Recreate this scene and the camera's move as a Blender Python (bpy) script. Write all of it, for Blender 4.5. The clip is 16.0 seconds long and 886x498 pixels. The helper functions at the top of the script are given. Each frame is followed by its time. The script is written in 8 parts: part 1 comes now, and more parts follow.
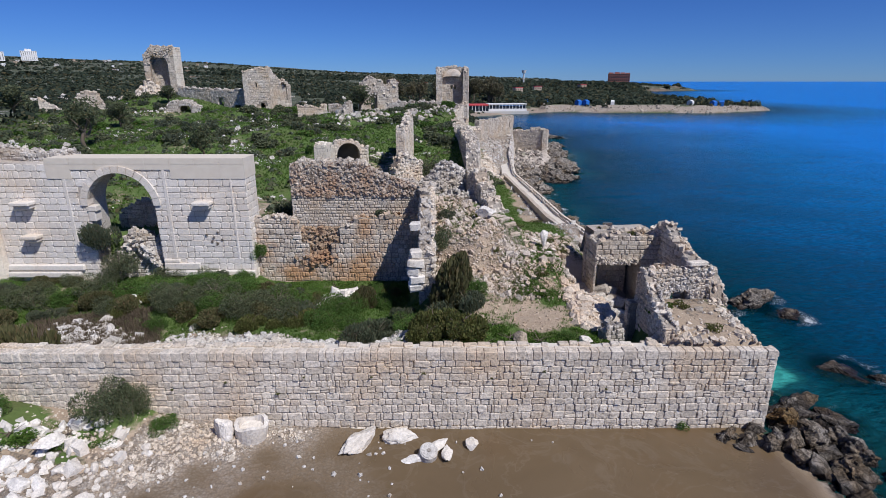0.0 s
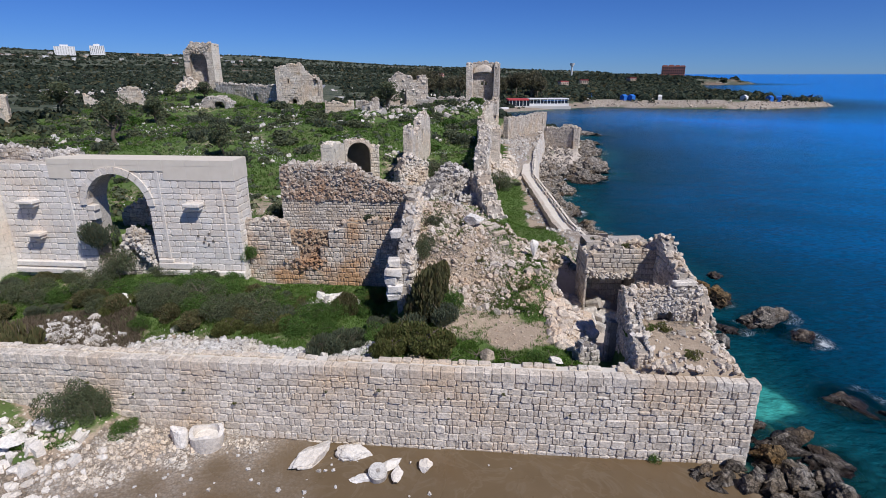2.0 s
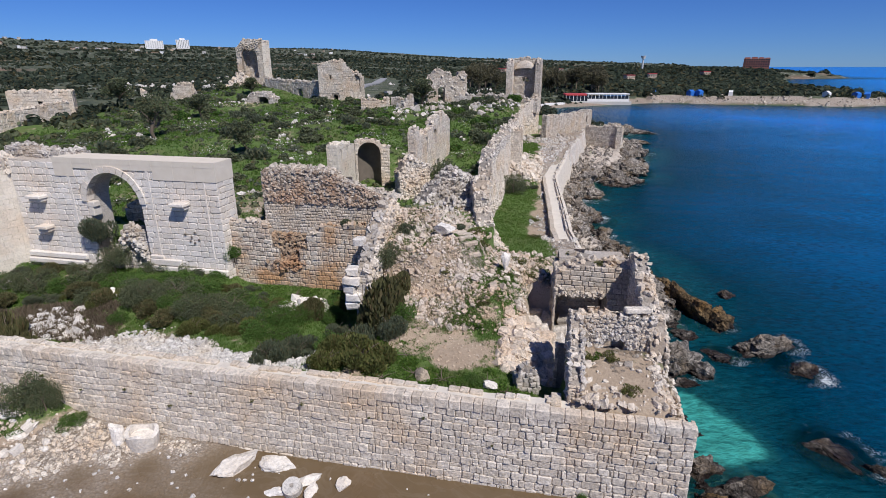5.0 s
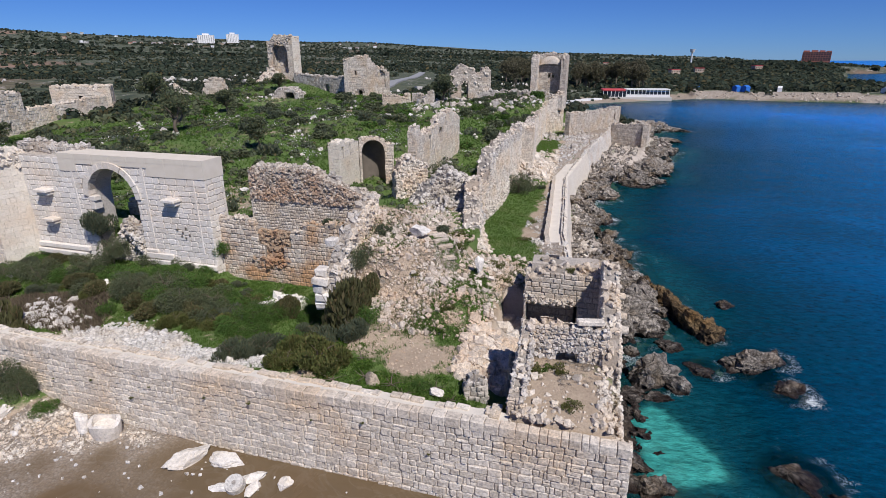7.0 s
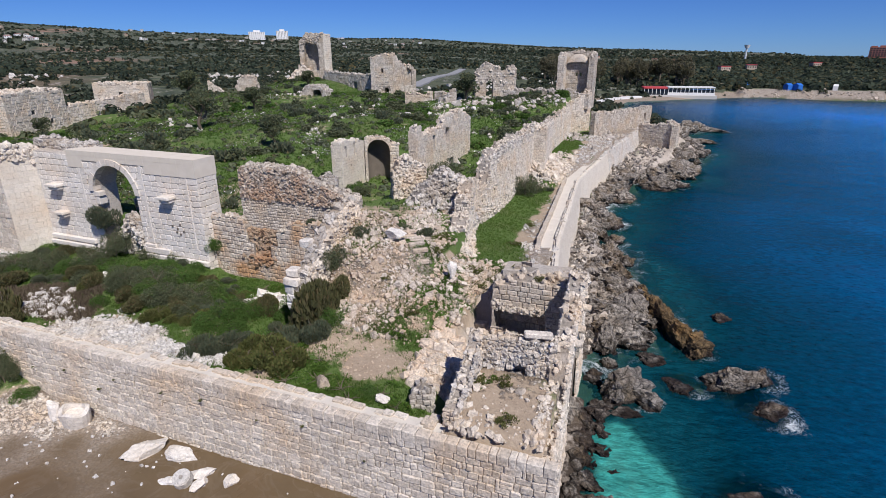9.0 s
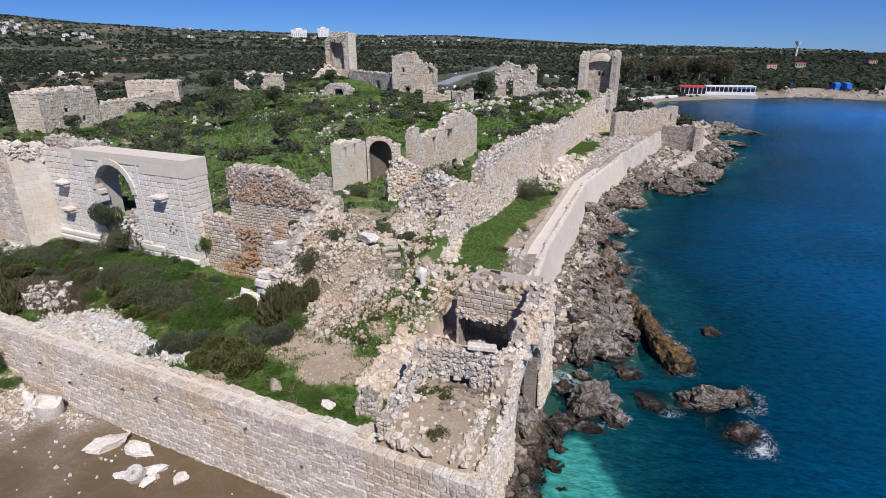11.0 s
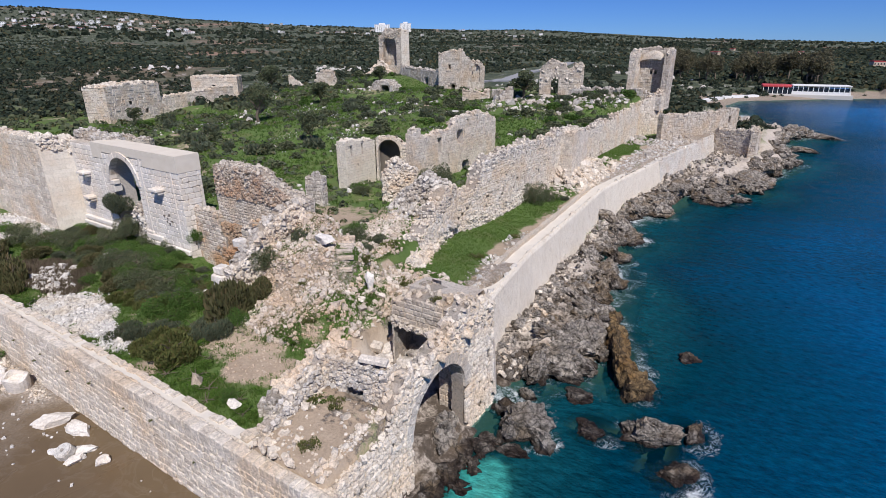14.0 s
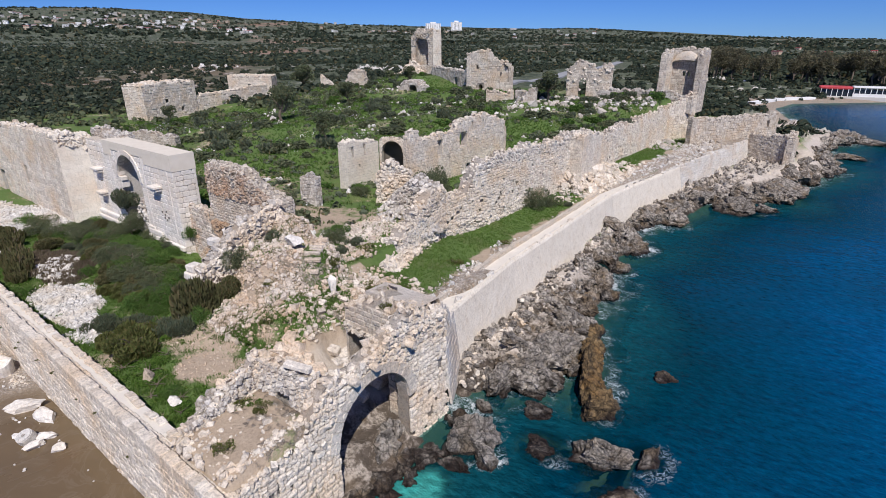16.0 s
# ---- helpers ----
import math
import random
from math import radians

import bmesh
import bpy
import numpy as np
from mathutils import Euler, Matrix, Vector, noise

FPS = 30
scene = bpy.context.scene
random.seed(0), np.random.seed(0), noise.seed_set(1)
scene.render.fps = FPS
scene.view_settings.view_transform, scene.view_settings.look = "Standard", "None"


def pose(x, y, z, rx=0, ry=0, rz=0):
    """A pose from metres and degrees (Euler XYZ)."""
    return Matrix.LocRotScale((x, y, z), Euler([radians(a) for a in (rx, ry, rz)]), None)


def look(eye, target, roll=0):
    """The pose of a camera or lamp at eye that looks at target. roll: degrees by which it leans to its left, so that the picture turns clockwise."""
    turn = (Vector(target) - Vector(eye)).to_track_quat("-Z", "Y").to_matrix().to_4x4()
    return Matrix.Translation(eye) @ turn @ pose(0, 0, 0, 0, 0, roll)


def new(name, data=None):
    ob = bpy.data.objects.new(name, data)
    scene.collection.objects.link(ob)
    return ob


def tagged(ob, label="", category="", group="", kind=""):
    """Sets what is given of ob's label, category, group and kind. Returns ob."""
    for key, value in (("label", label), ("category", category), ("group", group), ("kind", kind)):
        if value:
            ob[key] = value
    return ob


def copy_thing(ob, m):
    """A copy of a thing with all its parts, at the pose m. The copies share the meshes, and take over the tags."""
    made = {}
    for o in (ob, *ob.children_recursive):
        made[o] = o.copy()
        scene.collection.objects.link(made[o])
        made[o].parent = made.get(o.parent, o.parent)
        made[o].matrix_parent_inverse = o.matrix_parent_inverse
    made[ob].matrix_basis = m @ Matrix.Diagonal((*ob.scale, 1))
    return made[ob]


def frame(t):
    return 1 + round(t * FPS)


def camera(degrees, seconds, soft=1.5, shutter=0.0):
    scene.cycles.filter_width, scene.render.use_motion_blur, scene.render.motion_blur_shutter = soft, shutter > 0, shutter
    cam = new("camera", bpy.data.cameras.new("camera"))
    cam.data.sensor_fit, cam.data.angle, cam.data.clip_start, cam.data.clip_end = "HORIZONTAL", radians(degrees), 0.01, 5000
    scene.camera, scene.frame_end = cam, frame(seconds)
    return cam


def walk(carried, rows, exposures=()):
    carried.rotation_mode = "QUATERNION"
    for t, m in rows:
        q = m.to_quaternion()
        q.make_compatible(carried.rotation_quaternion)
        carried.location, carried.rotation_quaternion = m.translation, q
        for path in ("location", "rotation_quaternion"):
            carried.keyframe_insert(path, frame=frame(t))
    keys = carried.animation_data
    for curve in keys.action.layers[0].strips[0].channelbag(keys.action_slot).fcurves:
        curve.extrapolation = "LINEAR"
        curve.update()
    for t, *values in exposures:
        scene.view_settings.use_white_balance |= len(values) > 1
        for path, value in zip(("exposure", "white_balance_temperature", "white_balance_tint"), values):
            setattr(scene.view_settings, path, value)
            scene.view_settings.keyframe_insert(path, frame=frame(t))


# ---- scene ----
cam = camera(79.6, 16.0, 0.5)
METRES, EYE, TILT, LEAN, TURN = 40.0, 18.8, -17.7, 0.0, 0.0
ROWS = [
    (0.0, 0.0, 0.0, 0.0, 0.0, 0.0, -0.0),
    (0.5, 0.026, 0.0073, 0.0063, 1.15, -0.16, -0.35),
    (1.0, 0.0541, 0.0154, 0.0134, 2.46, -0.35, -0.75),
    (1.5, 0.08, 0.0231, 0.0207, 3.64, -0.55, -1.12),
    (2.0, 0.1092, 0.0315, 0.0281, 4.74, -0.75, -1.45),
    (2.5, 0.1356, 0.0387, 0.0344, 5.58, -0.95, -1.72),
    (3.0, 0.1643, 0.0468, 0.0409, 6.66, -1.14, -2.05),
    (5.5, 0.2998, 0.0866, 0.0709, 12.49, -2.02, -3.89),
    (6.0, 0.3281, 0.0949, 0.0768, 13.54, -2.32, -4.22),
    (6.5, 0.3549, 0.1033, 0.0821, 14.55, -2.5, -4.5),
    (7.0, 0.3833, 0.1122, 0.0882, 15.65, -2.7, -4.82),
    (7.5, 0.4098, 0.1216, 0.0939, 16.72, -2.85, -5.14),
    (8.0, 0.4385, 0.1326, 0.1001, 17.85, -3.07, -5.46),
    (8.5, 0.4649, 0.143, 0.106, 18.9, -3.27, -5.76),
    (9.0, 0.4925, 0.1547, 0.1129, 20.11, -3.51, -6.13),
    (11.5, 0.621, 0.2176, 0.1479, 25.12, -4.47, -7.52),
    (12.0, 0.6521, 0.236, 0.1561, 26.45, -4.77, -7.9),
    (12.5, 0.6813, 0.2548, 0.1641, 27.89, -5.11, -8.29),
    (13.0, 0.7117, 0.2753, 0.1728, 29.37, -5.38, -8.72),
    (13.5, 0.7389, 0.2947, 0.181, 30.68, -5.65, -9.08),
    (14.0, 0.7672, 0.3155, 0.19, 32.0, -5.92, -9.45),
    (14.5, 0.793, 0.3354, 0.1981, 33.06, -6.18, -9.71),
    (15.0, 0.8208, 0.3588, 0.2072, 34.31, -6.39, -10.03),
    (15.5, 0.8462, 0.3808, 0.216, 35.62, -6.6, -10.35),
    (16.0, 0.8729, 0.4043, 0.226, 37.1, -6.93, -10.73),
]
walk(cam, [(t, pose(0, 0, EYE, TILT, LEAN, TURN) @ pose(METRES * x, METRES * y, METRES * z, 90 + pitch, roll, yaw)) for t, x, y, z, yaw, pitch, roll in ROWS],
     [(0.0, -0.16, 6080, 12), (3.0, -0.12, 6180, 12), (9.0, -0.06, 6300, 13), (16.0, 0.03, 6260, 13)])

# ---- world and sun ----
SUN = Vector((1.07, -1.0, 1.75)).normalized()
SUN_EL, SUN_AZ = math.asin(SUN.z), math.atan2(SUN.x, SUN.y)
world = bpy.data.worlds.new("sky")
scene.world = world
world.use_nodes = True
wn = world.node_tree
sky = wn.nodes.new("ShaderNodeTexSky")
sky.sky_type, sky.sun_disc, sky.sun_elevation, sky.sun_rotation = "NISHITA", False, SUN_EL, SUN_AZ
sky.air_density, sky.dust_density, sky.ozone_density, sky.altitude = 1.0, 0.0, 6.0, 2500
wn.nodes["Background"].inputs["Strength"].default_value = 0.055
tone = wn.nodes.new("ShaderNodeMix")
tone.data_type, tone.blend_type = "RGBA", "MULTIPLY"
tone.inputs[0].default_value = 1.0
tone.inputs[7].default_value = (0.55, 0.88, 1.52, 1.0)
wn.links.new(sky.outputs[0], tone.inputs[6])
wn.links.new(tone.outputs[2], wn.nodes["Background"].inputs["Color"])
sun = new("sun", bpy.data.lights.new("sun", "SUN"))
sun.data.energy, sun.data.angle, sun.data.color = 4.6, radians(0.53), (1.0, 0.955, 0.89)
sun.matrix_world = look((0, 0, 100), Vector((0, 0, 100)) - SUN)


# ---- materials ----
class Nodes:
    def __init__(self, name):
        self.mat = bpy.data.materials.new(name)
        self.mat.use_nodes = True
        self.tree = self.mat.node_tree
        self.bsdf = self.tree.nodes["Principled BSDF"]
        self.out = self.tree.nodes["Material Output"]

    def n(self, kind, **props):
        node = self.tree.nodes.new(kind)
        if "feature" in props:
            node.feature = props["feature"]
        if "data_type" in props:
            node.data_type = props["data_type"]
        if "blend_type" in props:
            node.blend_type = props["blend_type"]
        if "operation" in props:
            node.operation = props["operation"]
        if "attribute_name" in props:
            node.attribute_name = props["attribute_name"]
        return node

    def link(self, a, b):
        self.tree.links.new(a, b)

    def coords(self, kind="object"):
        return self.n("ShaderNodeNewGeometry").outputs["Position"]

    def noise(self, scale, detail=4, rough=0.55, where=None, dist=0.0):
        t = self.n("ShaderNodeTexNoise")
        t.inputs["Scale"].default_value, t.inputs["Detail"].default_value = scale, detail
        t.inputs["Roughness"].default_value, t.inputs["Distortion"].default_value = rough, dist
        self.link(where or self.coords(), t.inputs["Vector"])
        return t.outputs["Fac"]

    def voronoi(self, scale, feature="F1", where=None, out="Distance"):
        t = self.n("ShaderNodeTexVoronoi", feature=feature)
        t.inputs["Scale"].default_value = scale
        self.link(where or self.coords(), t.inputs["Vector"])
        return t.outputs[out]

    def ramp(self, fac, *stops):
        r = self.n("ShaderNodeValToRGB")
        e = r.color_ramp.elements
        while len(e) < len(stops):
            e.new(0.5)
        for el, (p, c) in zip(e, stops):
            el.position = p
            el.color = (*c, 1) if not isinstance(c, (int, float)) else (c, c, c, 1)
        self.link(fac, r.inputs["Fac"])
        return r.outputs["Color"]

    def mix(self, fac, a, b, blend="MIX"):
        m = self.n("ShaderNodeMix", data_type="RGBA", blend_type=blend)
        for sock, v in ((m.inputs[0], fac), (m.inputs[6], a), (m.inputs[7], b)):
            if isinstance(v, (int, float)):
                sock.default_value = v
            elif isinstance(v, tuple):
                sock.default_value = (*v, 1)
            else:
                self.link(v, sock)
        return m.outputs[2]

    def math(self, op, a, b=0.0):
        m = self.n("ShaderNodeMath", operation=op)
        for sock, v in zip(m.inputs, (a, b)):
            if isinstance(v, (int, float)):
                sock.default_value = v
            else:
                self.link(v, sock)
        return m.outputs[0]

    def bump(self, height, strength=0.5, dist=0.05):
        b = self.n("ShaderNodeBump")
        b.inputs["Strength"].default_value, b.inputs["Distance"].default_value = strength, dist
        self.link(height, b.inputs["Height"])
        self.link(b.outputs[0], self.bsdf.inputs["Normal"])

    def attr(self, name, out="Fac"):
        return self.n("ShaderNodeAttribute", attribute_name=name).outputs[out]

    def done(self, colour=None, rough=0.9, spec=0.3):
        b = self.bsdf
        if colour is not None:
            if isinstance(colour, tuple):
                b.inputs["Base Color"].default_value = (*colour, 1)
            else:
                self.link(colour, b.inputs["Base Color"])
        if isinstance(rough, (int, float)):
            b.inputs["Roughness"].default_value = rough
        else:
            self.link(rough, b.inputs["Roughness"])
        b.inputs["Specular IOR Level"].default_value = spec
        return self.mat


def stone(name, light, dark, warm, warm_at=0.62, stain=0.5, fine=6.0, grainy=1.0):
    """Weathered limestone: tone by piece, broad warm stains, dark lichen, fine pitting."""
    m = Nodes(name)
    isl = m.n("ShaderNodeNewGeometry").outputs["Random Per Island"]
    obj = m.n("ShaderNodeObjectInfo").outputs["Random"]
    tone = m.math("FRACT", m.math("ADD", isl, obj))
    c = m.mix(tone, dark, light)
    c = m.mix(m.ramp(m.noise(0.35, 4), (0.45, 0.0), (warm_at + 0.12, 1.0)), c, warm)
    lich = m.ramp(m.noise(1.6, 6, 0.7), (0.52, 0.0), (0.72, 1.0))
    c = m.mix(m.math("MULTIPLY", lich, stain), c, tuple(0.45 * v for v in dark))
    grain = m.noise(fine, 6, 0.7)
    c = m.mix(0.7 * grainy, c, m.ramp(grain, (0.34, 0.42), (0.56, 1.0)), "MULTIPLY")
    pits = m.ramp(m.noise(fine * 2.7, 4, 0.7), (0.36, 0.45), (0.48, 1.0))
    c = m.mix(0.6 * grainy, c, pits, "MULTIPLY")
    m.bump(m.math("ADD", grain, m.math("MULTIPLY", m.voronoi(fine * 0.9), 0.5)), 0.25 + 0.45 * grainy, 0.06)
    return m.done(c, 0.92, 0.15)


PALE = stone("pale_limestone", (0.855, 0.77, 0.66), (0.64, 0.56, 0.465), (0.73, 0.57, 0.41), 0.60, 0.32)
ASHLAR = stone("dressed_limestone", (0.86, 0.80, 0.725), (0.72, 0.665, 0.59), (0.75, 0.64, 0.52), 0.66, 0.12, 6.0, 0.35)
TAN = stone("tan_limestone", (0.74, 0.66, 0.56), (0.48, 0.42, 0.35), (0.62, 0.49, 0.36), 0.58, 0.42)
GREY = stone("grey_rubble_stone", (0.78, 0.72, 0.65), (0.44, 0.40, 0.355), (0.55, 0.45, 0.34), 0.66, 0.55)
RUST = stone("rust_stained_stone", (0.56, 0.42, 0.29), (0.36, 0.26, 0.18), (0.46, 0.25, 0.13), 0.55, 0.45)
WHITE = stone("white_limestone", (0.82, 0.78, 0.73), (0.56, 0.53, 0.49), (0.64, 0.54, 0.42), 0.66, 0.25)
CHALK = stone("chalk_white_stone", (0.90, 0.85, 0.785), (0.76, 0.71, 0.645), (0.72, 0.62, 0.50), 0.68, 0.12, 6.0, 0.6)
MORTAR = stone("rubble_core", (0.46, 0.41, 0.36), (0.30, 0.27, 0.235), (0.42, 0.33, 0.24), 0.58, 0.55, 9.0)

LIME = stone("lime_mortar", (0.66, 0.60, 0.53), (0.54, 0.49, 0.43), (0.56, 0.46, 0.36), 0.60, 0.3, 9.0)


SEAWALL = stone("sea_wall_render", (0.80, 0.745, 0.67), (0.68, 0.63, 0.565), (0.68, 0.56, 0.44), 0.60, 0.25, 8.0)
CREAM = stone("cream_plastered_stone", (0.80, 0.73, 0.625), (0.71, 0.64, 0.54), (0.72, 0.60, 0.47), 0.60, 0.12, 6.0, 0.4)
MOUNDSTONE = stone("mound_stone", (0.80, 0.71, 0.61), (0.50, 0.42, 0.34), (0.64, 0.49, 0.36), 0.58, 0.35)
SLOPESTONE = stone("slope_stone", (0.84, 0.73, 0.61), (0.60, 0.49, 0.385), (0.70, 0.52, 0.37), 0.58, 0.2)
TANLIGHT = stone("pinkish_tan_stone", (0.70, 0.58, 0.46), (0.52, 0.42, 0.32), (0.60, 0.44, 0.30), 0.55, 0.2)
RUBBLEMIX = stone("reddish_rubble_core", (0.70, 0.61, 0.51), (0.30, 0.225, 0.165), (0.50, 0.31, 0.19), 0.56, 0.45)
RUSTY = stone("brown_stained_blocks", (0.78, 0.69, 0.58), (0.54, 0.45, 0.365), (0.58, 0.36, 0.20), 0.54, 0.4)


def streaked_plaster():
    """Pale lime plaster with rain streaks and rust-brown runs."""
    m = Nodes("streaked_plaster")
    mp = m.n("ShaderNodeMapping")
    mp.inputs["Scale"].default_value = (1.0, 1.0, 0.38)
    m.link(m.coords(), mp.inputs["Vector"])
    c = m.mix(m.noise(0.7, 5), (0.71, 0.62, 0.50), (0.86, 0.785, 0.67))
    c = m.mix(m.ramp(m.noise(2.6, 6, 0.7, mp.outputs[0]), (0.52, 0.0), (0.74, 0.55)), c, (0.56, 0.43, 0.30))
    c = m.mix(m.ramp(m.noise(4.5, 5, 0.7, mp.outputs[0]), (0.56, 0.0), (0.78, 0.45)), c, (0.40, 0.34, 0.28))
    c = m.mix(m.ramp(m.noise(1.3, 6, 0.75), (0.58, 0.0), (0.66, 0.7)), c, (0.55, 0.47, 0.38))
    c = m.mix(0.6, c, m.ramp(m.noise(9.0, 6, 0.75), (0.34, 0.5), (0.56, 1.0)), "MULTIPLY")
    m.bump(m.math("ADD", m.noise(3.0, 7, 0.75), m.noise(0.9, 3)), 0.7, 0.08)
    return m.done(c, 0.93, 0.15)


PLASTER = streaked_plaster()


def smooth_concrete():
    m = Nodes("lime_render")
    c = m.mix(m.noise(0.8, 5), (0.62, 0.56, 0.48), (0.77, 0.71, 0.62))
    c = m.mix(m.ramp(m.noise(3.0, 5, 0.7), (0.55, 0.0), (0.8, 0.6)), c, (0.36, 0.33, 0.29))
    m.bump(m.noise(9, 5), 0.35, 0.03)
    return m.done(c, 0.93, 0.15)


RENDER = smooth_concrete()


def sea_rock(name, dark, light, weed):
    """Wave-worn rock: pale dry tops, dark wet foot."""
    m = Nodes(name)
    z = m.n("ShaderNodeSeparateXYZ")
    geo = m.n("ShaderNodeNewGeometry")
    m.link(geo.outputs["Position"], z.inputs[0])
    obj = m.n("ShaderNodeObjectInfo").outputs["Random"]
    isl = geo.outputs["Random Per Island"]
    dry = m.math("ADD", m.noise(1.1, 7, 0.72), m.math("MULTIPLY", m.ramp(m.math("MULTIPLY", z.outputs[2], 0.4), (0.12, 0.0), (0.85, 1.0)), 0.22))
    c = m.mix(m.ramp(dry, (0.46, 0.0), (0.60, 1.0)), dark, light)
    c = m.mix(m.math("MULTIPLY", m.math("FRACT", m.math("ADD", obj, isl)), 0.45), c, tuple(0.6 * v for v in dark))
    c = m.mix(m.ramp(m.noise(0.5, 4), (0.48, 0.0), (0.66, 0.75)), c, weed)
    wet = m.ramp(m.math("ADD", z.outputs[2], m.math("MULTIPLY", m.noise(1.5, 3), 0.7)), (0.40, 1.0), (0.85, 0.0))
    c = m.mix(wet, c, m.mix(m.noise(2.5, 4), (0.022, 0.017, 0.015), (0.085, 0.055, 0.042)))
    crack = m.voronoi(0.9, "DISTANCE_TO_EDGE", m.coords())
    fine = m.noise(3.4, 9, 0.78)
    # Crevice shade multiplied into the colour: noise hollows, then cell edges.
    c = m.mix(0.6, c, m.ramp(fine, (0.36, 0.25), (0.6, 1.0)), "MULTIPLY")
    c = m.mix(0.8, c, m.ramp(m.noise(1.9, 6, 0.8), (0.40, 0.22), (0.55, 1.0)), "MULTIPLY")
    c = m.mix(0.75, c, m.ramp(m.voronoi(1.7, "DISTANCE_TO_EDGE", m.n("ShaderNodeNewGeometry").outputs["Position"]), (0.0, 0.25), (0.09, 1.0)), "MULTIPLY")
    h = m.math("ADD", fine, m.math("MULTIPLY", m.ramp(crack, (0.0, 0.0), (0.08, 1.0)), 0.35))
    m.bump(h, 1.0, 0.3)
    return m.done(c, m.ramp(wet, (0.0, 0.92), (1.0, 0.35)), 0.3)


ROCK = sea_rock("shore_rock", (0.115, 0.092, 0.072), (0.66, 0.585, 0.495), (0.31, 0.215, 0.12))
OCHRE = sea_rock("ochre_rock", (0.17, 0.12, 0.07), (0.40, 0.27, 0.13), (0.40, 0.22, 0.07))
SCREE = sea_rock("shore_scree", (0.24, 0.20, 0.165), (0.72, 0.65, 0.57), (0.32, 0.25, 0.17))


def foliage(name, a, b, dry=(0.16, 0.12, 0.05), dry_at=0.75):
    m = Nodes(name)
    isl = m.n("ShaderNodeNewGeometry").outputs["Random Per Island"]
    obj = m.n("ShaderNodeObjectInfo").outputs["Random"]
    c = m.mix(isl, a, b)
    c = m.mix(m.ramp(isl, (dry_at, 0.0), (1.0, 0.8)), c, dry)
    c = m.mix(m.math("MULTIPLY", obj, 0.35), c, tuple(0.6 * v for v in a))
    m.done(c, 0.7, 0.12)
    tr = m.n("ShaderNodeBsdfTranslucent")
    m.link(c, tr.inputs["Color"])
    mx = m.n("ShaderNodeMixShader")
    mx.inputs[0].default_value = 0.42
    m.link(m.bsdf.outputs[0], mx.inputs[1])
    m.link(tr.outputs[0], mx.inputs[2])
    m.link(mx.outputs[0], m.out.inputs["Surface"])
    return m.mat


OLIVE = foliage("olive_foliage", (0.112, 0.140, 0.074), (0.225, 0.250, 0.145))
GREEN = foliage("green_foliage", (0.080, 0.165, 0.036), (0.180, 0.300, 0.075))
GRASSY = foliage("fresh_grass", (0.078, 0.160, 0.024), (0.160, 0.265, 0.055), (0.22, 0.20, 0.07), 0.85)
BROOM = foliage("grey_green_broom", (0.108, 0.136, 0.086), (0.210, 0.240, 0.155))
DRYBUSH = foliage("dry_brush", (0.115, 0.120, 0.052), (0.225, 0.215, 0.105), (0.24, 0.17, 0.09), 0.7)
HEATH = foliage("olive_brown_heath", (0.120, 0.140, 0.045), (0.235, 0.250, 0.085), (0.22, 0.16, 0.07), 0.72)
STALK = foliage("dry_stalks", (0.15, 0.115, 0.08), (0.27, 0.215, 0.16), (0.13, 0.13, 0.06), 0.75)
MAQUIS = foliage("dark_scrub", (0.040, 0.058, 0.040), (0.095, 0.118, 0.078))
GUM = foliage("gum_tree_foliage", (0.115, 0.115, 0.070), (0.235, 0.220, 0.135), (0.20, 0.14, 0.08), 0.7)


def plain(name, c1, c2, scale=3.0, rough=0.7, metal=0.0, spec=0.4):
    m = Nodes(name)
    m.bsdf.inputs["Metallic"].default_value = metal
    n1 = m.noise(scale, 5)
    m.bump(n1, 0.2, 0.02)
    return m.done(m.mix(n1, c1, c2), rough, spec)


BARK = plain("bark", (0.10, 0.075, 0.05), (0.20, 0.16, 0.12), 7)
WHITEWASH = plain("white_painted_wall", (0.72, 0.71, 0.69), (0.82, 0.81, 0.79), 0.3, 0.8)
CAPPING = plain("tan_cement_capping", (0.64, 0.565, 0.46), (0.76, 0.69, 0.585), 1.4, 0.9, 0.0, 0.15)
# House wall greyed in its colour to stand for distance haze.
TOWNWALL = plain("haze_dulled_wall", (0.46, 0.44, 0.41), (0.60, 0.57, 0.53), 0.05, 0.85)
REDROOF = plain("red_roof_sheet", (0.42, 0.04, 0.05), (0.55, 0.08, 0.08), 0.6, 0.6)
BRICKRED = plain("red_brown_facade", (0.30, 0.10, 0.07), (0.38, 0.15, 0.10), 0.2, 0.85)
GLASSDARK = plain("dark_glass", (0.02, 0.025, 0.03), (0.04, 0.05, 0.06), 1.0, 0.12)
BLUETARP = plain("blue_tarpaulin", (0.02, 0.13, 0.50), (0.04, 0.20, 0.62), 1.0, 0.5)
ASPHALT = plain("asphalt", (0.26, 0.26, 0.265), (0.34, 0.34, 0.34), 0.6, 0.85)
STEEL = plain("painted_steel", (0.55, 0.57, 0.58), (0.66, 0.68, 0.69), 1.0, 0.5)
# Dark brown that puts the shade of recesses into the colour.
SHADEDARK = plain("shade_dark_plaster", (0.10, 0.085, 0.07), (0.22, 0.185, 0.15), 1.2, 0.95)


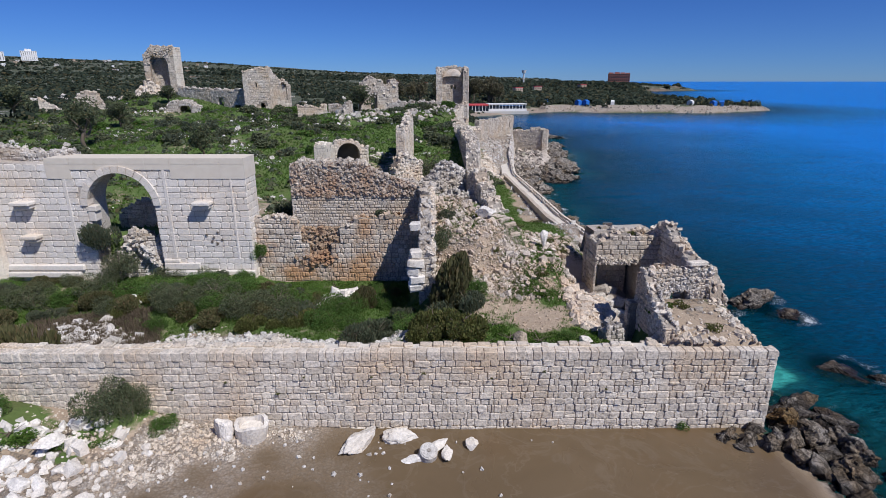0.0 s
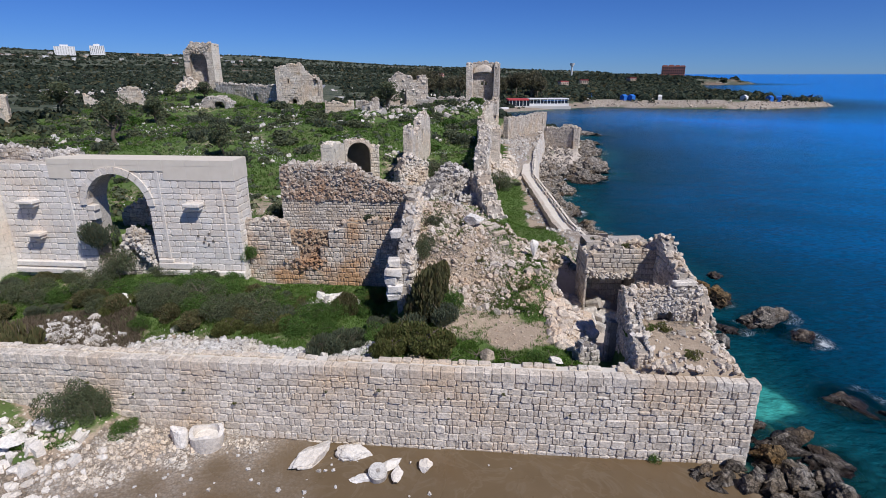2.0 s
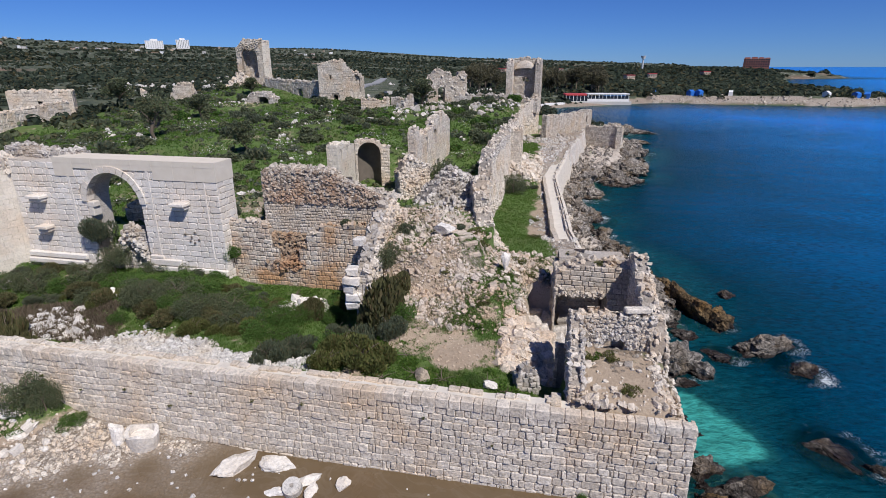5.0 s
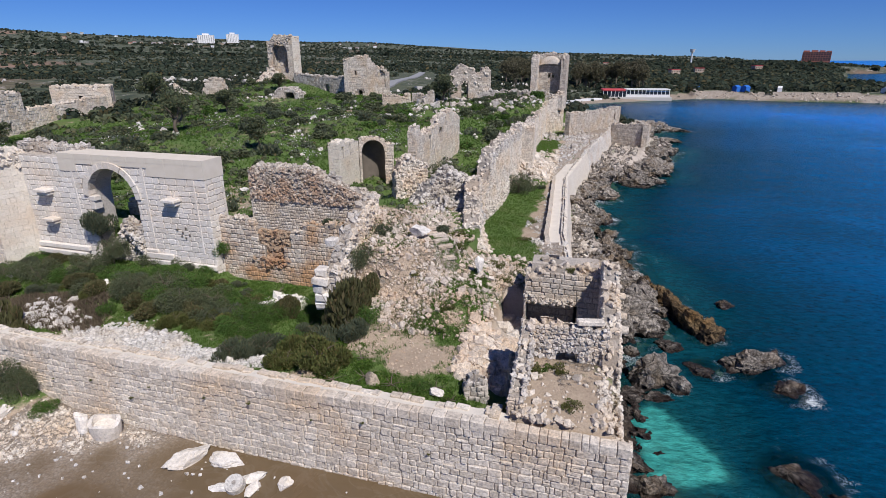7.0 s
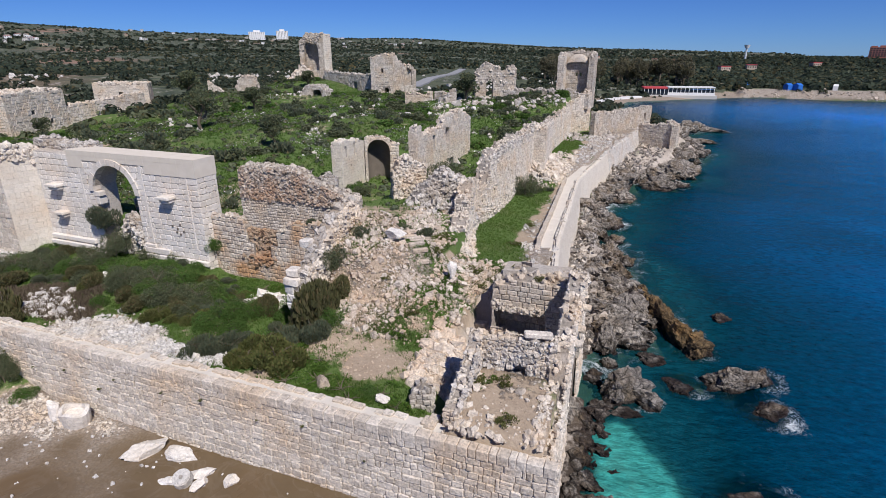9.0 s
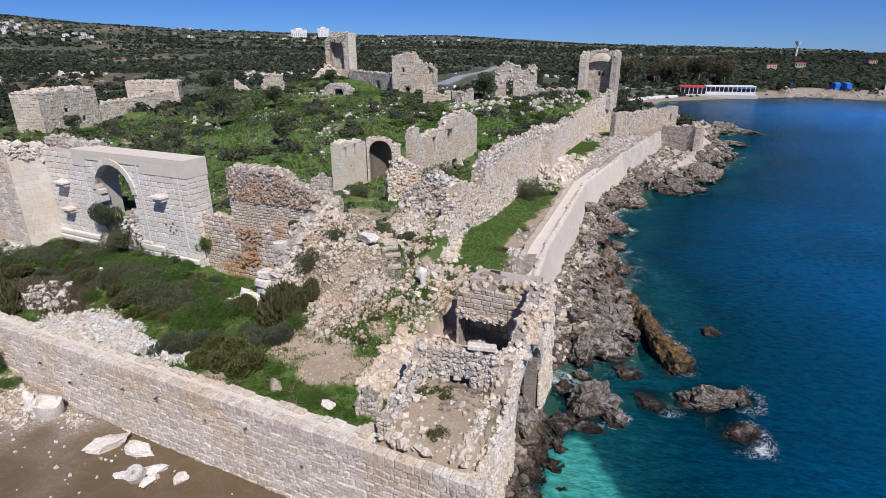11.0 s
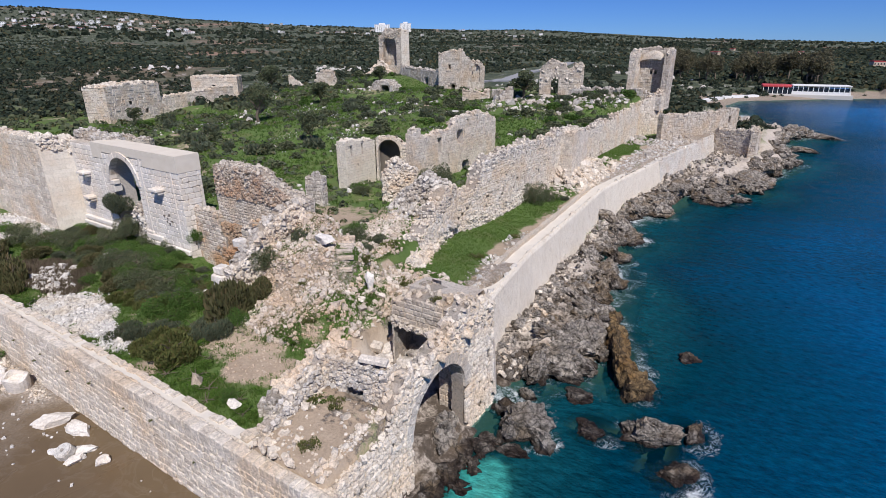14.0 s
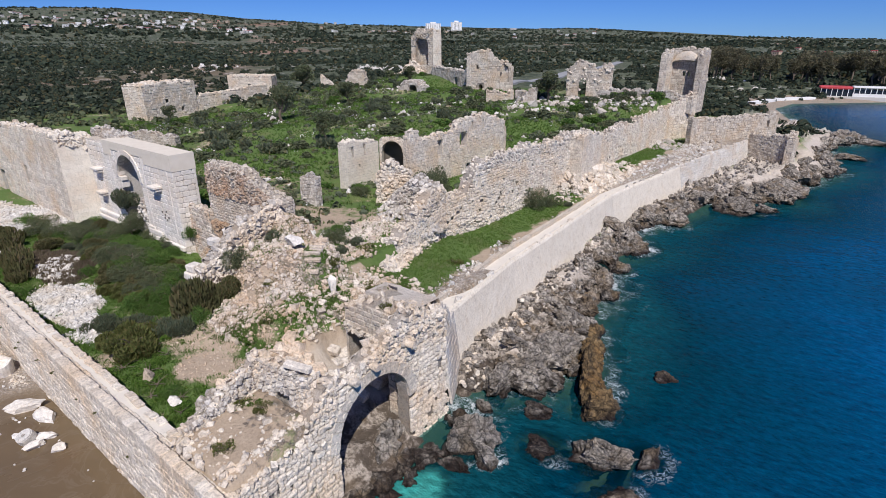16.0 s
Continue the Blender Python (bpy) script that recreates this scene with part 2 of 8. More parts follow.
def ground_material():
    m = Nodes("ground")
    grass, rubble, wet = m.attr("grass"), m.attr("rubble"), m.attr("wet")
    big, mid, fine = m.noise(0.12, 5), m.noise(1.1, 6, 0.7), m.noise(7.0, 5, 0.7)
    soil = m.mix(mid, (0.33, 0.245, 0.168), (0.58, 0.47, 0.355))
    turf = m.mix(m.noise(0.9, 6, 0.7), (0.066, 0.116, 0.028), (0.155, 0.230, 0.060))
    turf = m.mix(m.ramp(m.noise(0.25, 4), (0.50, 0.0), (0.72, 0.6)), turf, (0.16, 0.145, 0.07))
    g = m.ramp(m.math("ADD", grass, m.math("MULTIPLY", m.math("SUBTRACT", mid, 0.5), 0.9)), (0.42, 0.0), (0.58, 1.0))
    c = m.mix(g, soil, turf)
    cell = m.voronoi(8.0, "F1", None, "Color")
    sep = m.n("ShaderNodeSeparateColor")
    m.link(cell, sep.inputs[0])
    pale = m.mix(sep.outputs[0], (0.40, 0.33, 0.26), (0.68, 0.61, 0.53))
    pale = m.mix(m.ramp(m.noise(2.3, 5, 0.7), (0.42, 0.0), (0.62, 0.75)), pale, soil)
    gaps = m.ramp(m.voronoi(8.0, "F1"), (0.25, 1.0), (0.75, 0.62))
    pale = m.mix(1.0, pale, gaps, "MULTIPLY")
    r = m.ramp(m.math("ADD", rubble, m.math("MULTIPLY", m.math("SUBTRACT", m.noise(1.7, 6, 0.75), 0.5), 1.1)), (0.46, 0.0), (0.56, 1.0))
    c = m.mix(r, c, pale)
    sand = m.mix(m.noise(0.16, 5, 0.6, None, 1.5), (0.118, 0.082, 0.045), (0.180, 0.128, 0.074))
    seam = m.math("ABSOLUTE", m.math("SUBTRACT", m.noise(0.28, 5, 0.6, None, 1.2), 0.5))
    sand = m.mix(m.ramp(seam, (0.0, 0.08), (0.03, 0.0)), sand, (0.40, 0.35, 0.29))
    sand = m.mix(m.ramp(m.noise(0.12, 3), (0.54, 0.0), (0.70, 0.4)), sand, (0.17, 0.10, 0.045))
    c = m.mix(0.4, c, m.ramp(fine, (0.3, 0.4), (0.65, 1.0)), "MULTIPLY")
    c = m.mix(wet, c, sand)
    far = m.attr("scrub")
    sc = m.mix(m.ramp(m.noise(0.16, 6, 0.75), (0.42, 0.0), (0.58, 1.0)), (0.045, 0.060, 0.036), (0.110, 0.120, 0.072))
    sc = m.mix(m.ramp(m.noise(0.10, 8, 0.82), (0.56, 0.0), (0.63, 1.0)), sc, (0.42, 0.39, 0.35))
    sc = m.mix(m.ramp(m.noise(0.0035, 4, 0.6), (0.58, 0.0), (0.70, 0.7)), sc, (0.36, 0.21, 0.15))
    c = m.mix(far, c, sc)
    crag = m.attr("crag")
    zc = m.n("ShaderNodeSeparateXYZ")
    m.link(m.coords(), zc.inputs[0])
    rk = m.mix(m.ramp(m.noise(0.8, 8, 0.78), (0.47, 0.0), (0.60, 1.0)), (0.085, 0.066, 0.050), (0.46, 0.40, 0.335))
    rk = m.mix(0.7, rk, m.ramp(m.noise(3.2, 6, 0.75), (0.38, 0.3), (0.56, 1.0)), "MULTIPLY")
    rk = m.mix(m.ramp(m.noise(0.3, 3), (0.54, 0.0), (0.70, 0.45)), rk, (0.25, 0.17, 0.09))
    low = m.ramp(m.math("ADD", zc.outputs[2], m.math("MULTIPLY", mid, 0.9)), (0.35, 1.0), (0.95, 0.0))
    rk = m.mix(low, rk, (0.055, 0.040, 0.030))
    rk = m.mix(m.ramp(zc.outputs[2], (0.0, 1.0), (0.02, 0.0)), rk, m.mix(m.noise(0.5, 4), (0.05, 0.055, 0.035), (0.20, 0.21, 0.14)))
    rk = m.mix(m.ramp(m.math("MULTIPLY", m.math("ADD", zc.outputs[2], m.math("MULTIPLY", m.math("SUBTRACT", m.noise(0.7, 6, 0.75), 0.5), 2.4)), 0.25), (0.26, 0.0), (0.44, 0.85)), rk, m.mix(m.noise(2.6, 6, 0.7), (0.40, 0.33, 0.265), (0.76, 0.68, 0.585)))
    c = m.mix(crag, c, rk)
    pale_floor = m.attr("sandbed")
    c = m.mix(pale_floor, c, (0.50, 0.46, 0.36))
    hgt = m.math("ADD", m.math("MULTIPLY", fine, 0.5), m.math("ADD", mid, m.math("MULTIPLY", gaps, r)))
    bump = m.n("ShaderNodeBump")
    bump.inputs["Distance"].default_value = 0.18
    m.link(m.math("SUBTRACT", 0.8, m.math("MULTIPLY", wet, 0.76)), bump.inputs["Strength"])
    m.link(hgt, bump.inputs["Height"])
    m.link(bump.outputs[0], m.bsdf.inputs["Normal"])
    puddle = m.ramp(m.noise(0.22, 4, 0.6, None, 1.5), (0.42, 0.07), (0.60, 0.30))
    rough = m.mix(wet, (0.95, 0.95, 0.95), puddle)
    return m.done(c, rough, 0.3)


def water_material():
    m = Nodes("sea_water")
    depth, foam = m.attr("depth"), m.attr("foam")
    pos = m.coords()
    blot = m.noise(0.045, 5, 0.6, None, 0.8)
    d = m.math("ADD", depth, m.math("MULTIPLY", m.math("SUBTRACT", blot, 0.5), 0.22))
    c = m.ramp(d, (0.0, (0.060, 0.400, 0.350)), (0.14, (0.010, 0.100, 0.110)), (0.34, (0.0, 0.036, 0.062)), (0.60, (0.0, 0.060, 0.150)), (0.78, (0.0, 0.125, 0.360)), (1.0, (0.0, 0.180, 0.640)))
    ridge = m.math("ABSOLUTE", m.math("SUBTRACT", m.noise(1.9, 7, 0.7, None, 1.2), 0.5))
    lace = m.ramp(ridge, (0.006, 1.0), (0.04, 0.0))
    patch = m.ramp(m.math("ADD", foam, m.math("MULTIPLY", m.math("SUBTRACT", m.noise(0.55, 5, 0.7), 0.5), 1.3)), (0.34, 0.0), (0.80, 1.0))
    f = m.math("MULTIPLY", patch, m.math("MAXIMUM", lace, m.ramp(patch, (0.75, 0.0), (1.0, 0.8))))
    c = m.mix(f, c, (0.80, 0.84, 0.84))
    mp = m.n("ShaderNodeMapping")
    mp.inputs["Rotation"].default_value = (0, 0, radians(-35))
    mp.inputs["Scale"].default_value = (0.75, 1.5, 1.0)
    m.link(pos, mp.inputs["Vector"])
    w = m.math("ADD", m.noise(1.1, 5, 0.65, mp.outputs[0]), m.math("MULTIPLY", m.noise(0.16, 3, 0.5, mp.outputs[0]), 2.6))
    m.bump(w, 0.9, 0.5)
    # Ripple highlights and dark troughs are painted into the water colour by noise.
    c = m.mix(0.55, c, m.ramp(m.noise(1.7, 7, 0.72, mp.outputs[0]), (0.34, 0.3), (0.68, 1.7)), "MULTIPLY")
    m.done(c, m.ramp(f, (0.0, 0.16), (1.0, 0.8)), 0.03)
    m.bsdf.inputs["IOR"].default_value = 1.33
    clear = m.n("ShaderNodeBsdfTransparent")
    clear.inputs["Color"].default_value = (0.62, 0.88, 0.84, 1)
    mx = m.n("ShaderNodeMixShader")
    see = m.math("MULTIPLY", m.attr("clear"), m.math("SUBTRACT", 1.0, f))
    m.link(see, mx.inputs[0])
    m.link(m.bsdf.outputs[0], mx.inputs[1])
    m.link(clear.outputs[0], mx.inputs[2])
    m.link(mx.outputs[0], m.out.inputs["Surface"])
    return m.mat


GROUND, WATER = ground_material(), water_material()


# ---- mesh helpers ----
def mesh_of(name, verts, faces, mat=None, smooth=False):
    """A mesh from numpy vertices and a list of equal-sided face arrays."""
    me = bpy.data.meshes.new(name)
    if not isinstance(faces, list):
        faces = [faces]
    verts = np.asarray(verts, np.float32)
    me.vertices.add(len(verts))
    me.vertices.foreach_set("co", verts.ravel())
    loops = np.concatenate([np.asarray(f).ravel() for f in faces]).astype(np.int32)
    sizes = np.concatenate([np.full(len(f), np.asarray(f).shape[1], np.int32) for f in faces])
    me.loops.add(len(loops))
    me.loops.foreach_set("vertex_index", loops)
    me.polygons.add(len(sizes))
    me.polygons.foreach_set("loop_start", np.concatenate(([0], np.cumsum(sizes)[:-1])).astype(np.int32))
    me.polygons.foreach_set("use_smooth", np.full(len(sizes), smooth))
    if mat:
        me.materials.append(mat)
    me.update(calc_edges=True)
    return me


class Pile:
    """Gathers many small solids into one mesh."""
    def __init__(self):
        self.v, self.f, self.count = [], [], 0

    def add(self, verts, faces):
        self.v.append(np.asarray(verts, float))
        self.f.append(np.asarray(faces) + self.count)
        self.count += len(verts)

    def mesh(self, name, mat, smooth=False):
        groups = {}
        for f in self.f:
            groups.setdefault(f.shape[1], []).append(f)
        return mesh_of(name, np.concatenate(self.v), [np.concatenate(g) for g in groups.values()], mat, smooth)


def part(name, me, parent, label="", kind=""):
    ob = new(name, me)
    ob.parent = parent
    return tagged(ob, label, "", "", kind)


def base(name, label, category, at=(0, 0, 0), turn=0.0, group="", kind=""):
    ob = new(name)
    ob.matrix_world = pose(*at, 0, 0, turn)
    return tagged(ob, label, category, group, kind)


BOX_F = np.array([(0, 1, 2, 3), (7, 6, 5, 4), (0, 4, 5, 1), (1, 5, 6, 2), (2, 6, 7, 3), (3, 7, 4, 0)])


def box_v(x0, x1, y0, y1, z0, z1):
    return np.array([(x0, y0, z0), (x0, y1, z0), (x1, y1, z0), (x1, y0, z0), (x0, y0, z1), (x0, y1, z1), (x1, y1, z1), (x1, y0, z1)], float)


def bevelled(x0, x1, y0, y1, z0, z1, c=0.03):
    """A box with chamfered edges, as (verts, faces)."""
    bm = bmesh.new()
    bmesh.ops.create_cube(bm, size=1)
    for v in bm.verts:
        v.co = Vector((x0 + (v.co.x + 0.5) * (x1 - x0), y0 + (v.co.y + 0.5) * (y1 - y0), z0 + (v.co.z + 0.5) * (z1 - z0)))
    bmesh.ops.bevel(bm, geom=list(bm.edges), offset=c, segments=1, affect="EDGES")
    return bm


def bm_mesh(name, bm, mat, smooth=False):
    me = bpy.data.meshes.new(name)
    bm.to_mesh(me)
    bm.free()
    me.materials.append(mat)
    for p in me.polygons:
        p.use_smooth = smooth
    return me


def ico(sub):
    bm = bmesh.new()
    bmesh.ops.create_icosphere(bm, subdivisions=sub, radius=1)
    v = np.array([tuple(x.co) for x in bm.verts])
    f = np.array([[x.index for x in p.verts] for p in bm.faces])
    bm.free()
    return v, f


rng = np.random.default_rng(7)
ICO1, ICO2 = ico(1), ico(2)


def stone_shape(r, angular=0.75):
    """One broken stone: a cube pulled towards a ball with jittered corners."""
    pick = r.random()
    if pick < 0.65:
        v, f = ICO1 if pick < 0.2 else ICO0
        v = v * (1.05 + r.uniform(-0.25, 0.2, (len(v), 1)))
        return v * r.uniform(0.6, 1.1, 3), f
    v = box_v(-0.8, 0.8, -0.8, 0.8, -0.8, 0.8) + r.uniform(-0.28, 0.28, (8, 3))
    return v * r.uniform(0.55, 1.15, 3), BOX_F


ICO0 = ico(0)
STONES = [stone_shape(rng) for _ in range(60)]


def turned(v, r, tilt=0.6):
    q = Euler((r.uniform(-tilt, tilt), r.uniform(-tilt, tilt), r.uniform(0, 6.3))).to_matrix()
    return v @ np.array(q).T


def scatter_stones(pile, pts, size_fn, r, sink=0.25):
    for p in pts:
        v, f = STONES[r.integers(len(STONES))]
        s = size_fn(r)
        pile.add(turned(v * s * 0.62, r) + (p[0], p[1], p[2] + s * (0.35 - sink)), f)


# ---- the lie of the land ----
FRONT_A, FRONT_B = (-60.0, 24.55), (17.9, 25.25)        # outer face of the south wall
SEA_TOP = [(17.5, 25.2), (17.3, 31.0), (17.0, 38.0), (16.0, 41.5), (14.5, 44.6), (13.0, 55.3), (12.3, 67.0), (11.3, 82.0), (13.2, 104.0), (17.2, 133.0)]
NEAR_COAST = [
    (-70, -200), (-30, -60), (10, -30), (17.5, 0), (18.2, 19), (21.5, 24.0), (20.6, 26.5), (18.9, 29), (18.2, 31.5), (18.2, 35), (17.6, 38.5), (17.2, 42.5), (18.0, 45.6), (20.4, 47),
    (22.0, 51), (20.8, 54), (19.2, 56.7), (18.4, 63.5), (14.6, 71), (16.6, 77.3), (12.9, 84), (15.5, 89.8), (17.5, 97.1), (18.2, 106), (27.0, 111.8), (23.8, 115.5), (27.5, 125)]
FAR_COAST = [
    (31.7, 140.5), (28.6, 150), (28.5, 172), (34, 183), (30, 188), (18.9, 205), (5.2, 255), (8, 280), (38, 308), (70, 334), (98, 322), (128, 322), (154, 317), (206, 348), (218, 372),
    (215, 420), (190, 470), (240, 640), (330, 900), (460, 985), (420, 1040), (520, 1500), (640, 2200), (760, 3400), (900, 7000), (-7000, 7000), (-7000, -200)]
COAST = NEAR_COAST + FAR_COAST
ROAD = [(-62, 168), (-74, 205), (-94, 287), (-117, 380), (-150, 500)]
POOL = [(18.7, 32.7), (18.6, 35.0), (20.2, 36.4), (21.4, 34.8), (22.5, 33.0), (23.0, 31.3), (21.4, 30.0), (19.6, 29.6), (19.5, 31.4)]
CHAMBER = (11.2, 16.6, 31.2, 39.7)
PLATFORM = (12.3, 17.2, 25.6, 30.6)

COURT_GROUND = [
    (-17, 30.5, 2.3), (-24.6, 37.8, 2.7), (-29, 35.4, 2.3), (-16, 28.2, 2.7), (-9.7, 37, 2.1), (-22, 40, 3.5), (-30, 39.6, 3.1), (-17, 40, 3.7), (-13, 40.8, 2.6), (-4.4, 33, 2.4),
    (4.7, 31.2, 4.2), (4.5, 28, 4.0), (7.8, 28.6, 4.2), (6.6, 31.9, 4.3), (-19, 29.9, 2.1), (-3.2, 39.5, 2.3), (-3, 36, 2.4), (-1, 33.5, 3.2), (0.3, 35.5, 5.4), (7, 35.9, 6.0),
    (0.2, 39, 8.6), (2.6, 45, 8.6), (5.9, 37.4, 6.6), (2.6, 39.2, 8.5), (8.1, 37.7, 6.6), (7.9, 39.8, 6.5), (0.8, 42.6, 9.7)]
MOUND_GROUND = [
    (4.6, 41, 8.4), (3.5, 34.5, 5.4), (-1.2, 42.5, 9.8), (9.5, 33.5, 4.4), (10.6, 35.5, 3.5), (10.7, 37.2, 3.3), (11.4, 36.6, 2.4), (9.3, 37.0, 5.8), (9.2, 38.8, 6.4), (10.4, 38.2, 2.9),
    (10.5, 39.4, 3.0), (10.0, 38.8, 3.2), (10.0, 37.6, 3.2), (10.2, 40.6, 5.6), (8, 43, 6.0), (11, 43, 5.6), (12.5, 46, 5.0), (7, 48, 5.2), (5, 53, 5.0), (7, 62, 4.2), (9.5, 56, 4.2),
    (7.5, 73, 4.4), (7, 88, 4.8), (8, 100, 5.0), (9, 115, 4.8), (12, 125, 4.6), (10, 90, 4.3), (11.5, 29.4, 3.1), (11.4, 31.2, 2.6), (10.2, 29.6, 3.9), (11.2, 27.2, 4.0)]
INNER = np.array(COURT_GROUND + MOUND_GROUND)
HILL_GROUND = [
    (-30.5, 68.8, 8.0), (-36, 84, 9.4), (-41, 100, 10.8), (-48.6, 85.8, 9.6), (-28.7, 97, 10.6), (-53, 75, 8.8), (-8, 101, 11.0), (-2, 77.4, 8.0), (-2.5, 73, 7.0), (1.5, 78, 8.2),
    (-78, 80, 7.2), (-12, 48, 7.0), (-20, 50, 6.6), (-32, 50, 6.2), (-11, 60, 6.4), (-6, 56, 6.6), (-3, 61, 7.4), (0, 56, 7.2), (-4, 66, 7.4), (1, 70, 7.8), (1.5, 90, 9.0), (2, 105, 9.4),
    (-15, 75, 9.0), (-47, 129, 12.0), (0, 126, 12.6), (-11, 65, 5.7), (-11.5, 62, 5.9), (-8.5, 62, 5.6), (-7.5, 58.6, 5.2)]
OUTER_GROUND = [
    (-20, 120, 12.0), (-70, 138, 14.6), (-80, 118, 12.0), (-95, 100, 9.0), (-95, 75, 7.2), (-60, 60, 6.4), (-60, 45, 4.6), (-75, 35, 3.5), (-48, 36, 2.8), (-45, 46, 5.4), (-30, 160, 11.0),
    (10, 160, 7.0), (-60, 180, 10.0), (-120, 130, 8.0), (-140, 60, 6.0), (0, 200, 4.5), (-50, 240, 7.0), (20, 360, 3.0), (-100, 300, 9.0), (100, 360, 4.0), (190, 375, 3.0),
    (-250, 200, 12.0), (-260, 0, 8.0), (-120, -50, 6.0)]
HILL = np.array(HILL_GROUND + OUTER_GROUND)
SHORE = np.array([(-60, 22, 3.4), (-45, 20, 3.0), (-30, 20, 2.4), (-24, 22.5, 2.6), (-17.8, 21.7, 1.5), (-17, 24, 2.2), (-15, 23.3, 0.9), (-11.7, 24.2, 0.95), (-8, 24.3, 0.55), (-3, 24.4, 0.34), (0, 23, 0.26), (9, 24, 0.26), (17, 23.5, 0.27), (0, 10, 0.24), (10, 12, 0.24), (-12, 21.5, 0.36), (-14, 19.5, 0.34), (-16, 16, 0.36), (-9, 22.8, 0.34), (-6, 23.6, 0.36), (-8, 19, 0.26), (-19.5, 19.5, 1.2), (-22, 17, 1.4), (-18.5, 17.5, 0.7), (-25, 12, 1.2), (-40, 5, 2.0), (15, 15, 0.2), (19, 24, 0.27)])
STRIP = np.array([(18.2, 29, 0.0), (17.8, 34, 0.3), (18.5, 40, 0.35), (17, 46, 1.2), (21, 46, 0.35), (19, 44, 0.3), (16.4, 50, 1.6), (20, 51, 0.5), (16.0, 56, 1.7), (19, 57, 0.6), (15, 64, 1.6), (14, 75, 1.4), (12.5, 84, 1.5), (15, 96, 1.6), (17, 106, 1.9), (22, 114, 1.8), (20, 124, 2.4), (25, 130, 2.6), (26, 142, 2.4), (24, 150, 4.0), (24, 165, 3.0), (28, 178, 1.5)])


def idw(ctrl, x, y, power=3.0):
    num, den = np.zeros_like(x), np.zeros_like(x)
    for cx, cy, cz in ctrl:
        w = 1.0 / ((x - cx) ** 2 + (y - cy) ** 2 + 0.6) ** (power / 2)
        num += w * cz
        den += w
    return num / den


def inside(poly, x, y):
    res = np.zeros(x.shape, bool)
    for (ax, ay), (bx, by) in zip(poly, poly[1:] + poly[:1]):
        if ay == by:
            continue
        res ^= ((ay > y) != (by > y)) & (x < (bx - ax) * (y - ay) / (by - ay) + ax)
    return res


def distance(poly, x, y):
    best = np.full(x.shape, 1e9)
    for (ax, ay), (bx, by) in zip(poly, poly[1:]):
        ux, uy = bx - ax, by - ay
        t = np.clip(((x - ax) * ux + (y - ay) * uy) / (ux * ux + uy * uy), 0, 1)
        best = np.minimum(best, (x - ax - t * ux) ** 2 + (y - ay - t * uy) ** 2)
    return np.sqrt(best)


def wave_noise(x, y, scale, seed):
    """Cheap smooth noise: a sum of turned sines."""
    r = np.random.default_rng(seed)
    out = np.zeros_like(x)
    for k in range(7):
        a, f, p = r.uniform(0, 6.28), scale * 1.55 ** k * r.uniform(0.85, 1.15), r.uniform(0, 6.28)
        out += np.sin((x * math.cos(a) + y * math.sin(a)) * f + p + 1.7 * np.sin((y * math.cos(a) - x * math.sin(a)) * f * 0.7 + p)) / 1.6 ** k
    return out / 2.2


def sea_line(y):
    return np.interp(y, [p[1] for p in SEA_TOP], [p[0] for p in SEA_TOP])


CASTLE = [(-60, 25.4), (17.0, 25.7)] + [(x - 0.5, y) for x, y in SEA_TOP[1:]] + [(21, 139), (20, 152), (4, 150), (-60, 400), (-900, 400), (-900, 25.4)]
HORIZON_AZ = [(-180, 3.0), (-95, 3.0), (-75, 2.95), (-67.4, 3.15), (-61.6, 2.95), (-56.4, 2.4), (-48, 2.0), (-31, 1.66), (-21, 1.44), (-14.5, 1.06), (-2.6, 0.58), (2, 0.48), (8, 0.28), (15, 0.04), (25, 0.0), (60, 0.0), (180, 3.0)]


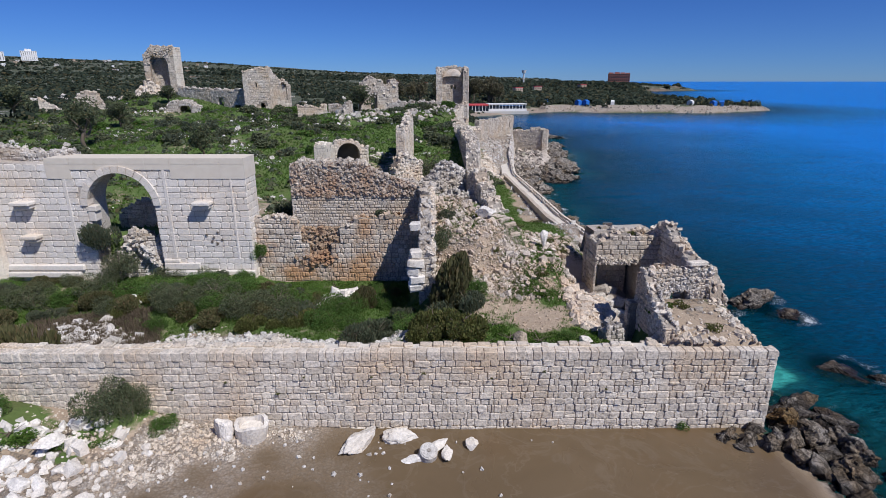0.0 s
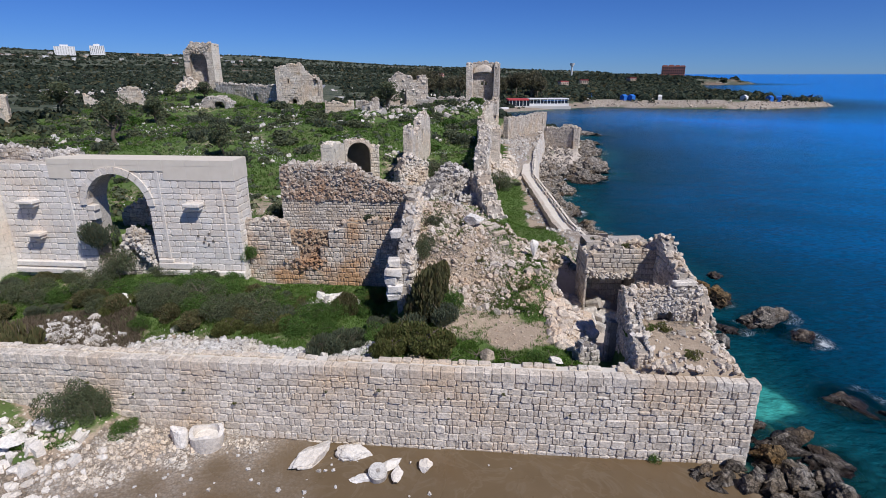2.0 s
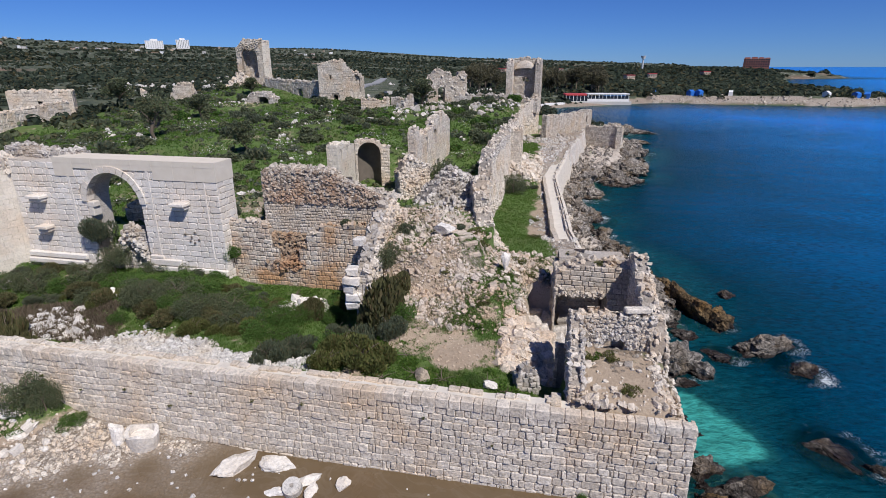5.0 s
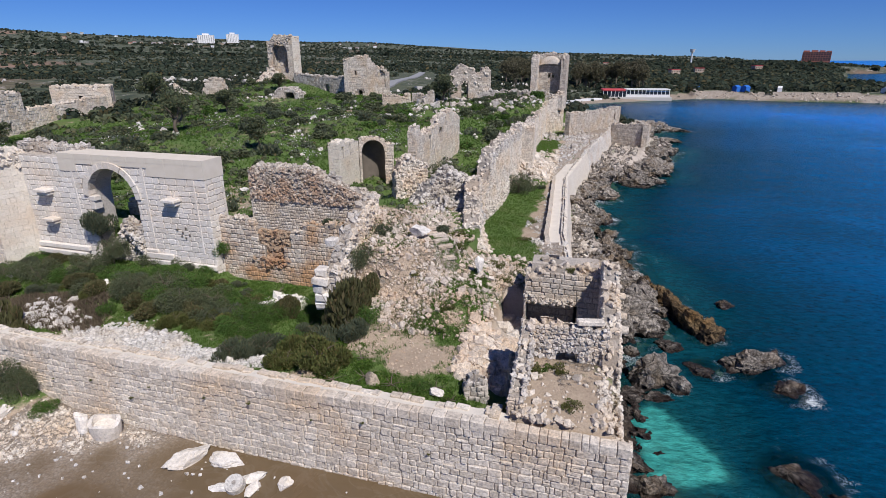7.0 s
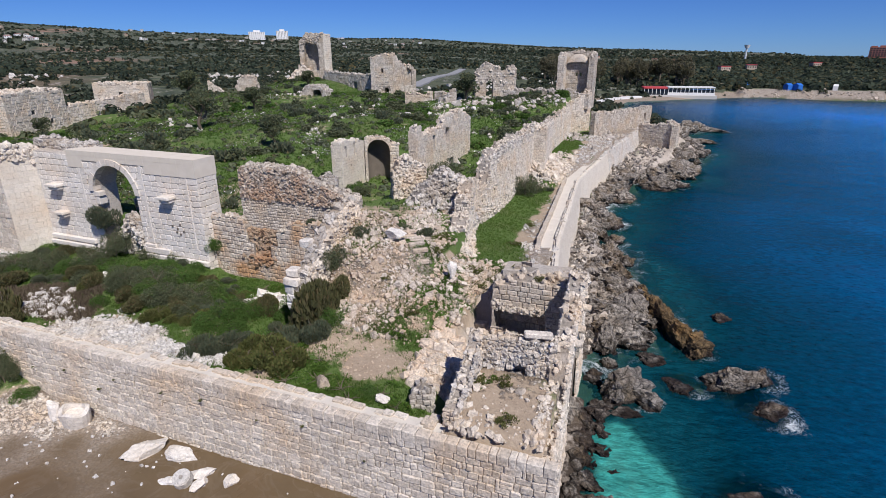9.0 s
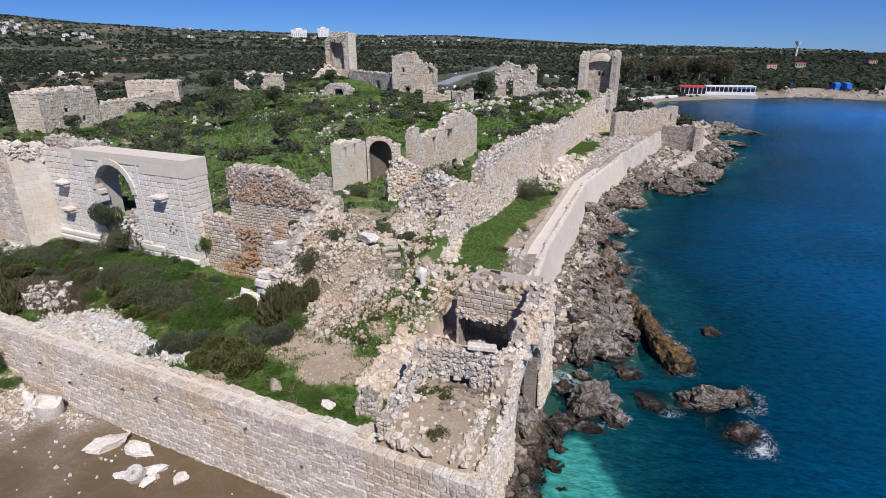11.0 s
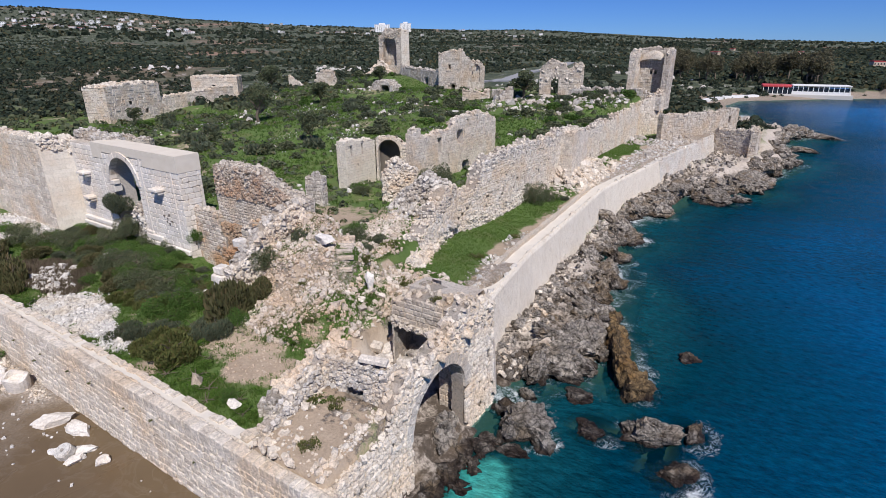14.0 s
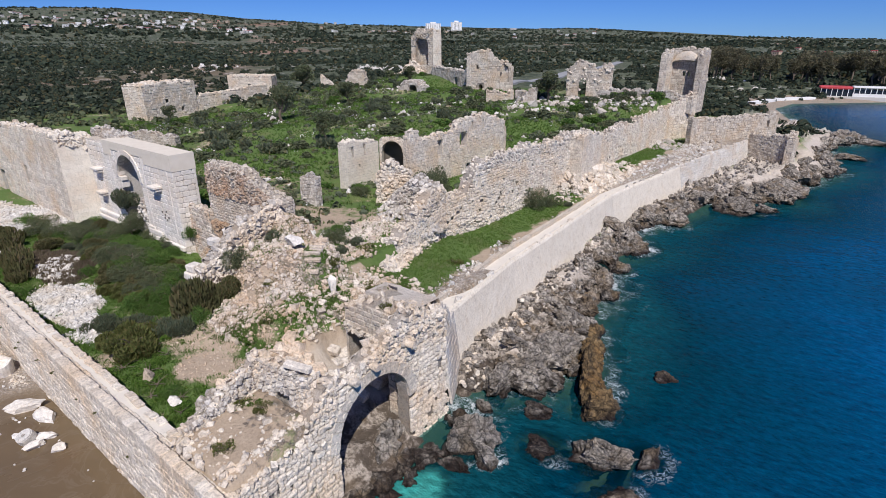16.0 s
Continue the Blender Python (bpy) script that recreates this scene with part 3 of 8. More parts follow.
def land(x, y):
    """Height of the ground and the shares of its covers."""
    x, y = np.asarray(x, float), np.asarray(y, float)
    shape = x.shape
    x, y = x.ravel(), y.ravel()
    onland = inside(COAST, x, y)
    d = distance(COAST, x, y) * np.where(onland, 1, -1)
    dist = np.hypot(x, y)
    az = np.degrees(np.arctan2(x, y))
    hill = idw(HILL, x, y, 3.0)
    rise = np.interp(az, [a for a, _ in HORIZON_AZ], [e for _, e in HORIZON_AZ])
    t = np.clip((dist - 250) / 3000, 0, 1)
    target = dist * np.tan(np.radians(rise)) * (0.12 + 0.88 * t ** 1.3) + np.interp(az, [-50, -25, -6, 10], [12, 10, 4, 2.5])
    hill = hill + (np.maximum(target, hill) - hill) * np.clip((dist - 200) / 600, 0, 1)
    hill = hill + wave_noise(x, y, 0.004, 3) * np.clip((dist - 300) / 900, 0, 1) * 9
    incastle = inside(CASTLE, x, y)
    line = np.interp(y, [44, 47.5, 57.9, 66.8, 82, 105, 130, 140], [6.0, 6.2, 3.6, 4.2, 3.8, 2.8, 2.4, 1.5])
    court = (incastle & ((x > line) | (y < 43.0)) & (x > -36.7)) | (incastle & (y < 38.3) & (x <= -36.7) & (x > -67))
    court &= ~((x < -1) & (y > np.where(x < -14.8, 42.0, 42.9)))
    inner = idw(INNER, x, y, 3.4)
    low_court = np.clip((-1.9 - x) / 0.5, 0, 1) * np.clip((y - 33.0) / 2.0, 0, 1) * (x > -14)
    inner = inner - np.maximum(inner - 2.7, 0) * low_court
    z = np.where(court, inner, hill)
    south = (y < 25.4 + (x + 60) * 0.0039) & (x < 20)
    z = np.where(south & (d > -30), idw(SHORE, x, y), z)
    strip = (~incastle) & (~south) & (x > 9) & (y < 200)
    z = np.where(strip, idw(STRIP, x, y), z)
    rough = wave_noise(x, y, 0.8, 11)
    cragw = np.clip((26 - np.abs(d - 4)) / 20, 0, 1) * (strip | ((x > 17.6) & (y < 27))) * (d > -7) * np.where(y < 60, 0.45, np.where(y < 66, 0.6, 0.75))
    z = z + cragw * (1.5 * np.abs(rough) + 1.1 * np.abs(wave_noise(x, y, 2.1, 12)) + 1.1 * wave_noise(x, y, 0.33, 13) - 1.3)
    z = z + np.where(court & (inner > 4.4) & (y < 46) & (x < 11), 0.12 * wave_noise(x, y, 1.8, 5), 0)
    z = z + np.where(~court & ~south & ~strip & (dist < 400), 0.25 * wave_noise(x, y, 0.35, 6), 0)
    shelf = np.where(d > 0, np.minimum(d * np.where((y > 200) & (x < 62), 0.10, np.where(y > 200, 0.4, 0.8)) + 0.1, 400), np.maximum(d * np.where(y > 200, 0.15, 0.55) - 0.1, -4.5))
    z = np.where(south, np.where(d > 0, np.minimum(z, d * 0.25 + 0.02), shelf * 0.35), np.minimum(z, shelf))
    cx0, cx1, cy0, cy1 = CHAMBER
    pit = (x > cx0) & (x < cx1 + 1.2) & (y > cy0) & (y < cy1)
    z = np.where(pit, np.minimum(z, 0.9 + np.clip(15.0 - x, 0, 4) * 0.4), z)
    z = z + np.where(pit, 0.35 * wave_noise(x, y, 1.3, 14), 0)
    hollow = np.clip(np.minimum(np.minimum(x - 9.5, 12.0 - x), np.minimum(y - 36.9, 40.5 - y)) / 0.5, 0, 1)
    z = z + (np.minimum(z, 2.6) - z) * hollow
    px0, px1, py0, py1 = PLATFORM
    lift = np.clip((x - px0) / 0.3, 0, 1)
    z = np.where((x > px0) & (x < px1) & (y > py0) & (y < py1), np.maximum(z, 4.2 + 1.1 * lift + 0.11 * (y - py0) * lift + 0.05 * rough), z)
    # covers
    n1, n2 = wave_noise(x, y, 0.22, 21), wave_noise(x, y, 0.55, 22)
    hillgrass = 0.72 + 0.3 * n1 - 0.22 * np.exp(-(((x + 8) / 14) ** 2 + ((y - 53) / 12) ** 2))
    grass = np.where(court, np.clip(0.72 + 0.3 * n2 - np.clip((inner - 4.1) / 1.2, 0, 1) * 0.62, 0, 1), hillgrass)
    path = np.exp(-(((x - 6.1) / 2.2) ** 2 + ((y - 30.7) / 1.3) ** 2)) + np.exp(-(((x - 3.4) / 0.9) ** 2 + ((y - 36.5) / 4) ** 2)) * 0.6
    stripe = np.exp(-((x - 7.4 + 0.12 * (y - 36) - 0.6 * n2) / 1.2) ** 2) * np.clip((y - 32.5) / 1.5, 0, 1) * np.clip((42.0 - y) / 1.5, 0, 1) * court
    path = path * np.clip(0.8 + 0.45 * n2 + 0.5 * wave_noise(x, y, 1.4, 24), 0, 1.3)
    grass = np.where(court, grass - 1.0 * path, grass)
    grass = grass + 0.45 * stripe + np.where(court & (inner > 4.6) & (y < 46), 0.3 + 0.5 * wave_noise(x, y, 0.9, 23), 0)
    grass = np.where((x > 9.0) & (x < 11.6) & (y > 30.8) & (y < 39) & court, np.minimum(grass, 0.1), grass)
    strip_green = court & (y > 44)
    grass = np.where(strip_green, np.clip(1.0 + 0.4 * n2 - np.clip((x - line - 3.6) / 2.6, 0, 1) * 0.85, 0, 1), grass)
    mound = court & (y < 46) & (inner > 4.6)
    rubble = np.where(mound, 0.48 + 0.25 * n2 - 0.45 * path - 0.35 * stripe, 0.10 + 0.2 * n1)
    for cx, cy, rx, ry in ((-15.3, 30.0, 5.6, 2.2), (-9.5, 28.9, 3.6, 1.3), (-24, 31.5, 3.5, 1.5), (-41, 36.2, 7, 2.0), (-47, 33.0, 9, 2.6), (-36, 29.5, 5, 1.6), (-5.5, 29.6, 2.4, 1.2), (-2.2, 30.6, 1.6, 0.8), (-7, 38.0, 2.0, 1.2)):
        rubble = np.where(court, np.maximum(rubble, 1.15 * np.exp(-(((x - cx) / rx) ** 2 + ((y - cy) / ry) ** 2) ** 2)), rubble)
    grass = np.where(strip_green, grass - 0.8 * np.exp(-((y - 87) / 5.5) ** 2), grass)
    rubble = np.where(strip_green, 0.12 + 0.6 * np.exp(-((y - 87) / 6.5) ** 2) + 0.5 * np.clip((x - line - 4.2) / 2, 0, 1) + 0.2 * n2, rubble)
    shingle = south & (z > 0.36) & (x < -2)
    rubble, grass = np.where(south & (x >= -2), 0.1, rubble), np.where(south & (x >= -2), 0.0, grass)
    rubble = np.where(shingle, np.clip(0.62 - 0.4 * np.clip(z - 1.0, 0, 2), 0, 1), rubble)
    grass = np.where(shingle, np.clip((z - 0.95) * 0.75 + 0.35 * n2, 0, 0.9), grass)
    plat = (x > px0) & (x < px1) & (y > py0) & (y < py1)
    grass, rubble = np.where(plat, 0.2 + 0.3 * n2, grass), np.where(plat, 0.33 + 0.2 * n2, rubble)
    wet = np.where(south & (d > -2), np.clip((0.52 - z) / 0.16, 0, 1) * np.clip((19.5 - x) / 2.5, 0, 1), 0)
    scrub = np.where(~incastle & ~south & ~strip, 1.0, 0.0) * np.clip((dist - 130) / 40, 0, 1)
    scrub = np.where(incastle & (dist > 150), np.clip((dist - 150) / 30, 0, 1), scrub)
    beach = np.where((y > 200) & (y < 420) & (d > -5) & (d < 16) & (x < 64), 1.0, 0.0)
    bank = (y > 200) & (y < 420) & (x >= 64) & (d > -3) & (d < 14)
    scrub, grass, rubble = np.where(bank, 0, scrub), np.where(bank, 0.25, grass), np.where(bank, 0.75, rubble)
    scrub, grass, rubble = np.where(beach > 0, 0, scrub), np.where(beach > 0, 0.1, grass), np.where(beach > 0, 0.5, rubble)
    crag = np.where((strip & (y < 200)) | ((x > 18) & (y < 27)), np.clip(1.15 - np.clip(z - 2.6, 0, 2), 0, 1), 0) * (wet < 0.5)
    chamber = (x > cx0) & (x < cx1 + 1.2) & (y > cy0) & (y < cy1)
    crag = np.where(chamber, 0.9, crag)
    deep = (x > 9.5) & (x < 17.8) & (y > 30.8) & (y < 41) & (z < 5.4)
    grass, rubble, crag = np.where(deep, 0.0, grass), np.where(deep, 0.3, rubble), np.where(deep, np.maximum(crag, 0.75), crag)
    wob = 0.7 * wave_noise(x, y, 0.5, 95)
    edge = distance(POOL + POOL[:1], x, y) * np.where(inside(POOL, x, y), 1, -1) + 0.6 * wob + 0.3 * wave_noise(x, y, 1.3, 96)
    sandbed = np.where(~onland, np.clip(0.45 + edge / 1.9, 0, 1), 0)
    z = np.where(sandbed > 0.15, np.minimum(z, -0.9), z)
    covers = dict(grass=grass, rubble=rubble, wet=wet, scrub=scrub, crag=crag, sandbed=sandbed, depth=d)
    return z.reshape(shape), {k: np.asarray(v, float).reshape(shape) for k, v in covers.items()}


def height(x, y):
    return float(land(np.array([x]), np.array([y]))[0][0])


def axis(lo, hi, step, near, far, grow=1.07):
    mid = list(np.arange(near[0], near[1], step))
    out, s, v = [], step, near[0]
    while v > lo:
        s *= grow
        v -= s
        out.append(max(v, lo))
    left = out[::-1]
    out, s, v = [], step, mid[-1]
    while v < hi:
        s *= grow
        v += s
        out.append(min(v, hi))
    return np.array(left + mid + out)


def grid_mesh(name, xs, ys, z, mat, keep=None):
    nx, ny = len(xs), len(ys)
    gx, gy = np.meshgrid(xs, ys, indexing="ij")
    verts = np.stack([gx, gy, z], -1).reshape(-1, 3)
    i = np.arange((nx - 1) * (ny - 1))
    a = (i // (ny - 1)) * ny + i % (ny - 1)
    faces = np.stack([a, a + ny, a + ny + 1, a + 1], -1)
    if keep is not None:
        faces = faces[keep.ravel()[faces].any(1)]
    return mesh_of(name, verts, faces, mat, True)


def put_attrs(me, data):
    for k, v in data.items():
        at = me.attributes.new(k, "FLOAT", "POINT")
        at.data.foreach_set("value", np.asarray(v, np.float32).ravel())


XS, YS = axis(-4900, 4900, 0.5, (-42, 34), 0, 1.05), axis(-300, 4900, 0.5, (15, 160), 0, 1.045)
GX, GY = np.meshgrid(XS, YS, indexing="ij")
GZ, COVER = land(GX, GY)
ground_me = grid_mesh("ground", XS, YS, GZ, GROUND)
put_attrs(ground_me, {k: v for k, v in COVER.items() if k != "depth"})
ground = tagged(new("ground", ground_me), "green and stony ground with rubble, sand and far scrub", "ground", "", "structure")

CORNER_ROCKS = [
    (19.9, 39.2, 0.55, 1.65, 1.35, 1.3, 20, 2), (21.5, 38.9, 0.25, 0.55, 0.95, 0.9, 70, 2), (17.0, 35.6, 0.5, 0.9, 0.9, 0.9, 10, 0), (16.2, 36.6, 0.6, 0.8, 0.8, 1.0, 50, 0),
    (18.6, 45.2, 0.6, 1.0, 1.3, 1.1, 0, 0), (20.8, 47.4, 0.5, 1.2, 1.1, 0.9, 30, 0),
    (18.9, 50.2, 1.0, 1.3, 1.4, 0.9, 60, 0), (26.9, 42.9, 0.25, 1.8, 1.4, 1.15, 15, 0)]
RIDGE_ROCKS = [
    (24.7, 47.0, 0.35, 1.15, 1.5, 1.0, 22, 1), (23.7, 49.0, 0.45, 1.05, 1.9, 1.1, 26, 1), (22.6, 51.4, 0.45, 1.0, 1.8, 1.0, 28, 1), (21.6, 53.6, 0.4, 0.9, 1.6, 0.9, 20, 1), (20.9, 55.6, 0.3, 0.8, 1.3, 0.7, 10, 1),
    (18.2, 44.9, 0.5, 0.75, 0.65, 0.75, 30, 2), (18.5, 48.4, 0.6, 1.1, 0.85, 0.85, 15, 2), (19.9, 48.9, 0.5, 0.9, 1.1, 0.9, 60, 0), (20.6, 46.0, 0.2, 0.8, 0.6, 0.6, 0, 0), (21.9, 44.8, -0.1, 1.2, 0.9, 0.5, 40, 0),
    (18.9, 51.6, 0.6, 0.9, 0.8, 0.7, 80, 0), (19.8, 56.6, 0.4, 1.0, 1.3, 0.8, 10, 0), (18.6, 59.8, 0.5, 1.0, 1.2, 0.9, 40, 0), (18.9, 63.4, 0.4, 1.1, 0.9, 0.9, 70, 0), (17.0, 66.5, 0.5, 1.0, 1.3, 0.9, 20, 0)]
BAY_ROCKS = [
    (28.6, 40.6, -0.25, 1.3, 1.5, 0.6, 60, 0), (28.9, 44.6, -0.2, 0.6, 1.6, 0.65, 5, 0), (23.7, 41.9, -0.3, 1.2, 1.2, 0.55, 30, 0), (27.4, 53.4, -0.25, 1.0, 0.8, 0.6, 10, 0),
    (18.9, 42.6, 0.1, 0.6, 0.5, 0.6, 0, 0), (19.3, 47.0, 0.5, 0.5, 0.4, 0.6, 20, 0), (27.0, 31.8, -0.35, 2.4, 1.2, 0.75, -28, 0), (28.8, 30.6, -0.4, 1.4, 0.8, 0.6, -40, 0), (21.0, 27.6, 0.0, 1.7, 1.1, 0.7, 30, 0), (19.4, 28.9, 0.0, 1.0, 0.9, 0.6, 10, 0), (22.8, 26.2, -0.15, 1.5, 1.0, 0.6, -20, 0), (21.6, 24.4, 0.1, 1.3, 0.9, 0.7, 50, 0),
    (20.2, 32.0, -0.55, 0.7, 0.5, 0.6, 10, 0), (22.6, 102.5, 0.4, 3.2, 2.4, 1.4, 20, 0)]
NORTH_ROCKS = [
    (25.4, 104.6, 0.2, 1.9, 1.3, 0.9, 40, 0), (16.0, 78.0, 0.2, 1.7, 2.0, 1.1, 0, 0), (17.2, 70.5, 0.1, 1.2, 1.5, 0.9, 20, 0), (28.5, 146.0, 0.6, 2.8, 2.4, 1.3, 10, 0),
    (33.0, 158.0, 0.2, 3.2, 2.0, 0.9, 0, 0), (27.0, 117.0, 0.6, 3.4, 2.4, 1.4, 15, 0), (22.0, 110.0, 0.7, 2.8, 2.4, 1.3, 0, 0), (17.2, 91.0, 0.6, 2.0, 1.7, 1.2, 35, 0),
    (36.0, 182.0, 0.2, 5.0, 2.5, 1.1, 0, 0), (18.6, 23.9, 0.5, 0.7, 0.55, 0.55, 15, 0)]
FOOT_ROCKS = [
    (15.4, 24.4, 0.4, 0.6, 0.4, 0.42, 40, 0), (17.2, 23.6, 0.45, 0.5, 0.5, 0.5, 0, 0), (19.9, 24.2, 0.6, 0.85, 0.7, 0.8, 0, 0), (21.4, 23.0, 0.4, 0.9, 0.75, 0.65, 60, 0),
    (19.4, 25.8, 0.5, 0.8, 0.7, 0.65, 20, 1), (20.4, 21.6, 0.35, 1.0, 0.8, 0.6, 10, 0), (22.6, 20.8, 0.15, 1.2, 0.9, 0.6, 35, 0), (16.2, 23.9, 0.35, 0.5, 0.35, 0.35, 5, 0)]
ROCKS = CORNER_ROCKS + RIDGE_ROCKS + BAY_ROCKS + NORTH_ROCKS + FOOT_ROCKS

WX, WY = axis(-400, 4900, 0.6, (8, 46), 0, 1.06), axis(-300, 4900, 0.6, (12, 96), 0, 1.06)
SX, SY = np.meshgrid(WX, WY, indexing="ij")
SZ, SC = land(SX, SY)
off = -SC["depth"]
foam = np.exp(-np.clip(off - 1.2, 0, 50) / 2.4) * 0.72 * (SY > 40) * np.clip(0.7 + 0.65 * wave_noise(SX, SY, 0.25, 91), 0, 1.2)
skirt = np.zeros_like(SX)
for rx, ry, rz, ra, rb, rc, rt, ro in ROCKS:
    if rc - abs(rz) > 0 and rb > 0.9:
        e = np.hypot(SX - rx, SY - ry) / (0.5 * (ra + rb))
        skirt = np.maximum(skirt, 0.62 * np.exp(-np.clip(e - 1.0, 0, 9) / 0.22))
        foam = np.maximum(foam, 0.58 * np.exp(-np.clip(np.abs(e - 1.15) - 0.15, 0, 9) / 0.5) * (0.7 + 0.4 * np.sin(rx * 7 + ry)) * np.clip(0.55 + 0.5 * (SX - rx) / ra + 0.35 * wave_noise(SX, SY, 0.6, 92), 0, 1.1))
foam = foam * (np.hypot(SX, SY) < 260)
shallow = 0.40 * np.clip(off / 18.0, 0, 1) + 0.60 * np.clip((off - 15) / 95.0, 0, 1) ** 0.8
sandbed = SC["sandbed"]
depth = np.clip(np.clip(0.20 + shallow * 0.85, 0, 1) - 0.5 * sandbed, 0, 1)
clear = np.clip(1.0 - (off - 0.3) / 3.6, 0.0, 0.8) * 0.8
clear = np.maximum(np.maximum(clear, skirt) * (1 - sandbed), 0.3 * sandbed)
sea_me = grid_mesh("sea", WX, WY, np.zeros_like(SX), WATER, SC["depth"] < 14)
put_attrs(sea_me, {"depth": depth, "foam": foam, "clear": clear})
tagged(new("sea", sea_me), "deep blue sea turning turquoise over the sand by the shore", "sea", "", "structure")


# ---- masonry ----
def courses(r, z0, z1, h):
    z, out = z0, []
    while z < z1:
        k = h * r.uniform(0.82, 1.2)
        out.append((z, z + k))
        z += k
    return out


class Hole:
    """An opening: from a to b along the wall, sill at z0, springing at z1, with a round head if arch."""
    def __init__(self, a, b, z0, z1, arch=False):
        self.a, self.b, self.z0, self.z1, self.arch = a, b, z0, z1, arch

    def top(self, s):
        if not self.arch:
            return self.z1
        rad, c = (self.b - self.a) / 2, (self.a + self.b) / 2
        return self.z1 + math.sqrt(max(rad * rad - (s - c) ** 2, 0))

    def has(self, s, z, pad=0.0):
        if not (self.a - pad < s < self.b + pad and z > self.z0 - pad):
            return False
        return z < self.top(min(max(s, self.a), self.b)) + pad


def pillow(s0, s1, z0, z1, back, face, r, jit, c=0.05):
    """A stone with a worn, rounded face, in (along, out, up)."""
    c = min(c, 0.25 * (s1 - s0), 0.25 * (z1 - z0))
    rect = np.array([(s0, z0), (s1, z0), (s1, z1), (s0, z1)]) + r.uniform(-jit, jit, (4, 2)) * 0.5
    mid = rect.mean(0)
    inner = mid + (rect - mid) * (1 - 2 * c / np.array([s1 - s0, z1 - z0]))
    f = face + r.uniform(-jit, jit)
    v = np.zeros((12, 3))
    v[:4, 0], v[:4, 1], v[:4, 2] = rect[:, 0], back, rect[:, 1]
    v[4:8, 0], v[4:8, 1], v[4:8, 2] = rect[:, 0], f - c, rect[:, 1]
    v[8:, 0], v[8:, 1], v[8:, 2] = inner[:, 0], f + r.uniform(-jit, jit, 4) * 0.35, inner[:, 1]
    return v


def round_pillow(s0, s1, z0, z1, back, face, r, jit, c=0.05):
    """A boulder-faced stone with knocked-off corners: rings of eight points."""
    w, h = s1 - s0, z1 - z0
    k = np.minimum(r.uniform(0.05, 0.24, 4) * min(w, h), 0.12)
    ring = np.array([(s0 + k[0], z0), (s1 - k[1], z0), (s1, z0 + k[1]), (s1, z1 - k[2]), (s1 - k[2], z1), (s0 + k[3], z1), (s0, z1 - k[3]), (s0, z0 + k[0])])
    ring += r.uniform(-jit, jit, (8, 2)) * 0.28
    mid = ring.mean(0)
    c = min(c, 0.3 * w, 0.3 * h)
    inner = mid + (ring - mid) * (1 - 2.0 * c / np.array([w, h]))
    f = face + r.uniform(-jit, jit) * 0.8
    v = np.zeros((24, 3))
    v[:8, 0], v[:8, 1], v[:8, 2] = ring[:, 0], back, ring[:, 1]
    v[8:16, 0], v[8:16, 1], v[8:16, 2] = ring[:, 0], f - c * r.uniform(0.7, 1.3, 8), ring[:, 1]
    v[16:, 0], v[16:, 1], v[16:, 2] = inner[:, 0], f + r.uniform(-jit, jit, 8) * 0.35, inner[:, 1]
    return v


ROUND_F = [(i, (i + 1) % 8, (i + 1) % 8 + 8, i + 8) for i in range(8)] + [(i + 8, (i + 1) % 8 + 8, (i + 1) % 8 + 16, i + 16) for i in range(8)] + [(16, 17, 18, 19), (16, 19, 20, 23), (20, 21, 22, 23)]
ROUND_F = np.array(ROUND_F)
PILLOW_F = np.array([(0, 1, 5, 4), (1, 2, 6, 5), (2, 3, 7, 6), (3, 0, 4, 7), (4, 5, 9, 8), (5, 6, 10, 9), (6, 7, 11, 10), (7, 4, 8, 11), (8, 9, 10, 11)])


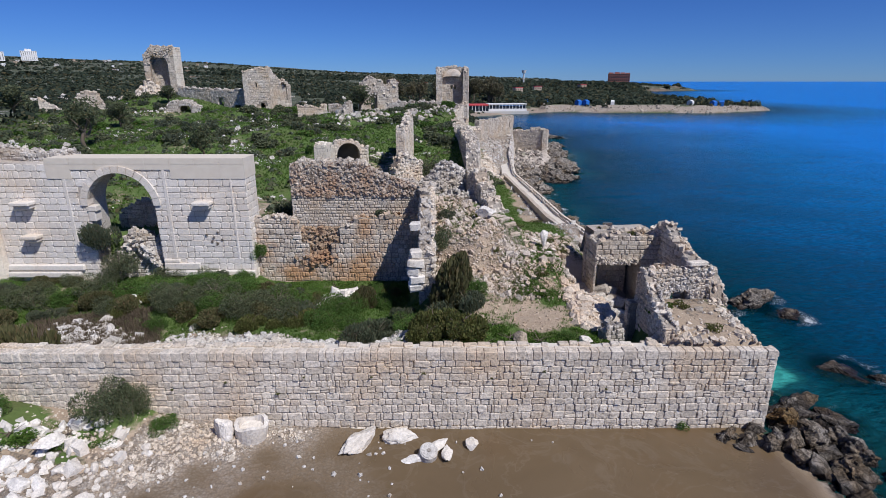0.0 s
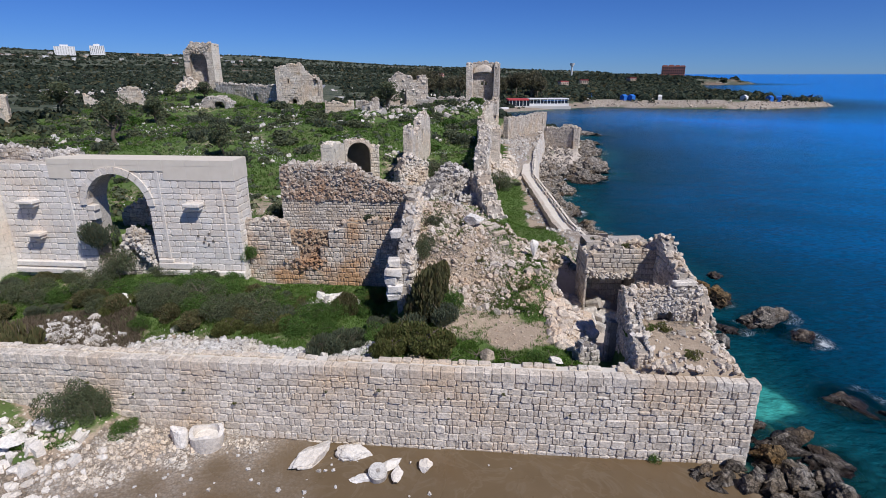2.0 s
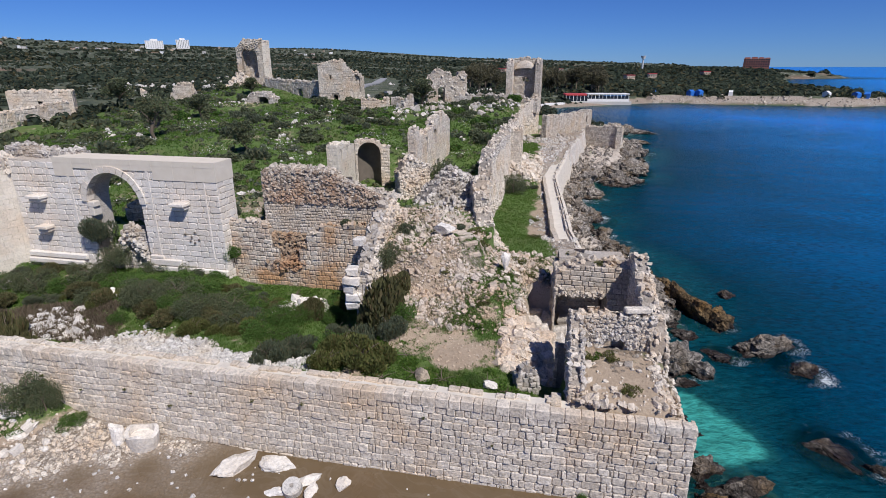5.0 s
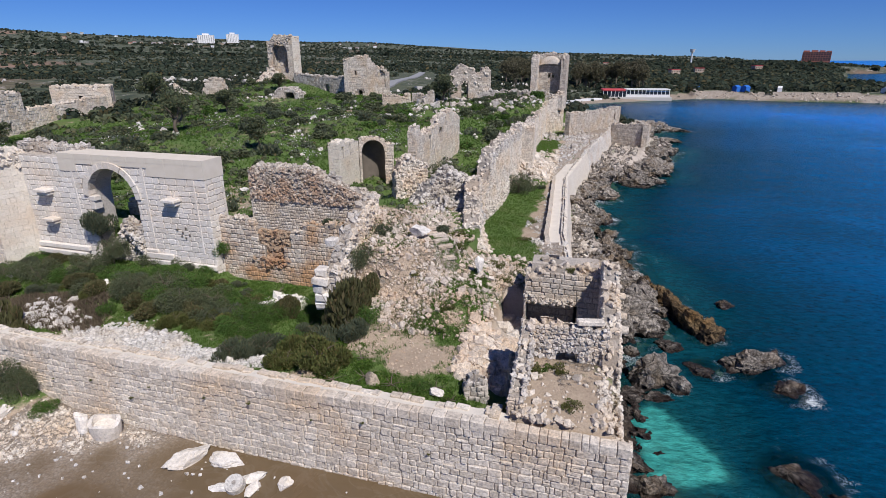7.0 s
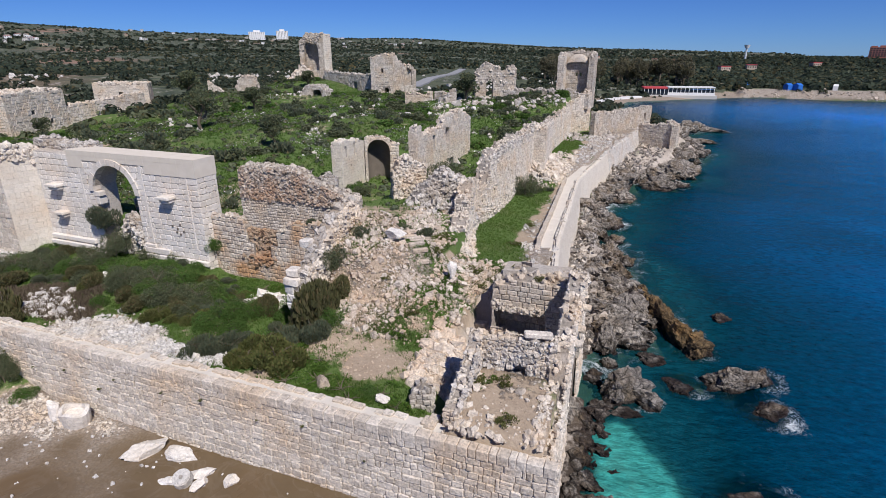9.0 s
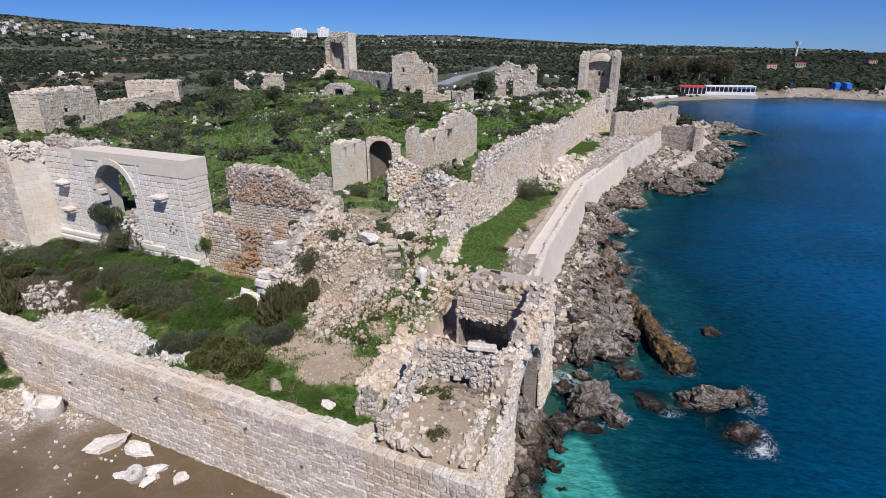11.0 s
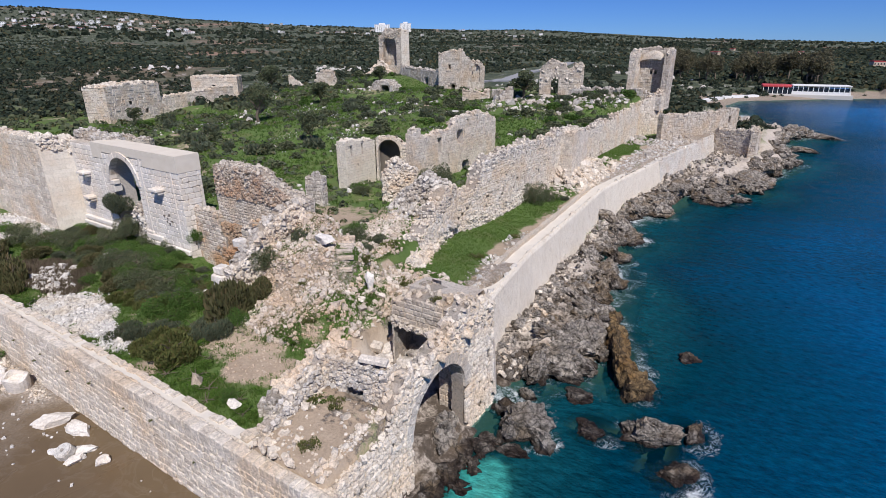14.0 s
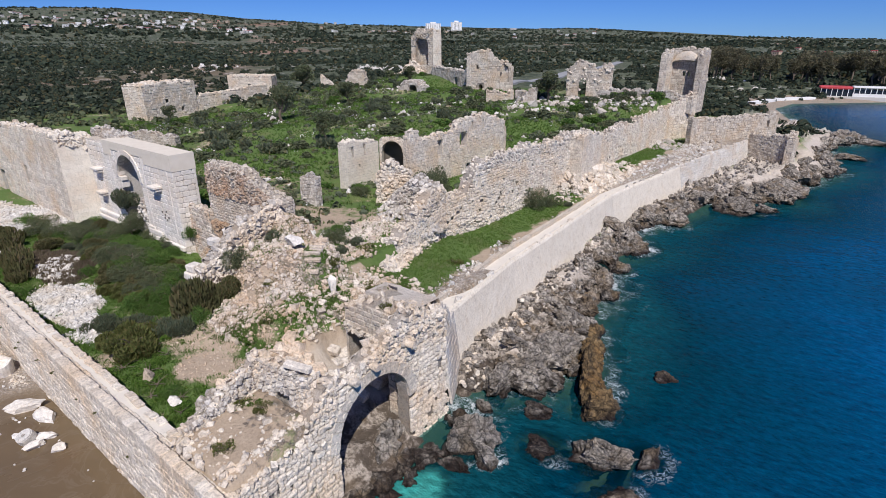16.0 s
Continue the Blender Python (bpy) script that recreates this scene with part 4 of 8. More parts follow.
def wall(name, label, p0, p1, thick, z0, profile, course=0.42, length=(0.4, 0.95), jit=0.035, holes=(), mat=None, ragged=0.35, seed=1, ends=(True, True), sides=(True, True), rubble_top=1.0, singles=None, core=None, category="wall", kind="structure", batter=0.0, chamfer=0.05, split=0.22, joint=None, worn=False):
    """A stone wall from p0 to p1 (its right-hand face is the front), with a ragged top that follows profile, (along, height) pairs."""
    r = np.random.default_rng(seed)
    mat = mat or PALE
    p0, p1 = Vector((*p0, 0)), Vector((*p1, 0))
    L = (p1 - p0).length
    u = (p1 - p0) / L
    n = Vector((u.y, -u.x, 0))
    ps, pz = [a for a, _ in profile], [b for _, b in profile]
    knots = np.arange(-1, L + 2, 0.7)
    bumps = r.uniform(-ragged, ragged * 0.5, len(knots))

    def top(s):
        return float(np.interp(s, ps, pz) + np.interp(s, knots, bumps))

    def to_world(v, frame_o, fu, fn):
        v = np.asarray(v)
        return frame_o + np.outer(v[:, 0], fu) + np.outer(v[:, 1], fn) + np.outer(v[:, 2], (0, 0, 1))

    O, U, N = np.array(p0), np.array(u), np.array(n)
    # rubble core in columns
    cuts = set(np.arange(0, L, 0.3)) | {L}
    for h in holes:
        cuts |= {h.a, h.b} | set(np.linspace(h.a, h.b, 13))
    cuts = sorted(c for c in cuts if 0 <= c <= L)
    pile = Pile()
    inset = 0.05 if jit < 0.03 else 0.085
    octo = worn or chamfer >= 0.06
    make, shape_f = (round_pillow, ROUND_F) if octo else (pillow, PILLOW_F)
    cut0, cut1 = (0.06 if ends[0] else 0.0), (L - 0.06 if ends[1] else L)
    for a, b in zip(cuts, cuts[1:]):
        if b - a < 1e-4:
            continue
        m = (a + b) / 2
        spans = [(z0, z0, top(a) - 0.14, top(b) - 0.14)]
        for h in holes:
            if h.a <= m <= h.b:
                nxt = []
                for la, lb, ta, tb in spans:
                    ha, hb = h.top(a), h.top(b)
                    if h.z0 > max(la, lb) + 0.05:
                        nxt.append((la, lb, min(ta, h.z0), min(tb, h.z0)))
                    if ha < ta and hb < tb:
                        nxt.append((max(la, ha), max(lb, hb), ta, tb))
                spans = nxt
        for la, lb, ta, tb in spans:
            ta, tb = max(ta, la + 0.02), max(tb, lb + 0.02)
            d0, d1 = -thick + inset, -inset
            a, b = min(max(a, cut0), cut1), min(max(b, cut0), cut1)
            if b - a < 1e-4:
                continue
            v = [(a, d0, la), (a, d1, la), (b, d1, lb), (b, d0, lb), (a, d0, ta), (a, d1, ta), (b, d1, tb), (b, d0, tb)]
            pile.add(to_world(v, O, U, N), BOX_F)
    ob = new(name, pile.mesh(name, core or MORTAR))
    tagged(ob, label, category, "", kind)
    stones, single_list = Pile(), []
    ph = r.uniform(0, 6.28, 4)

    def sag(v):
        """Courses that wander up and down, joints that lean."""
        a, z = v[:, 0].copy(), v[:, 2].copy()
        v[:, 2] += jit * 0.7 * (np.sin(0.8 * a + 0.9 * z + ph[0]) + 0.5 * np.sin(2.1 * a - 1.3 * z + ph[1]))
        v[:, 0] += jit * 0.5 * (np.sin(1.3 * z + 0.9 * a + ph[2]) + 0.5 * np.sin(2.3 * z + ph[3]))
        return v

    def face(o, fu, fn, length_, off_s, sign, use_holes, batter_):
        zmax = max(pz) + ragged
        for ca, cb in courses(r, z0, zmax, course):
            s = -r.uniform(0, length[1]) * 0.5
            zm = (ca + cb) / 2
            while s < length_:
                e = s + length[0] + (length[1] - length[0]) * r.beta(1.3, 2.2) * 1.25
                a, b = max(s, 0), min(e, length_)
                s = e
                if b - a < 0.08:
                    continue
                m = (a + b) / 2
                along = off_s + sign * m if use_holes else off_s
                if top(along) < zm + 0.05 or (top(along) < cb and r.random() < 0.5):
                    continue
                if use_holes:
                    bad = [h for h in holes if h.has(along, zm, 0.02) or h.has(off_s + sign * (a + 0.04), zm) or h.has(off_s + sign * (b - 0.04), zm)]
                    if bad:
                        h = bad[0]
                        lo, hi = sorted((off_s + sign * a, off_s + sign * b))
                        if not h.arch or zm < h.z1:
                            if lo < h.a - 0.1 and hi > h.a:
                                hi = h.a
                            elif hi > h.b + 0.1 and lo < h.b:
                                lo = h.b
                            else:
                                continue
                            a, b = sorted(((lo - off_s) * sign, (hi - off_s) * sign))
                        else:
                            continue
                gap = joint if joint else 0.016 if jit < 0.03 else 0.008 + 0.008 * r.random()
                pieces = [(a, b, ca, cb)]
                if b - a > 0.3 and r.random() < split:
                    if r.random() < 0.3 and b - a < 0.7:
                        k = ca + (cb - ca) * r.uniform(0.4, 0.6)
                        pieces = [(a, b, ca, k), (a, b, k, cb)]
                    else:
                        k = a + (b - a) * r.uniform(0.35, 0.65)
                        pieces = [(a, k, ca, cb), (k, b, ca, cb)]
                for a1, b1, c1, d1 in pieces:
                    if jit > 0.06 and r.random() < 0.05:
                        continue
                    v = sag(make(a1 + gap, b1 - gap, c1 + gap, d1 - gap, -0.16, 0.0, r, jit, chamfer * r.uniform(0.6, 1.3)))
                    if batter_:
                        v[:, 1] += batter_ * np.clip(1 - (v[:, 2] - z0) / (max(pz) - z0), 0, 1)
                    if singles and use_holes and sign > 0 and singles(m, zm) and len(single_list) < 300:
                        single_list.append(to_world(v, o, fu, fn))
                    else:
                        stones.add(to_world(v, o, fu, fn), shape_f)

    if sides[0]:
        face(O, U, N, L, 0.0, 1, True, batter)
    if sides[1]:
        face(O + U * L - N * thick, -U, -N, L, L, -1, True, 0.0)
    if ends[0]:
        face(O - N * thick, N, -U, thick, 0.1, 0, False, 0.0)
    if ends[1]:
        face(O + U * L, -N, U, thick, L - 0.1, 0, False, 0.0)
    # loose stones along the broken top
    if rubble_top:
        count = int(L * thick * 7 * rubble_top)
        pts = []
        for _ in range(count):
            s, dd = r.uniform(0.05, L - 0.05), r.uniform(-thick + 0.1, -0.1)
            z = top(s) - 0.1
            if any(h.has(s, z) for h in holes):
                continue
            pts.append(tuple(O + U * s + N * dd + np.array((0, 0, z))))
        scatter_stones(stones, pts, lambda q: q.uniform(0.18, 0.5) * (course / 0.42) ** 0.5, r)
    if stones.count:
        part("masonry", stones.mesh("masonry", mat), ob, "", "stuff")
    for v in single_list:
        c = v.mean(0)
        me = mesh_of("brick", v - c, shape_f, mat)
        b = part("brick", me, ob)
        b.location = c
    return ob


def rubble_face(parent, p0, p1, low, high, count, size, mat, seed, out=0.0, sink=0.5, name="rubble_core"):
    """Lumpy bare rubble over a wall's face: low and high are (along, height) pairs."""
    r = np.random.default_rng(seed)
    a, b = np.array((*p0, 0.0)), np.array((*p1, 0.0))
    L = np.linalg.norm(b - a)
    u = (b - a) / L
    n = np.array((u[1], -u[0], 0.0))
    pile, pts = Pile(), []
    for _ in range(count):
        s = r.uniform(0, L)
        lo, hi = np.interp(s, *zip(*low)), np.interp(s, *zip(*high))
        if hi > lo:
            pts.append(tuple(a + u * s + n * (out + r.uniform(-0.08, 0.05)) + np.array((0, 0, r.uniform(lo, hi)))))
    scatter_stones(pile, pts, size, r, 0.35)
    return part(name, pile.mesh(name, mat), parent, "", "stuff")


def voussoirs(parent, p0, p1, hole, depth, proud, width, count, mat, seed=1):
    """The ring of wedge stones round an arch's head on the right-hand face of the wall from p0 to p1."""
    r = np.random.default_rng(seed)
    p0, p1 = np.array((*p0, 0.0)), np.array((*p1, 0.0))
    u = (p1 - p0) / np.linalg.norm(p1 - p0)
    n = np.array((u[1], -u[0], 0))
    c, rad = (hole.a + hole.b) / 2, (hole.b - hole.a) / 2
    for i in range(count):
        a0, a1 = math.pi * (i + 0.03) / count, math.pi * (i + 0.97) / count
        v = []
        for d in (-depth, proud + r.uniform(-0.02, 0.02)):
            for a, q in ((a0, rad), (a1, rad), (a1, rad + width), (a0, rad + width)):
                v.append(p0 + u * (c - q * math.cos(a)) + n * d + np.array((0, 0, hole.z1 + q * math.sin(a))))
        v = np.array(v)
        ctr = v.mean(0)
        f = np.array([(3, 2, 1, 0), (4, 5, 6, 7), (0, 1, 5, 4), (1, 2, 6, 5), (2, 3, 7, 6), (3, 0, 4, 7)])
        b = part("arch_stone", mesh_of("arch_stone", v - ctr, f, mat), parent)
        b.location = ctr


def strip_mesh(name, line, profile, mat, r=None, rough=0.0, step=0.8):
    """A body swept along a line: profile holds (offset to the right, height) pairs, in order round the section."""
    pts = []
    for (ax, ay), (bx, by) in zip(line, line[1:]):
        k = max(int(math.hypot(bx - ax, by - ay) / step), 1)
        pts += [(ax + (bx - ax) * i / k, ay + (by - ay) * i / k) for i in range(k)]
    pts.append(line[-1])
    p = np.array(pts)
    t = np.gradient(p, axis=0)
    t /= np.linalg.norm(t, axis=1)[:, None]
    nrm = np.stack([t[:, 1], -t[:, 0]], 1)
    m, rings = len(profile), []
    for i in range(len(p)):
        for o, z in profile:
            j = r.uniform(-rough, rough, 2) if r is not None else (0, 0)
            rings.append((*(p[i] + nrm[i] * (o + j[0])), z + j[1]))
    faces = []
    for i in range(len(p) - 1):
        for k in range(m):
            a, b = i * m + k, i * m + (k + 1) % m
            faces.append((a, b, b + m, a + m))
    return mesh_of(name, rings, np.array(faces), mat)


def offset_line(line, o):
    p = np.array(line, float)
    t = np.gradient(p, axis=0)
    t /= np.linalg.norm(t, axis=1)[:, None]
    return [(x + ty * o, y - tx * o) for (x, y), (tx, ty) in zip(p, t)]


# ---- the south wall ----
south = wall("wall_south", "long pale limestone sea wall of rough coursed blocks", FRONT_A, FRONT_B, 0.8, -0.5, [(0, 5.0), (78, 5.02)], 0.41, (0.28, 0.85), 0.045, (), PALE, 0.05, 3,
             rubble_top=0, chamfer=0.034, worn=True, core=LIME, singles=lambda s, z: s > 64.5 and z < 5.1)
rc = np.random.default_rng(43)
xs_, k_ = -44.0, (FRONT_B[1] - FRONT_A[1]) / (FRONT_B[0] - FRONT_A[0])
while xs_ < 17.4:
    w = rc.uniform(0.32, 0.75)
    bm = bevelled(-w / 2 + 0.008, w / 2 - 0.008, -0.035 + rc.uniform(-0.02, 0.02), 0.52 + rc.uniform(-0.06, 0.06), -0.42, 0.1 + rc.uniform(-0.02, 0.03), 0.035)
    cs = part("coping_stone", bm_mesh("coping_stone", bm, PALE), south)
    cs.location = (xs_ + w / 2, FRONT_A[1] + (xs_ + w / 2 - FRONT_A[0]) * k_, 5.0)
    xs_ += w
walk_me = strip_mesh("wall_walk", [(-59.5, 25.06), (12.4, 25.7)], [(0, 1.0), (0, 4.82), (-0.95, 4.80), (-1.0, 1.0)], RENDER, rng, 0.03)
tagged(new("wall_walk", walk_me), "worn stone walkway along the top of the sea wall", "walkway", "", "structure")
kerb = base("wall_edge", "row of worn pale stones edging the wall walk", "edging", (0, 0, 0), 0, "", "structure")
r4 = np.random.default_rng(44)
x = -45.0
while x < 12.2:
    w = r4.uniform(0.3, 0.75)
    if r4.random() < 0.84:
        bm = bevelled(-w / 2, w / 2, -0.21, 0.21, -0.16, 0.12 + r4.uniform(-0.04, 0.08), 0.04)
        st = part("edge_stone", bm_mesh("edge_stone", bm, PALE), kerb)
        st.matrix_world = pose(x + w / 2, 26.72 + (x + 60) * 0.0088 - 0.88 + r4.uniform(-0.08, 0.08) , 4.78, 0, 0, r4.uniform(-9, 9))
    x += w + 0.03

# ---- corner platform, cells and the arch over the water ----
SEA_ARCH = Hole(5.75, 11.25, -1.0, 3.3, True)
sea_a = [(17.473, 26.05), (17.0, 41.0)]
east = wall("wall_sea_corner", "broken pale sea wall over a round arch at the corner", *sea_a, 0.95, -1.2, [(0, 4.95), (3.75, 5.2), (4.55, 7.0), (5.65, 7.4), (7.65, 7.3), (9.65, 7.9), (11.65, 8.9), (12.55, 8.8), (13.15, 7.9), (14.95, 7.5)], 0.33, (0.2, 0.6), 0.065,
            (SEA_ARCH,), PALE, 0.3, 5, batter=0.25, chamfer=0.085, singles=lambda s, z: 3.2 < s < 15 and z > 1)
rubble_face(east, *sea_a, [(0, 3.4), (4, 2.4), (5.3, 4.2), (6.4, 6.3), (8.5, 7.0), (10.6, 6.3), (11.8, 4.2), (12.4, 6.6), (15, 6.6)], [(0, 5.0), (3.7, 5.3), (4.5, 6.9), (8, 7.3), (10, 7.9), (11.6, 8.8), (12.5, 8.7), (13.2, 7.8), (15, 7.4)], 900, lambda q: q.choice([0.12, 0.2, 0.32], p=[0.4, 0.42, 0.18]), PALE, 505, -0.02)
voussoirs(east, *sea_a, SEA_ARCH, 0.5, 0.1, 0.65, 17, PALE, 5)
cross = wall("wall_cell_cross", "grey rubble cross wall with a small opening", (12.2, 30.4), (16.7, 30.7), 0.85, 3.6, [(0, 7.5), (1.2, 7.85), (3, 7.6), (4.6, 7.9)], 0.28, (0.22, 0.5), 0.05, (Hole(1.9, 3.0, 5.4, 6.3),), PALE, 0.2, 6, rubble_top=0.8, chamfer=0.06)
rubble_face(cross, (12.3, 30.4), (16.7, 30.7), [(0, 5.2), (1.8, 5.2), (1.9, 6.35), (3.0, 6.35), (3.1, 5.2), (4.5, 5.2)], [(0, 7.6), (4.6, 7.8)], 640, lambda q: q.choice([0.1, 0.16, 0.26], p=[0.4, 0.42, 0.18]), GREY, 506, -0.05)
cwest = wall("wall_cell_west", "ragged grey rubble wall stepping down beside the platform", (13.0, 26.5), (12.95, 30.9), 0.75, 1.6, [(0, 5.7), (1.2, 6.1), (2.4, 6.5), (3.4, 7.2), (4.1, 7.8)], 0.3, (0.25, 0.55), 0.045, (), PALE, 0.3, 7, rubble_top=0.9, chamfer=0.06)
rubble_face(cwest, (13.0, 26.5), (12.95, 30.9), [(0, 5.4), (4.4, 5.8)], [(0, 5.7), (2.4, 6.5), (4.1, 7.7)], 260, lambda q: q.choice([0.1, 0.16, 0.26], p=[0.4, 0.42, 0.18]), GREY, 507, -0.05)
rubble_face(cwest, (12.2, 30.9), (12.25, 26.5), [(0, 5.6), (4.4, 4.4)], [(0, 7.8), (1, 7.2), (2.2, 6.4), (4.4, 5.6)], 320, lambda q: q.choice([0.1, 0.16, 0.26], p=[0.4, 0.42, 0.18]), GREY, 508, -0.05)
cback = wall("wall_cell_back", "coursed tan cell wall below a broken grassy ledge", (11.4, 37.7), (16.4, 37.9), 2.9, 0.4, [(0, 7.3), (1.5, 7.85), (5, 7.75)], 0.40, (0.4, 0.9), 0.03, (Hole(0.15, 3.5, 0.3, 5.6),), TAN, 0.12, 8, rubble_top=0.5)
wall("wall_recess", "shaded block wall at the back of the cell recess", (11.2, 39.9), (14.6, 40.0), 0.5, 0.5, [(0, 6.2), (4, 6.2)], 0.4, (0.4, 0.8), 0.03, (), TAN, 0.1, 12, rubble_top=0)
for i, (bx_, by_, bz_, g) in enumerate(((12.0, 38.2, 2.6, 0.55), (12.9, 38.0, 2.4, 0.5), (13.5, 38.5, 2.3, 0.6), (12.4, 38.9, 3.1, 0.5), (13.2, 39.2, 2.9, 0.45), (11.9, 37.2, 2.5, 0.5), (12.6, 36.8, 2.1, 0.45), (13.4, 36.9, 1.9, 0.4), (10.3, 38.4, 2.9, 0.5), (10.9, 39.2, 2.9, 0.55), (10.2, 39.4, 3.2, 0.45), (11.0, 38.2, 2.8, 0.5), (10.6, 37.5, 2.8, 0.45), (11.4, 39.8, 3.0, 0.4), (9.9, 37.8, 3.4, 0.4))):
    ob = new("recess_block", bm_mesh("recess_block", bevelled(-1.1 * g, 1.1 * g, -0.8 * g, 0.8 * g, -0.7 * g, 0.7 * g, 0.2 * g), GREY))
    ob.matrix_world = pose(bx_, by_, bz_, 17 * (i % 3) - 15, 11 * (i % 4) - 15, 53 * i)
    tagged(ob, "grey fallen block in the dark cell recess", "stone", "blocks fallen into the cell")
rubble_face(cback, (11.4, 37.7), (14.6, 37.85), [(0, 5.5), (1, 5.6), (3.2, 5.5)], [(0, 6.3), (1.5, 5.9), (3.2, 6.0)], 90, lambda q: q.uniform(0.15, 0.35), TAN, 510, 0.02)
wall("wall_cell_south", "tan block wall under the platform edge", (16.6, 31.3), (11.6, 31.2), 0.6, 0.3, [(0, 6.0), (5, 5.6)], 0.4, (0.4, 0.8), 0.03, (), TAN, 0.2, 10, sides=(True, False), rubble_top=0)
wall("wall_shore_block", "rough grey masonry stub beside the wall stairs", (9.7, 28.4), (10.9, 28.8), 0.9, 3.0, [(0, 4.6), (0.7, 5.3), (1.2, 4.9)], 0.27, (0.22, 0.5), 0.07, (), GREY, 0.3, 11)
stairs = base("wall_stairs", "short flight of worn stone steps up to the wall", "stairs", (10.5, 26.05, 4.1))
for i in range(4):
    bm = bevelled(0.32 * i, 0.32 * i + 0.5, 0, 1.1, -0.3, 0.2 + 0.2 * i, 0.03)
    part("step", bm_mesh("step", bm, PALE), stairs)
lintel = bevelled(-0.72, 0.72, -0.22, 0.22, -0.14, 0.14, 0.05)
lt = tagged(new("stone_lintel", bm_mesh("stone_lintel", lintel, PALE)), "long pale stone beam lying on the cell wall", "stone")
lt.matrix_world = pose(15.7, 31.0, 7.98, 0, 4, 20)

for sx, sy, sz in ((16.95, 37.2, 6.9), (16.95, 34.4, 6.9), (17.0, 32.9, 6.8)):
    bm = bmesh.new()
    bmesh.ops.create_cone(bm, cap_ends=True, segments=16, radius1=0.24, radius2=0.22, depth=1.5)
    bmesh.ops.bevel(bm, geom=[e for e in bm.edges if abs(e.verts[0].co.z - e.verts[1].co.z) < 0.01], offset=0.04, segments=2, affect="EDGES")
    st = tagged(new("column_stub", bm_mesh("column_stub", bm, PALE)), "pale column shaft built through the sea wall", "column", "column stubs")
    st.matrix_world = pose(sx, sy, sz, 0, 90, 3)

# ---- the sea wall northwards ----
SEA_N = [(16.4, 41.0), (14.5, 44.6), (13.0, 55.3), (12.3, 67.0), (11.3, 82.0), (13.2, 104.0), (17.2, 133.0)]
TOPS = [7.5, 5.0, 4.95, 4.95, 4.9, 5.2, 5.8]
for i in range(6):
    a, b = SEA_N[i], SEA_N[i + 1]
    ln = math.hypot(b[0] - a[0], b[1] - a[1])
    prof = [(0, TOPS[i]), (ln, TOPS[i + 1])] if i else [(0, 7.5), (1.2, 7.3), (ln, 5.0)]
    wall("wall_sea_%d" % (i + 1), "smooth pale rendered sea wall above the rocks", a, b, 0.55, 0.2, prof, 0.5, (0.5, 1.2), 0.02, (), SEAWALL, 0.06, 20 + i, sides=(i in (0, 5), True), ends=(False, i == 5), rubble_top=0.15, batter=0.9, chamfer=0.02, core=SEAWALL)
skin_me = strip_mesh("sea_wall_plaster", SEA_N[1:6], [(0.98, -0.3), (0.80, 1.2), (0.42, 3.0), (0.06, 4.78), (-0.06, 4.98), (-0.3, 5.0), (-0.3, -0.3)], PLASTER, rng, 0.018, 1.6)
tagged(new("sea_wall_plaster", skin_me), "streaked pale lime plaster over the sea wall", "wall", "", "structure")
inner_n = SEA_N[1:5]
tagged(new("sea_walk", strip_mesh("sea_walk", [(13.9, 42.0)] + offset_line(inner_n, -0.5), [(0, 0.5), (0, 4.62), (-1.2, 4.60), (-1.2, 0.5)], RENDER, rng, 0.02)), "narrow worn walkway behind the sea wall", "walkway", "", "structure")
tagged(new("sea_walk_kerb", strip_mesh("sea_walk_kerb", offset_line(inner_n, -1.68), [(0, 1.0), (0, 4.98), (-0.42, 4.95), (-0.42, 1.0)], PALE, rng, 0.05)), "low pale stone kerb along the sea walk", "kerb", "", "structure")
tagged(new("sea_walk_north", strip_mesh("sea_walk_north", offset_line(SEA_N[4:], -0.5), [(0, 0.5), (0, 4.5), (-1.6, 4.45), (-1.6, 0.5)], RENDER, rng, 0.04)), "broken stony walkway behind the far sea wall", "walkway", "", "structure")
ledge = strip_mesh("ledge", [(11.6, 40.0), (16.0, 40.2)], [(0.6, 6.5), (0.6, 7.72), (-1.4, 7.6), (-2.6, 5.0)], LIME, rng, 0.05)
tagged(new("block_top", ledge), "flat pale rendered top of the corner block", "platform", "", "structure")
wall("tower_east_wall", "round-cornered tan tower wall by the sea", (17.2, 133.2), (25.0, 129.6), 1.2, 0.8, [(0, 7.0), (8, 7.4)], 0.45, (0.4, 0.9), 0.05, (), TAN, 0.3, 31)
wall("tower_east_side", "tan tower wall facing the open sea", (25.0, 129.6), (24.2, 142.0), 1.2, 0.8, [(0, 7.3), (12, 7.0)], 0.45, (0.4, 0.9), 0.05, (), TAN, 0.3, 32)
wall("tower_east_back", "pale ruined tower wall with one small window", (8.5, 127.0), (19.4, 150.2), 1.2, 3.0, [(0, 9.6), (10, 9.3), (25, 9.2)], 0.5, (0.5, 1.0), 0.06, (Hole(22.2, 23.0, 6.5, 7.9),), TAN, 0.3, 33)
wall("tower_east_end", "pale ruined tower wall at the point", (19.4, 150.2), (17.0, 158.0), 1.2, 2.0, [(0, 9.2), (8, 8.5)], 0.5, (0.5, 1.0), 0.06, (), TAN, 0.3, 34)

